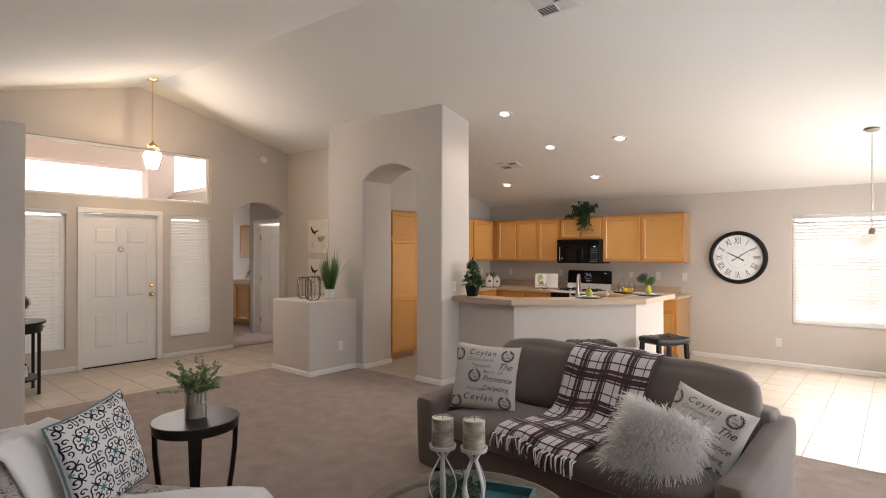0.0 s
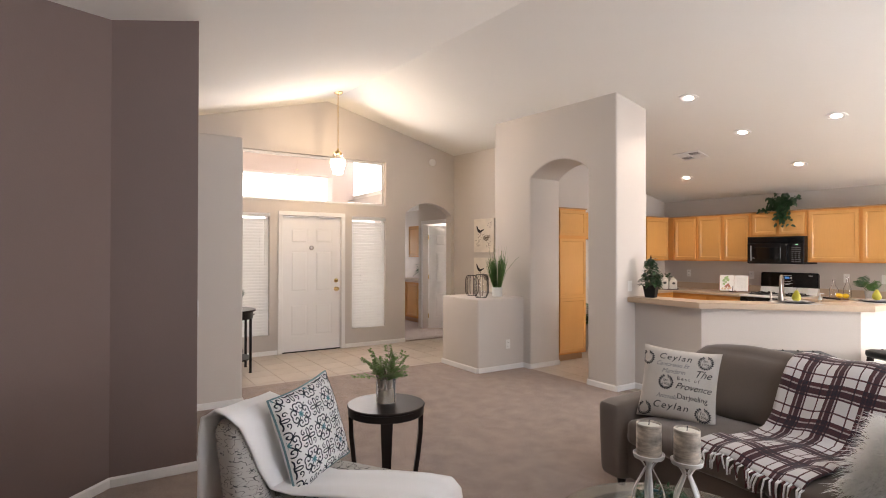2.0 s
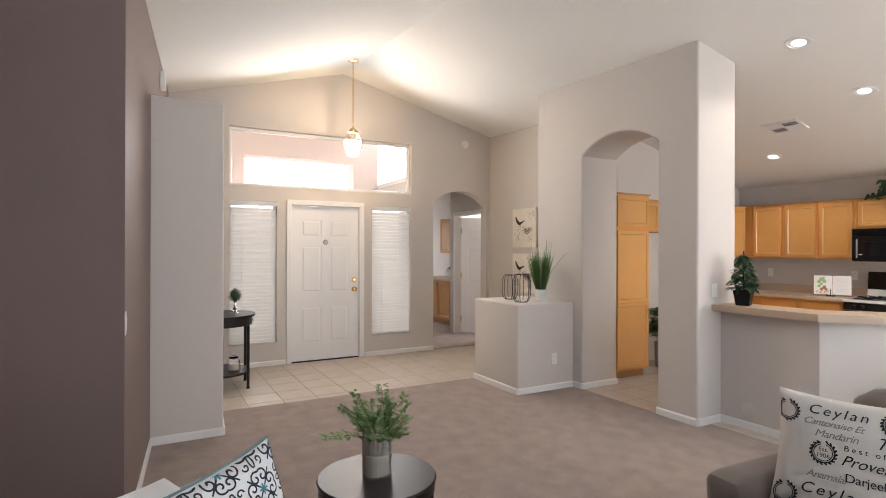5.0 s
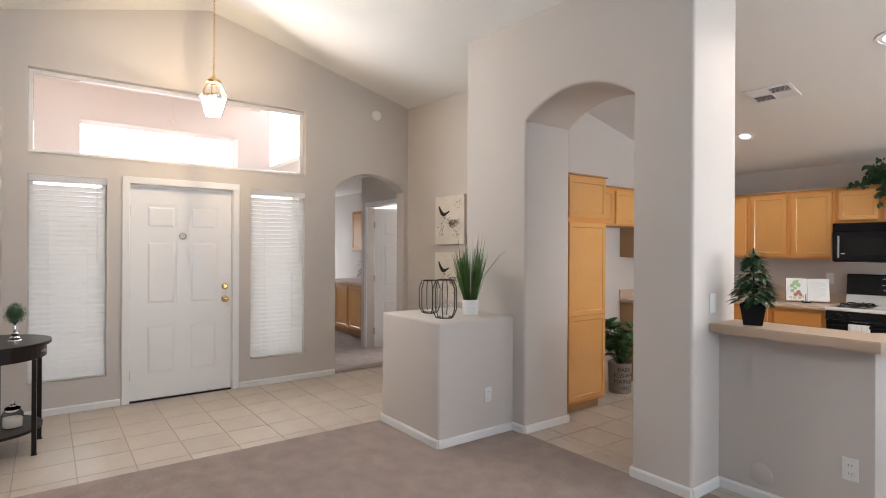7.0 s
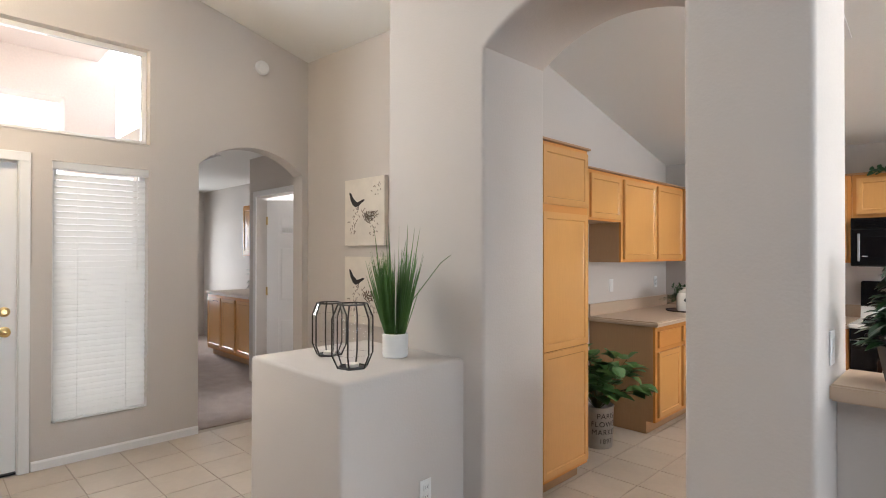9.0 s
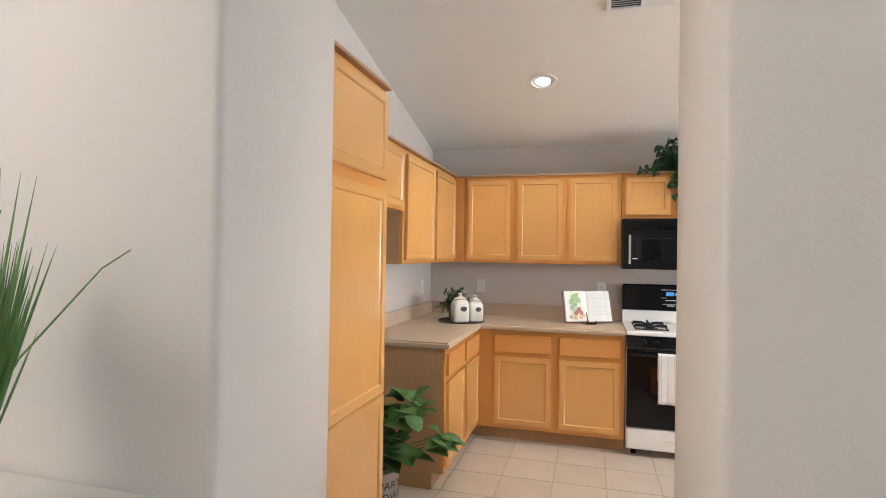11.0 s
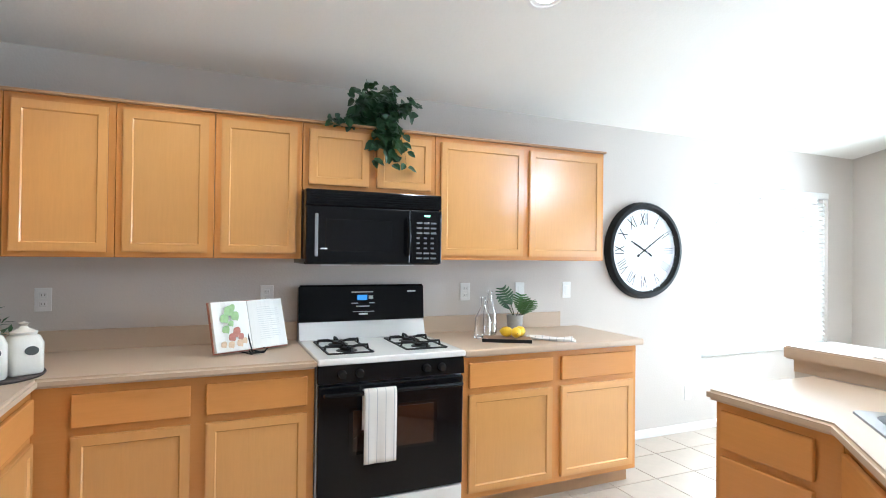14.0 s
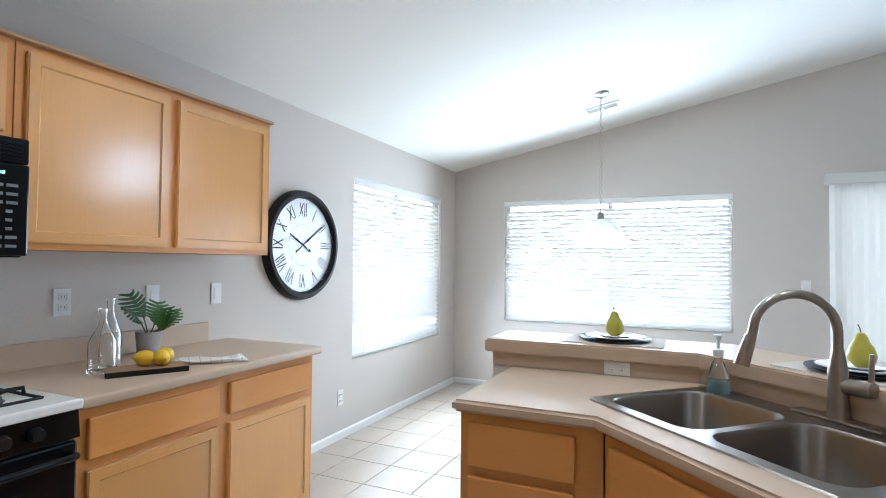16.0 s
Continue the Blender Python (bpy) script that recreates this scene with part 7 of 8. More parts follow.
def stool(m, label):
    s = thing("bar_stool", label, "stool", "bar stools", m)
    bm = bmesh.new()
    soft_box(bm, -0.22, 0.22, -0.155, 0.155, 0.545, 0.62, 0.03, 0.01, 10)
    for v in bm.verts:
        v.co.z += 0.14 * v.co.x * v.co.x * 4 * 0.5
    part("seat", bm, LEATHER, s, "tufted black leather saddle seat", smooth=True)
    for i in range(3):
        for j in range(2):
            bm = bmesh.new()
            bmesh.ops.create_uvsphere(bm, u_segments=10, v_segments=6, radius=0.011, matrix=Matrix.Translation(((i - 1) * 0.12, (j - 0.5) * 0.13, 0.63)))
            part("button", bm, LEATHER, s, smooth=True)
    for sx in (-1, 1):
        for sy in (-1, 1):
            bm = bmesh.new()
            loft(bm, [[(sx * x + a * w, sy * y + b * w, z) for a, b in ((-1, -1), (1, -1), (1, 1), (-1, 1))] for x, y, w, z in ((0.205, 0.145, 0.016, 0.0), (0.185, 0.12, 0.019, 0.56))])
            bmesh.ops.recalc_face_normals(bm, faces=bm.faces[:])
            part("leg", bm, ESPRESSO, s)
    for z, a, b in ((0.20, 0, 1), (0.26, 1, 0)):
        for q in (-1, 1):
            bm = bmesh.new()
            if b:
                box(bm, -0.19, 0.19, q * 0.135 - 0.009, q * 0.135 + 0.009, z, z + 0.03)
            else:
                box(bm, q * 0.195 - 0.009, q * 0.195 + 0.009, -0.13, 0.13, z, z + 0.03)
            part("stretcher", bm, ESPRESSO, s)


stool(pose(-1.27, 5.98, 0, 0, 0, 62), "black leather saddle stool at the bar corner")
stool(pose(-1.72, 5.16, 0, 0, 0, 45), "black leather saddle stool behind the sofa")

# ---- kitchen worktop things ----
book = thing("cookbook", "open cookbook with a salad photo on a stand", "book", "", pose(-3.955, 8.19, 0.903, -18, 0, 25) @ Matrix.Scale(0.90, 4))
PAPER = mat("white_paper", (0.80, 0.79, 0.76), 0.7)
for s in (-1, 1):
    bm = bmesh.new()
    pts = [(s * (0.002 + 0.21 * k / 8), -0.018 - 0.016 * math.sin(math.pi * min(1, k / 8 * 1.3) * 0.75)) for k in range(9)]
    poly(bm, pts + [(p[0], -0.004) for p in pts[::-1]], "z", 0.012, 0.285)
    part("page_block", bm, PAPER, book)
bm = bmesh.new()
box(bm, -0.222, 0.222, -0.0035, 0.0, 0.006, 0.291)
part("cover", bm, mat("red_brown_cover", (0.40, 0.16, 0.10), 0.6), book)
PF = lambda x, y: Vector((x, -0.0375 - 0.002 + 0.011 * (abs(x + 0.11) / 0.1) ** 2, y))
for nm, col, spots_ in (("salad_photo", (0.34, 0.50, 0.24), [(-0.12, 0.23, 0.035), (-0.15, 0.19, 0.03), (-0.09, 0.20, 0.03), (-0.15, 0.13, 0.025), (-0.10, 0.25, 0.02), (-0.12, 0.16, 0.02)]), ("berry_photo", (0.42, 0.17, 0.13), [(-0.09, 0.115, 0.028), (-0.12, 0.085, 0.026), (-0.07, 0.085, 0.022), (-0.10, 0.10, 0.02)]), ("bread_photo", (0.68, 0.50, 0.34), [(-0.17, 0.05, 0.02), (-0.13, 0.045, 0.022), (-0.08, 0.05, 0.024), (-0.05, 0.06, 0.02)])):
    bm = bmesh.new()
    for x, y, r in spots_:
        n = 11
        bm.faces.new([bm.verts.new(PF(x + r * (0.75 + 0.35 * ((k * 7) % 5) / 5) * math.cos(2 * math.pi * k / n), y + r * (0.75 + 0.35 * ((k * 3) % 4) / 4) * math.sin(2 * math.pi * k / n)) - Vector((0, 0.0004 * spots_.index((x, y, r)), 0))) for k in range(n)])
    part(nm, bm, mat(nm, col, 0.6, grain=0.3, scale=90), book)
bm = bmesh.new()
for k in range(16):
    ribbon(bm, [(0.045, 0.24 - k * 0.012), (0.045 + (0.13 if k % 5 else 0.08), 0.24 - k * 0.012)], 0.0013, lambda x, y: Vector((x, -0.0385 + 0.09 * abs(x - 0.11) ** 2, y)))
part("print_lines", bm, mat("grey_print", (0.62, 0.62, 0.62), 0.7), book)
bs_ = thing("book_stand", "small black metal book stand", "book stand", "", pose(-3.955, 8.15, 0.9005, 0, 0, 25))
bm = bmesh.new()
for x in (-0.03, 0.03):
    tube(bm, [(x, -0.05, 0.006), (x * 1.6, -0.055, 0.025), (x, -0.048, 0.03)], 0.004, 6)
    tube(bm, [(x, -0.05, 0.006), (x, 0.05, 0.004), (x, 0.12, 0.004)], 0.004, 6)
tube(bm, [(-0.04, -0.048, 0.010), (0.04, -0.048, 0.010)], 0.006, 6)
tube(bm, [(0, 0.0, 0.006), (0, 0.11, 0.2)], 0.004, 6)
part("wire_frame", bm, BLACKMATTE, bs_, smooth=True)

tr_ = thing("round_tray", "dark round tray under the canisters", "tray", "", pose(-4.94, 7.95, 0.9005) @ Matrix.Diagonal((0.87, 0.87, 1, 1)))
bm = bmesh.new()
lathe(bm, [(0.0, 0.0), (0.205, 0.0), (0.212, 0.008), (0.21, 0.012), (0.203, 0.006), (0.0, 0.005)], 48)
part("disc", bm, mat("dark_wicker", (0.06, 0.045, 0.04), 0.6, grain=0.3, scale=120, bump=0.5), tr_, smooth=True)
CREAM = mat("cream_ceramic", (0.74, 0.71, 0.64), 0.25, coat=0.3, bump=0.5, bump_scale=22, dist=0.004)
CHALK = mat("chalk_label", (0.08, 0.085, 0.08), 0.7, grain=0.2)


def canister(x, y, s, rz):
    c = thing("canister", "cream quilted ceramic canister with dark oval label", "canister", "canisters", pose(x, y, 0.9075, 0, 0, rz))
    bm = bmesh.new()
    loft(bm, [[(a, b, z * s) for a, b in rrect(w * s, w * s, r * s, 4)] for w, r, z in ((0.118, 0.02, 0.0), (0.13, 0.024, 0.01), (0.13, 0.024, 0.135), (0.11, 0.03, 0.165), (0.085, 0.04, 0.175))])
    bmesh.ops.recalc_face_normals(bm, faces=bm.faces[:])
    part("body", bm, CREAM, c, smooth=True)
    bm = bmesh.new()
    lathe(bm, [(0.0, 0.174 * s), (0.05 * s, 0.174 * s), (0.052 * s, 0.185 * s), (0.02 * s, 0.2 * s), (0.012 * s, 0.21 * s), (0.022 * s, 0.222 * s), (0.0, 0.23 * s)], 24)
    part("lid", bm, CREAM, c, smooth=True)
    bm = bmesh.new()
    poly(bm, [(0.026 * s * math.cos(2 * math.pi * k / 20) + 0.012 * s, 0.105 * s + 0.020 * s * math.sin(2 * math.pi * k / 20)) for k in range(20)], "y", -0.069 * s, -0.064 * s)
    part("label", bm, CHALK, c)


canister(-4.935, 7.885, 0.98, 30)
canister(-4.835, 7.975, 0.90, 30)
hp_ = thing("herb_plant", "green spiky herb in a brown wooden pot", "plant", "", pose(-5.015, 8.03, 0.9075) @ Matrix.Scale(0.92, 4))
bm = bmesh.new()
lathe(bm, [(0.0, 0.0), (0.05, 0.0), (0.058, 0.12), (0.052, 0.12), (0.05, 0.10), (0.0, 0.10)], 20)
part("pot", bm, mat("brown_pot", (0.30, 0.19, 0.12), 0.8, grain=0.2), hp_, smooth=True)
bm = bmesh.new()
for i in range(34):
    a, e_ = rng.uniform(0, 6.28), rng.uniform(0.0, 1.35)
    d = Vector((math.cos(a) * math.cos(e_), math.sin(a) * math.cos(e_), math.sin(e_)))
    ln = rng.uniform(0.12, 0.22)
    for k in range(9):
        p = Vector((0, 0, 0.11)) + d * ln * (0.25 + 0.75 * k / 8) - Vector((0, 0, 0.05 * (k / 8) ** 2))
        q = k * 2.4
        u = d.orthogonal().normalized()
        w = d.cross(u)
        leaf(bm, p, d * 0.8 + u * math.cos(q) * 0.8 + w * math.sin(q) * 0.8, (0, 0, 1), 0.055, 0.019, 2, 0.2)
tagged(part("leaves", bm, mat("grey_green_leaf", (0.045, 0.10, 0.04), 0.55, grain=0.3, scale=40, stain=0.3, stain_scale=12), hp_), kind="stuff")

for x, y, h, r in ((-2.64, 8.20, 0.24, 0.05), (-2.53, 8.32, 0.27, 0.042)):
    gb = thing("glass_bottle", "empty clear glass bottle on the worktop", "bottle", "glass bottles", pose(x, y, 0.9005))
    bm = bmesh.new()
    lathe(bm, [(0.0, 0.0), (r, 0.0), (r + 0.002, 0.01), (r, h * 0.5), (r * 0.45, h * 0.72), (0.014, h * 0.82), (0.014, h), (0.017, h), (0.017, h + 0.006), (0.011, h + 0.006), (0.011, h * 0.82), (r * 0.4, h * 0.71), (r - 0.004, h * 0.5), (r - 0.003, 0.012), (0.0, 0.006)], 28)
    part("bottle", bm, GLASS, gb, smooth=True)
mo = thing("monstera_plant", "cut monstera leaves in a small grey pot", "plant", "", pose(-2.31, 8.38, 0.9005))
bm = bmesh.new()
lathe(bm, [(0.0, 0.0), (0.045, 0.0), (0.055, 0.11), (0.05, 0.11), (0.045, 0.09), (0.0, 0.09)], 24)
part("pot", bm, mat("grey_concrete", (0.33, 0.31, 0.29), 0.85, grain=0.15, scale=40), mo, smooth=True)


def monstera(m, s):
    """A heart-shaped leaf with deep cuts, drawn as lobes along a midrib."""
    bm = bmesh.new()
    for sgn in (-1, 1):
        for k in range(7):
            t = k / 6
            y0, y1 = -0.25 + 1.05 * t, -0.25 + 1.05 * t + 0.11
            L_ = (0.62 * math.sin(math.pi * (0.18 + 0.72 * (1 - t))) + 0.1)
            a = [(0.0, y0, 0.0), (sgn * L_ * 0.55, y0 + 0.10, -0.02), (sgn * L_, y0 + 0.26, -0.10), (sgn * L_ * 0.93, y0 + 0.33, -0.10), (sgn * L_ * 0.5, y1 + 0.12, -0.02), (0.0, y1 + 0.055, 0.0)]
            bm.faces.new([bm.verts.new((m @ (Vector(q) * s))) for q in a])
    tube(bm, [m @ (Vector((0, -0.25, 0)) * s), m @ (Vector((0, 0.95, -0.05)) * s)], 0.0025, 5)
    return bm


for px, py, pz, rx, ry, rz, s in ((-0.05, -0.02, 0.20, 62, -14, 12, 0.105), (-0.07, -0.03, 0.17, 48, -20, 60, 0.095), (0.05, -0.05, 0.13, 58, 12, -150, 0.09), (0.07, -0.01, 0.13, 55, 10, -70, 0.09), (0.02, -0.06, 0.14, 66, 0, 165, 0.09), (0.04, 0.0, 0.16, 68, 10, -20, 0.09)):
    o = part("leaf", monstera(pose(px, py, pz, rx, ry, rz), s), DEEPLEAF if s > 0.092 else LEAF, mo)
    bm = bmesh.new()
    tube(bm, [(0, 0, 0.08), (px * 0.4, py * 0.4, pz * 0.7), (px, py, pz)], 0.003, 5)
    part("stem", bm, STEM, mo)
cb = thing("cutting_board", "dark-edged wooden cutting board on the worktop", "cutting board", "", pose(-2.545, 8.06, 0.9005, 0, 0, -30))
bm = bmesh.new()
box(bm, -0.15, 0.13, -0.07, 0.08, 0.006, 0.018, 0.003)
part("board", bm, mat("walnut_board", (0.30, 0.17, 0.09), 0.5, grain=0.2, scale=15, stretch=(1, 8, 8)), cb)
bm = bmesh.new()
box(bm, -0.152, 0.132, -0.079, -0.07, 0.0, 0.020, 0.002)
part("front_edge", bm, BLACKMATTE, cb)
for x in (-0.13, 0.11):
    bm = bmesh.new()
    box(bm, x - 0.01, x + 0.01, -0.05, 0.06, 0.0, 0.006)
    part("foot", bm, BLACKMATTE, cb)
LEMON = mat("lemon_peel", (0.80, 0.52, 0.02), 0.38, bump=0.3, bump_scale=130, stain=0.08, stain_scale=20)
for x, y, rz in ((-2.545, 8.085, 30), (-2.462, 8.075, 100), (-2.51, 8.035, 160)):
    lm = thing("lemon", "ripe yellow lemon on the cutting board", "fruit", "lemons", pose(x, y, 0.9195 + 0.031, 0, 0, rz))
    bm = bmesh.new()
    lathe(bm, [(0.0, -0.047), (0.006, -0.044), (0.013, -0.037), (0.026, -0.022), (0.031, 0.0), (0.026, 0.022), (0.012, 0.037), (0.005, 0.042), (0.0, 0.043)], 20, Matrix.Rotation(radians(90), 4, "X"))
    part("fruit", bm, LEMON, lm, smooth=True)
    bm = bmesh.new()
    cyl(bm, 0.003, 0.002, 0.0, 0.003, 0, 0, 8, Matrix.Translation((0, 0.047, 0)) @ Matrix.Rotation(radians(90), 4, "X"))
    part("stem_end", bm, STEM, lm)
nk = thing("napkin", "folded white striped napkin on the worktop", "napkin", "", pose(-2.28, 7.99, 0.9005, 0, 0, -38))
for k in range(3):
    bm = bmesh.new()
    vs = []
    for i in range(13):
        for j in range(5):
            u, v = i / 12, j / 4
            vs.append(bm.verts.new((-0.14 + 0.27 * u - 0.01 * k, -0.045 + 0.09 * v + 0.012 * math.sin(u * 5 + k), 0.003 + 0.005 * k + 0.004 * (1 + math.sin(u * 9 + v * 3 + k)) * (0.4 + v * 0.6) + 0.012 * max(0, 0.35 - u))))
    for i in range(12):
        for j in range(4):
            bm.faces.new((vs[i * 5 + j], vs[(i + 1) * 5 + j], vs[(i + 1) * 5 + j + 1], vs[i * 5 + j + 1]))
    o = part("fold", bm, TOWEL, nk, smooth=True)
    o.modifiers.new("thick", "SOLIDIFY").thickness = 0.003

# trailing ivy over the microwave
iv = thing("ivy_plant", "trailing dark green ivy on top of the cabinets", "plant", "", pose(-3.28, 8.28, UZ1 + 0.0145) @ Matrix.Scale(0.80, 4))
bm = bmesh.new()
lathe(bm, [(0.0, 0.0), (0.07, 0.0), (0.09, 0.10), (0.08, 0.10), (0.0, 0.09)], 20)
part("pot", bm, BLACKMATTE, iv, smooth=True)
bl, bst = bmesh.new(), bmesh.new()
for i in range(30):
    a = rng.uniform(0, 6.28)
    if i < 9:
        tip = Vector((rng.uniform(-0.12, 0.16), -0.14, rng.uniform(-0.26, -0.08)))
        mid = Vector((tip.x * 0.8, -0.13, 0.08))
    elif i < 22:
        tip = Vector((0.24 * math.cos(a), 0.10 * math.sin(a) - 0.06, rng.uniform(0.02, 0.24)))
        mid = Vector((tip.x * 0.5, tip.y * 0.5, 0.17))
    elif i < 25:
        tip = Vector((-0.33, -0.08, 0.02)) + Vector((rng.uniform(-0.05, 0.05), 0, 0))
        mid = Vector((-0.16, -0.06, 0.06))
    else:
        tip = Vector((rng.uniform(-0.2, 0.15), -0.05, rng.uniform(0.22, 0.34)))
        mid = Vector((tip.x * 0.6, -0.03, 0.18))
    b0 = Vector((0, 0, 0.09))
    curve = [b0 * (1 - t) ** 2 + mid * 2 * t * (1 - t) + tip * t * t for t in [k / 8 for k in range(9)]]
    tube(bst, curve, 0.0022, 4, 0.001)
    for k in range(2, 9):
        for q in range(2):
            d = Vector((rng.uniform(-1, 1), rng.uniform(-1.1, 0.3), rng.uniform(-0.9, 0.4)))
            leaf(bl, curve[k] + Vector((rng.uniform(-0.02, 0.02), rng.uniform(-0.02, 0.01), rng.uniform(-0.02, 0.02))), d, (0, -1, 0.5), rng.uniform(0.05, 0.085), rng.uniform(0.045, 0.065), 3, 0.3)
part("stem_cluster", bst, STEM, iv)
tagged(part("leaves", bl, DEEPLEAF, iv), kind="stuff")

# plant in a metal bucket on the floor
bp_ = thing("bucket_plant", "leafy pothos in a printed galvanised flower bucket", "plant", "", pose(-5.02, 6.42, -0.001, 0, 0, 62))
GALV = mat("galvanised_metal", (0.42, 0.40, 0.38), 0.45, metal=0.8, grain=0.15, scale=30, stain=0.2, stain_scale=6)
bm = bmesh.new()
lathe(bm, [(0.0, 0.002), (0.105, 0.002), (0.108, 0.01), (0.118, 0.30), (0.123, 0.305), (0.118, 0.31), (0.112, 0.30), (0.108, 0.27), (0.0, 0.27)], 36)
bk = part("bucket", bm, GALV, bp_, smooth=True)
CYL = lambda x, y: Vector((0.1165 * math.sin(x / 0.1165), -(0.1105 + (y / 0.30) * 0.010) * math.cos(x / 0.1165), y))
for body, zt, sz in (("PARIS", 0.245, 0.055), ("FLOWER", 0.185, 0.055), ("MARKET", 0.125, 0.055), ("1897", 0.06, 0.05)):
    part("lettering", text_bm(body, sz, CYL, 0.0, zt, 0, 1.1), INK, bk)
bl, bst = bmesh.new(), bmesh.new()
for i in range(72):
    a, e_ = rng.uniform(0, 6.28), rng.uniform(0.45, 1.40)
    d = Vector((math.cos(a) * math.cos(e_), math.sin(a) * math.cos(e_), math.sin(e_)))
    ln = rng.uniform(0.18, 0.46)
    tip = Vector((0, 0, 0.30)) + d * ln
    tube(bst, [(0, 0, 0.26), Vector((0, 0, 0.30)) + d * ln * 0.5 + Vector((0, 0, 0.03)), tip], 0.003, 4, 0.002)
    for q in range(3):
        leaf(bl, tip + Vector((rng.uniform(-0.03, 0.03), rng.uniform(-0.03, 0.03), 0)), d * 0.6 + Vector((rng.uniform(-0.8, 0.8), rng.uniform(-0.8, 0.8), -0.15)), (0, 0, 1), rng.uniform(0.10, 0.15), rng.uniform(0.09, 0.125), 4, 0.25)
part("stem_cluster", bst, STEM, bp_)
tagged(part("leaves", bl, LEAF, bp_), kind="stuff")

# wall clock
ck = thing("wall_clock", "large black-rimmed wall clock with Roman numerals", "clock", "", pose(-1.09, YN, 1.45, 90, 0, 0))
bm = bmesh.new()
lathe(bm, [(0.315, 0.012), (0.318, 0.045), (0.332, 0.058), (0.355, 0.055), (0.368, 0.035), (0.372, 0.0), (0.31, 0.0)], 64, cap=False)
part("rim", bm, BLACKMATTE, ck, smooth=True)
bm = bmesh.new()
lathe(bm, [(0.0, 0.014), (0.318, 0.014)], 64, cap=False)
face = part("dial", bm, mat("clock_dial", (0.80, 0.80, 0.78), 0.5, stain=0.03), ck)
NUM = ("XII", "I", "II", "III", "IIII", "V", "VI", "VII", "VIII", "IX", "X", "XI")
for k, s_ in enumerate(NUM):
    t_ = radians(-30 * k)
    def numeral_map(x, y, t_=t_):
        yy, xx = y * 1.55 + 0.235, x * 0.8
        return Vector((xx * math.cos(t_) - yy * math.sin(t_), xx * math.sin(t_) + yy * math.cos(t_), 0.0162))
    part("numeral", text_bm(s_, 0.088, numeral_map, 0, 0), INK, ck)
bm = bmesh.new()
for k in range(60):
    a = 2 * math.pi * k / 60
    ribbon(bm, [(0.302 * math.cos(a), 0.302 * math.sin(a)), (0.31 * math.cos(a), 0.31 * math.sin(a))], 0.0015, lambda x, y: Vector((x, y, 0.0162)))
part("minute_marks", bm, INK, ck)
bm = bmesh.new()
ribbon(bm, [(0.14 * math.cos(2 * math.pi * k / 48), 0.14 * math.sin(2 * math.pi * k / 48)) for k in range(49)], 0.001, lambda x, y: Vector((x, y, 0.0162)))
part("dial_ring", bm, INKGREY, ck)
for ang, ln, wd in ((-56, 0.24, 0.005), (62, 0.15, 0.007)):
    a = radians(90 + ang)
    bm = bmesh.new()
    ribbon(bm, [(-0.07 * math.cos(a), -0.07 * math.sin(a)), (0, 0), (ln * 0.8 * math.cos(a), ln * 0.8 * math.sin(a))], wd, lambda x, y: Vector((x, y, 0.022)))
    ribbon(bm, [(ln * 0.75 * math.cos(a), ln * 0.75 * math.sin(a)), (ln * math.cos(a), ln * math.sin(a))], wd * 0.5, lambda x, y: Vector((x, y, 0.022)))
    for q, r_ in ((-0.075, 0.013), (0.062, 0.011)):
        lathe(bm, [(0.0, 0.0222), (r_, 0.0222)], 16, Matrix.Translation((q * math.cos(a), q * math.sin(a), 0)), cap=False)
    part("clock_hand", bm, INK, ck)
bm = bmesh.new()
lathe(bm, [(0.0, 0.040), (0.316, 0.040)], 64, cap=False)
cg = part("glass", bm, mat("thin_clock_glass", (1, 1, 1), 0.02, transmission=1.0, ior=1.12), ck)
cg.visible_shadow = False

# nook pendant
pd = thing("pendant_lamp", "white glass dome pendant lamp on a chain", "pendant lamp", "", pose(0.45, 6.76, -0.04))
pz = ceil_z(6.76, 0.45) + 0.04
bm = bmesh.new()
lathe(bm, [(0.0, pz - 0.03), (0.04, pz - 0.028), (0.065, pz - 0.008), (0.066, pz + 0.002)], 28)
part("canopy", bm, NICKEL, pd, smooth=True)
bm = bmesh.new()
tube(bm, [(0, 0, 1.80), (0, 0, pz - 0.02)], 0.0035, 6)
part("cord", bm, PLASTIC, pd)
z, i = 1.80, 0
while z < pz - 0.04:
    bm = bmesh.new()
    tube(bm, [(0.008 * math.cos(a), 0, 0.017 * math.sin(a)) for a in [2 * math.pi * k / 10 for k in range(11)]], 0.0022, 4)
    o = part("chain_link", bm, NICKEL, pd, loc=(0, 0, z + 0.017))
    o.rotation_euler = (0, 0, radians(90 * (i % 2)))
    z, i = z + 0.029, i + 1
bm = bmesh.new()
lathe(bm, [(0.0, 1.80), (0.022, 1.80), (0.03, 1.77), (0.035, 1.74), (0.0, 1.74)], 24)
part("cap", bm, NICKEL, pd, smooth=True)
bm = bmesh.new()
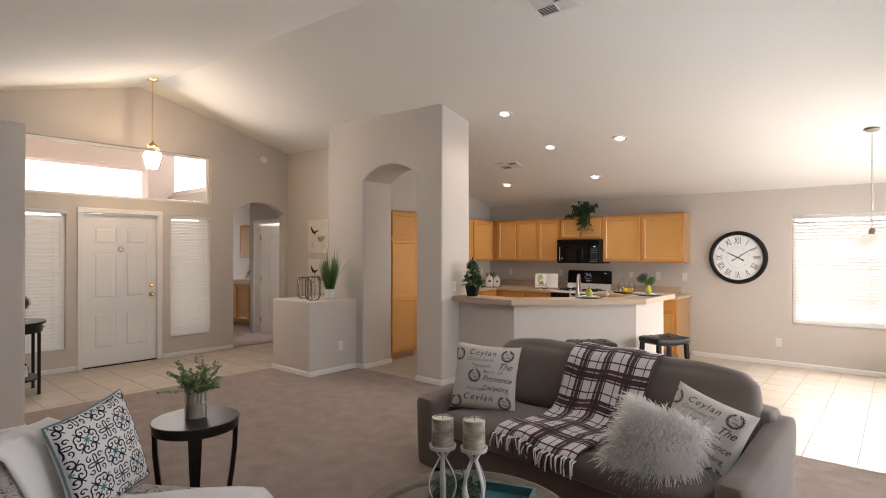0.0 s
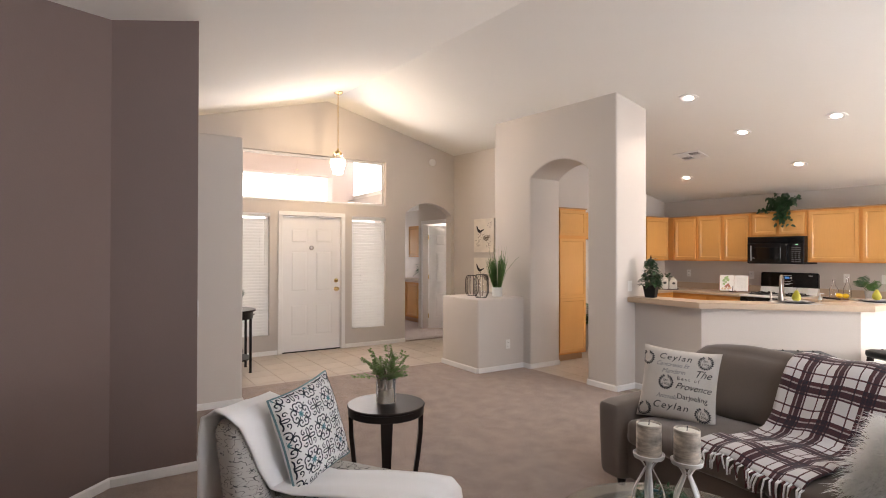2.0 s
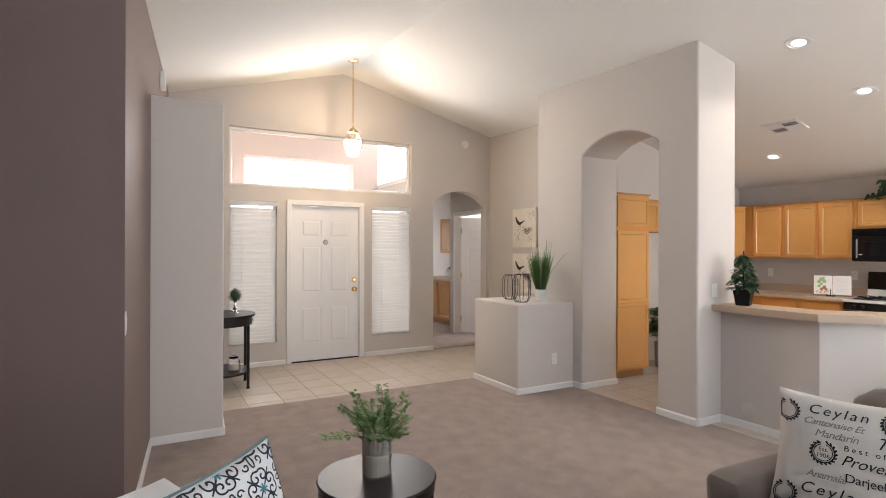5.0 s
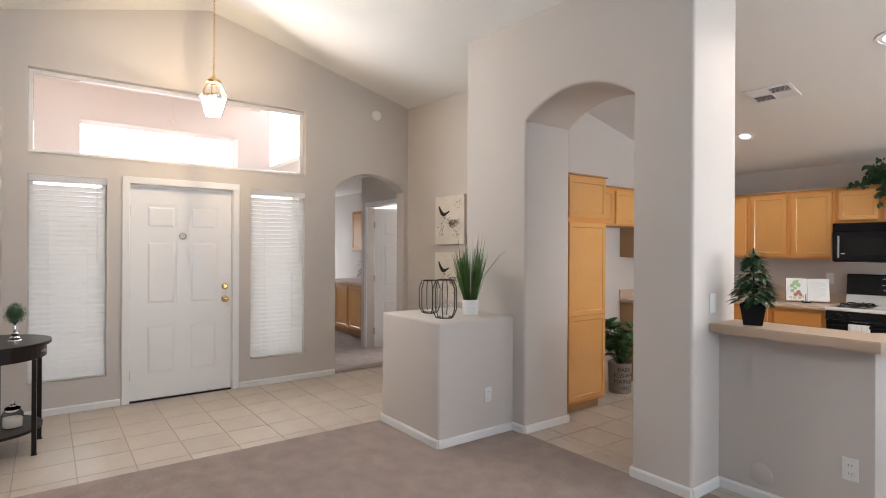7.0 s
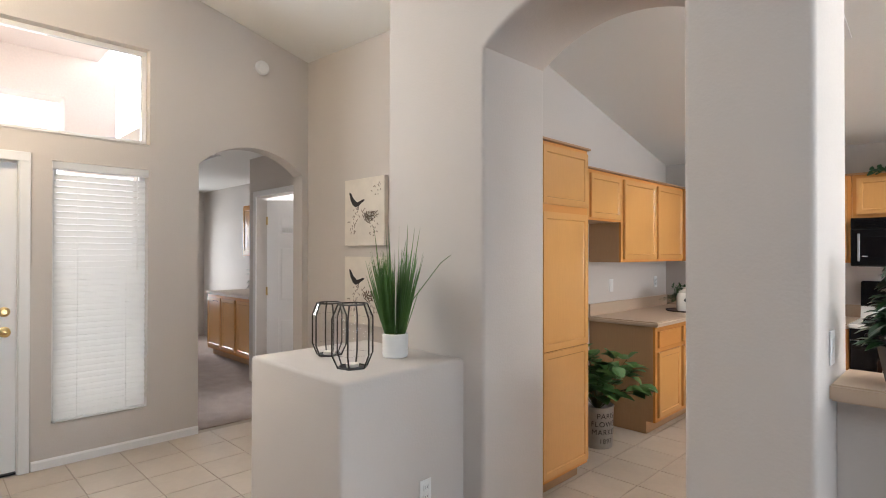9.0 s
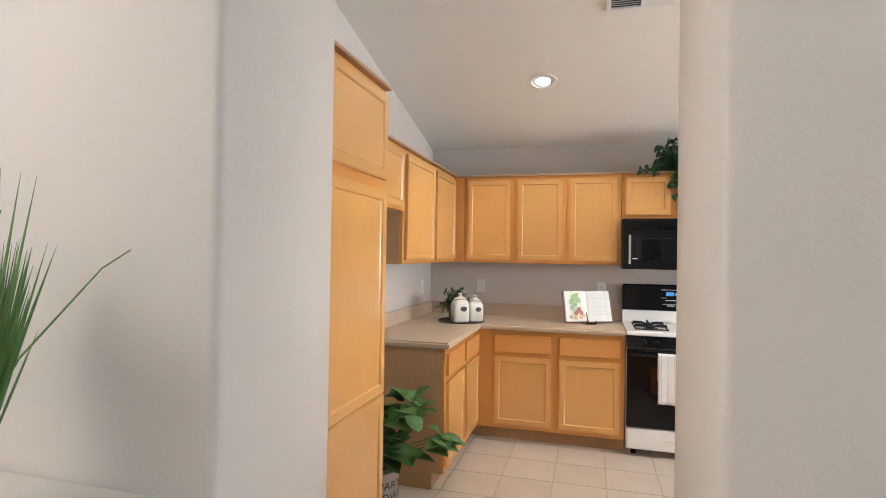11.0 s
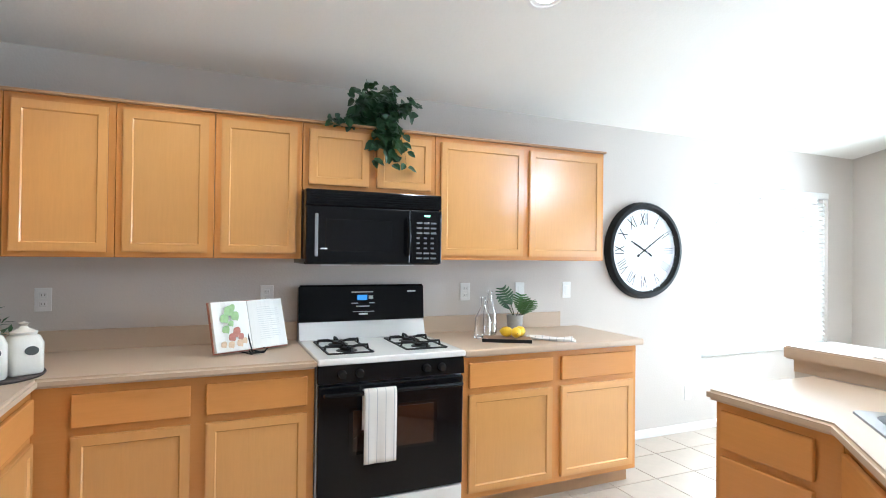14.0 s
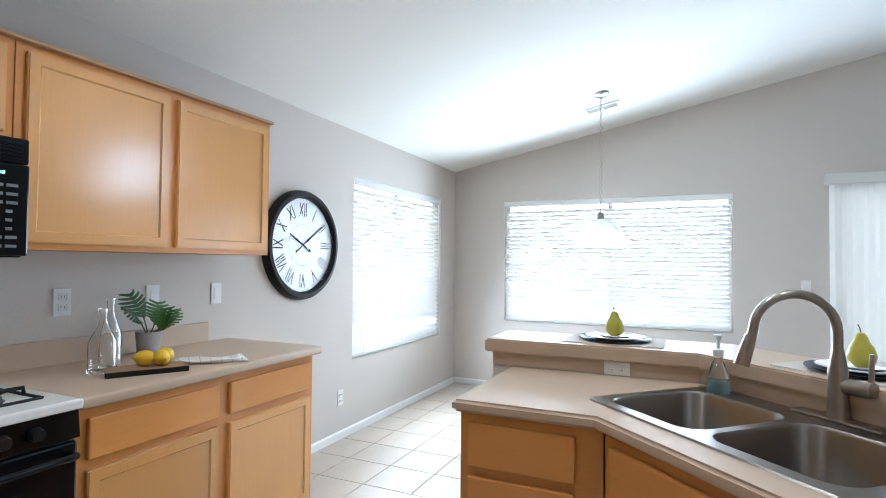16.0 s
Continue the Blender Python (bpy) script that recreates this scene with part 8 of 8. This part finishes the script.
lathe(bm, [(0.03, 1.745), (0.07, 1.735), (0.14, 1.68), (0.19, 1.60), (0.215, 1.525), (0.210, 1.523), (0.185, 1.60), (0.135, 1.675), (0.068, 1.73), (0.03, 1.74)], 40, cap=False)
OPAL = translucent(mat("opal_glass", (0.90, 0.90, 0.88), 0.15), (0.95, 0.95, 0.93), 0.6)
part("shade", bm, OPAL, pd, smooth=True)

# ---- floor tiles, one by one ----
TP, TJ = 0.327, 0.0045
me_t = None


def tile_area(x0, x1, y0, y1, ox, oy, stop=None):
    """Square tiles on a grid from (ox, oy), trimmed at the borders."""
    global me_t
    i0, i1 = math.floor((x0 - ox) / TP), math.ceil((x1 - ox) / TP)
    j0, j1 = math.floor((y0 - oy) / TP), math.ceil((y1 - oy) / TP)
    for i in range(i0, i1):
        for j in range(j0, j1):
            a, b = max(x0, ox + i * TP + TJ / 2), min(x1, ox + (i + 1) * TP - TJ / 2)
            c, d = max(y0, oy + j * TP + TJ / 2), min(y1, oy + (j + 1) * TP - TJ / 2)
            if b - a < 0.02 or d - c < 0.02 or (stop and stop(a, b, c, d)):
                continue
            full = abs(b - a - TP + TJ) < 1e-4 and abs(d - c - TP + TJ) < 1e-4
            if full and me_t:
                o = new("tile", me_t)
            else:
                bm = bmesh.new()
                box(bm, -(b - a) / 2, (b - a) / 2, -(d - c) / 2, (d - c) / 2, -0.008, 0.0)
                for v in bm.verts:
                    if v.co.z > -0.004:
                        v.co.x *= 1 - 0.003 / (b - a)
                        v.co.y *= 1 - 0.003 / (d - c)
                o = new("tile", mesh_of("tile", bm, TILE))
                if full:
                    me_t = o.data
            o.parent, o.location = tile_bed, ((a + b) / 2, (c + d) / 2, random.uniform(-0.0022, -0.0014))


tile_area(XW, -5.655, BY, 5.355, -7.40, 1.852, lambda a, b, c, d: a > -5.66 and c > 3.9)
tile_area(KX, XE - 0.002, 4.885, YN - 0.002, -4.486, 4.64, lambda a, b, c, d: (d < 5.23 and a < -5.3) or (c > 7.98 and b < -1.75) or (b < -4.85 and c > 6.94))
tile_area(AX0 + 0.01, AX1 - 0.01, 4.735, 4.885, -4.486, 4.64)
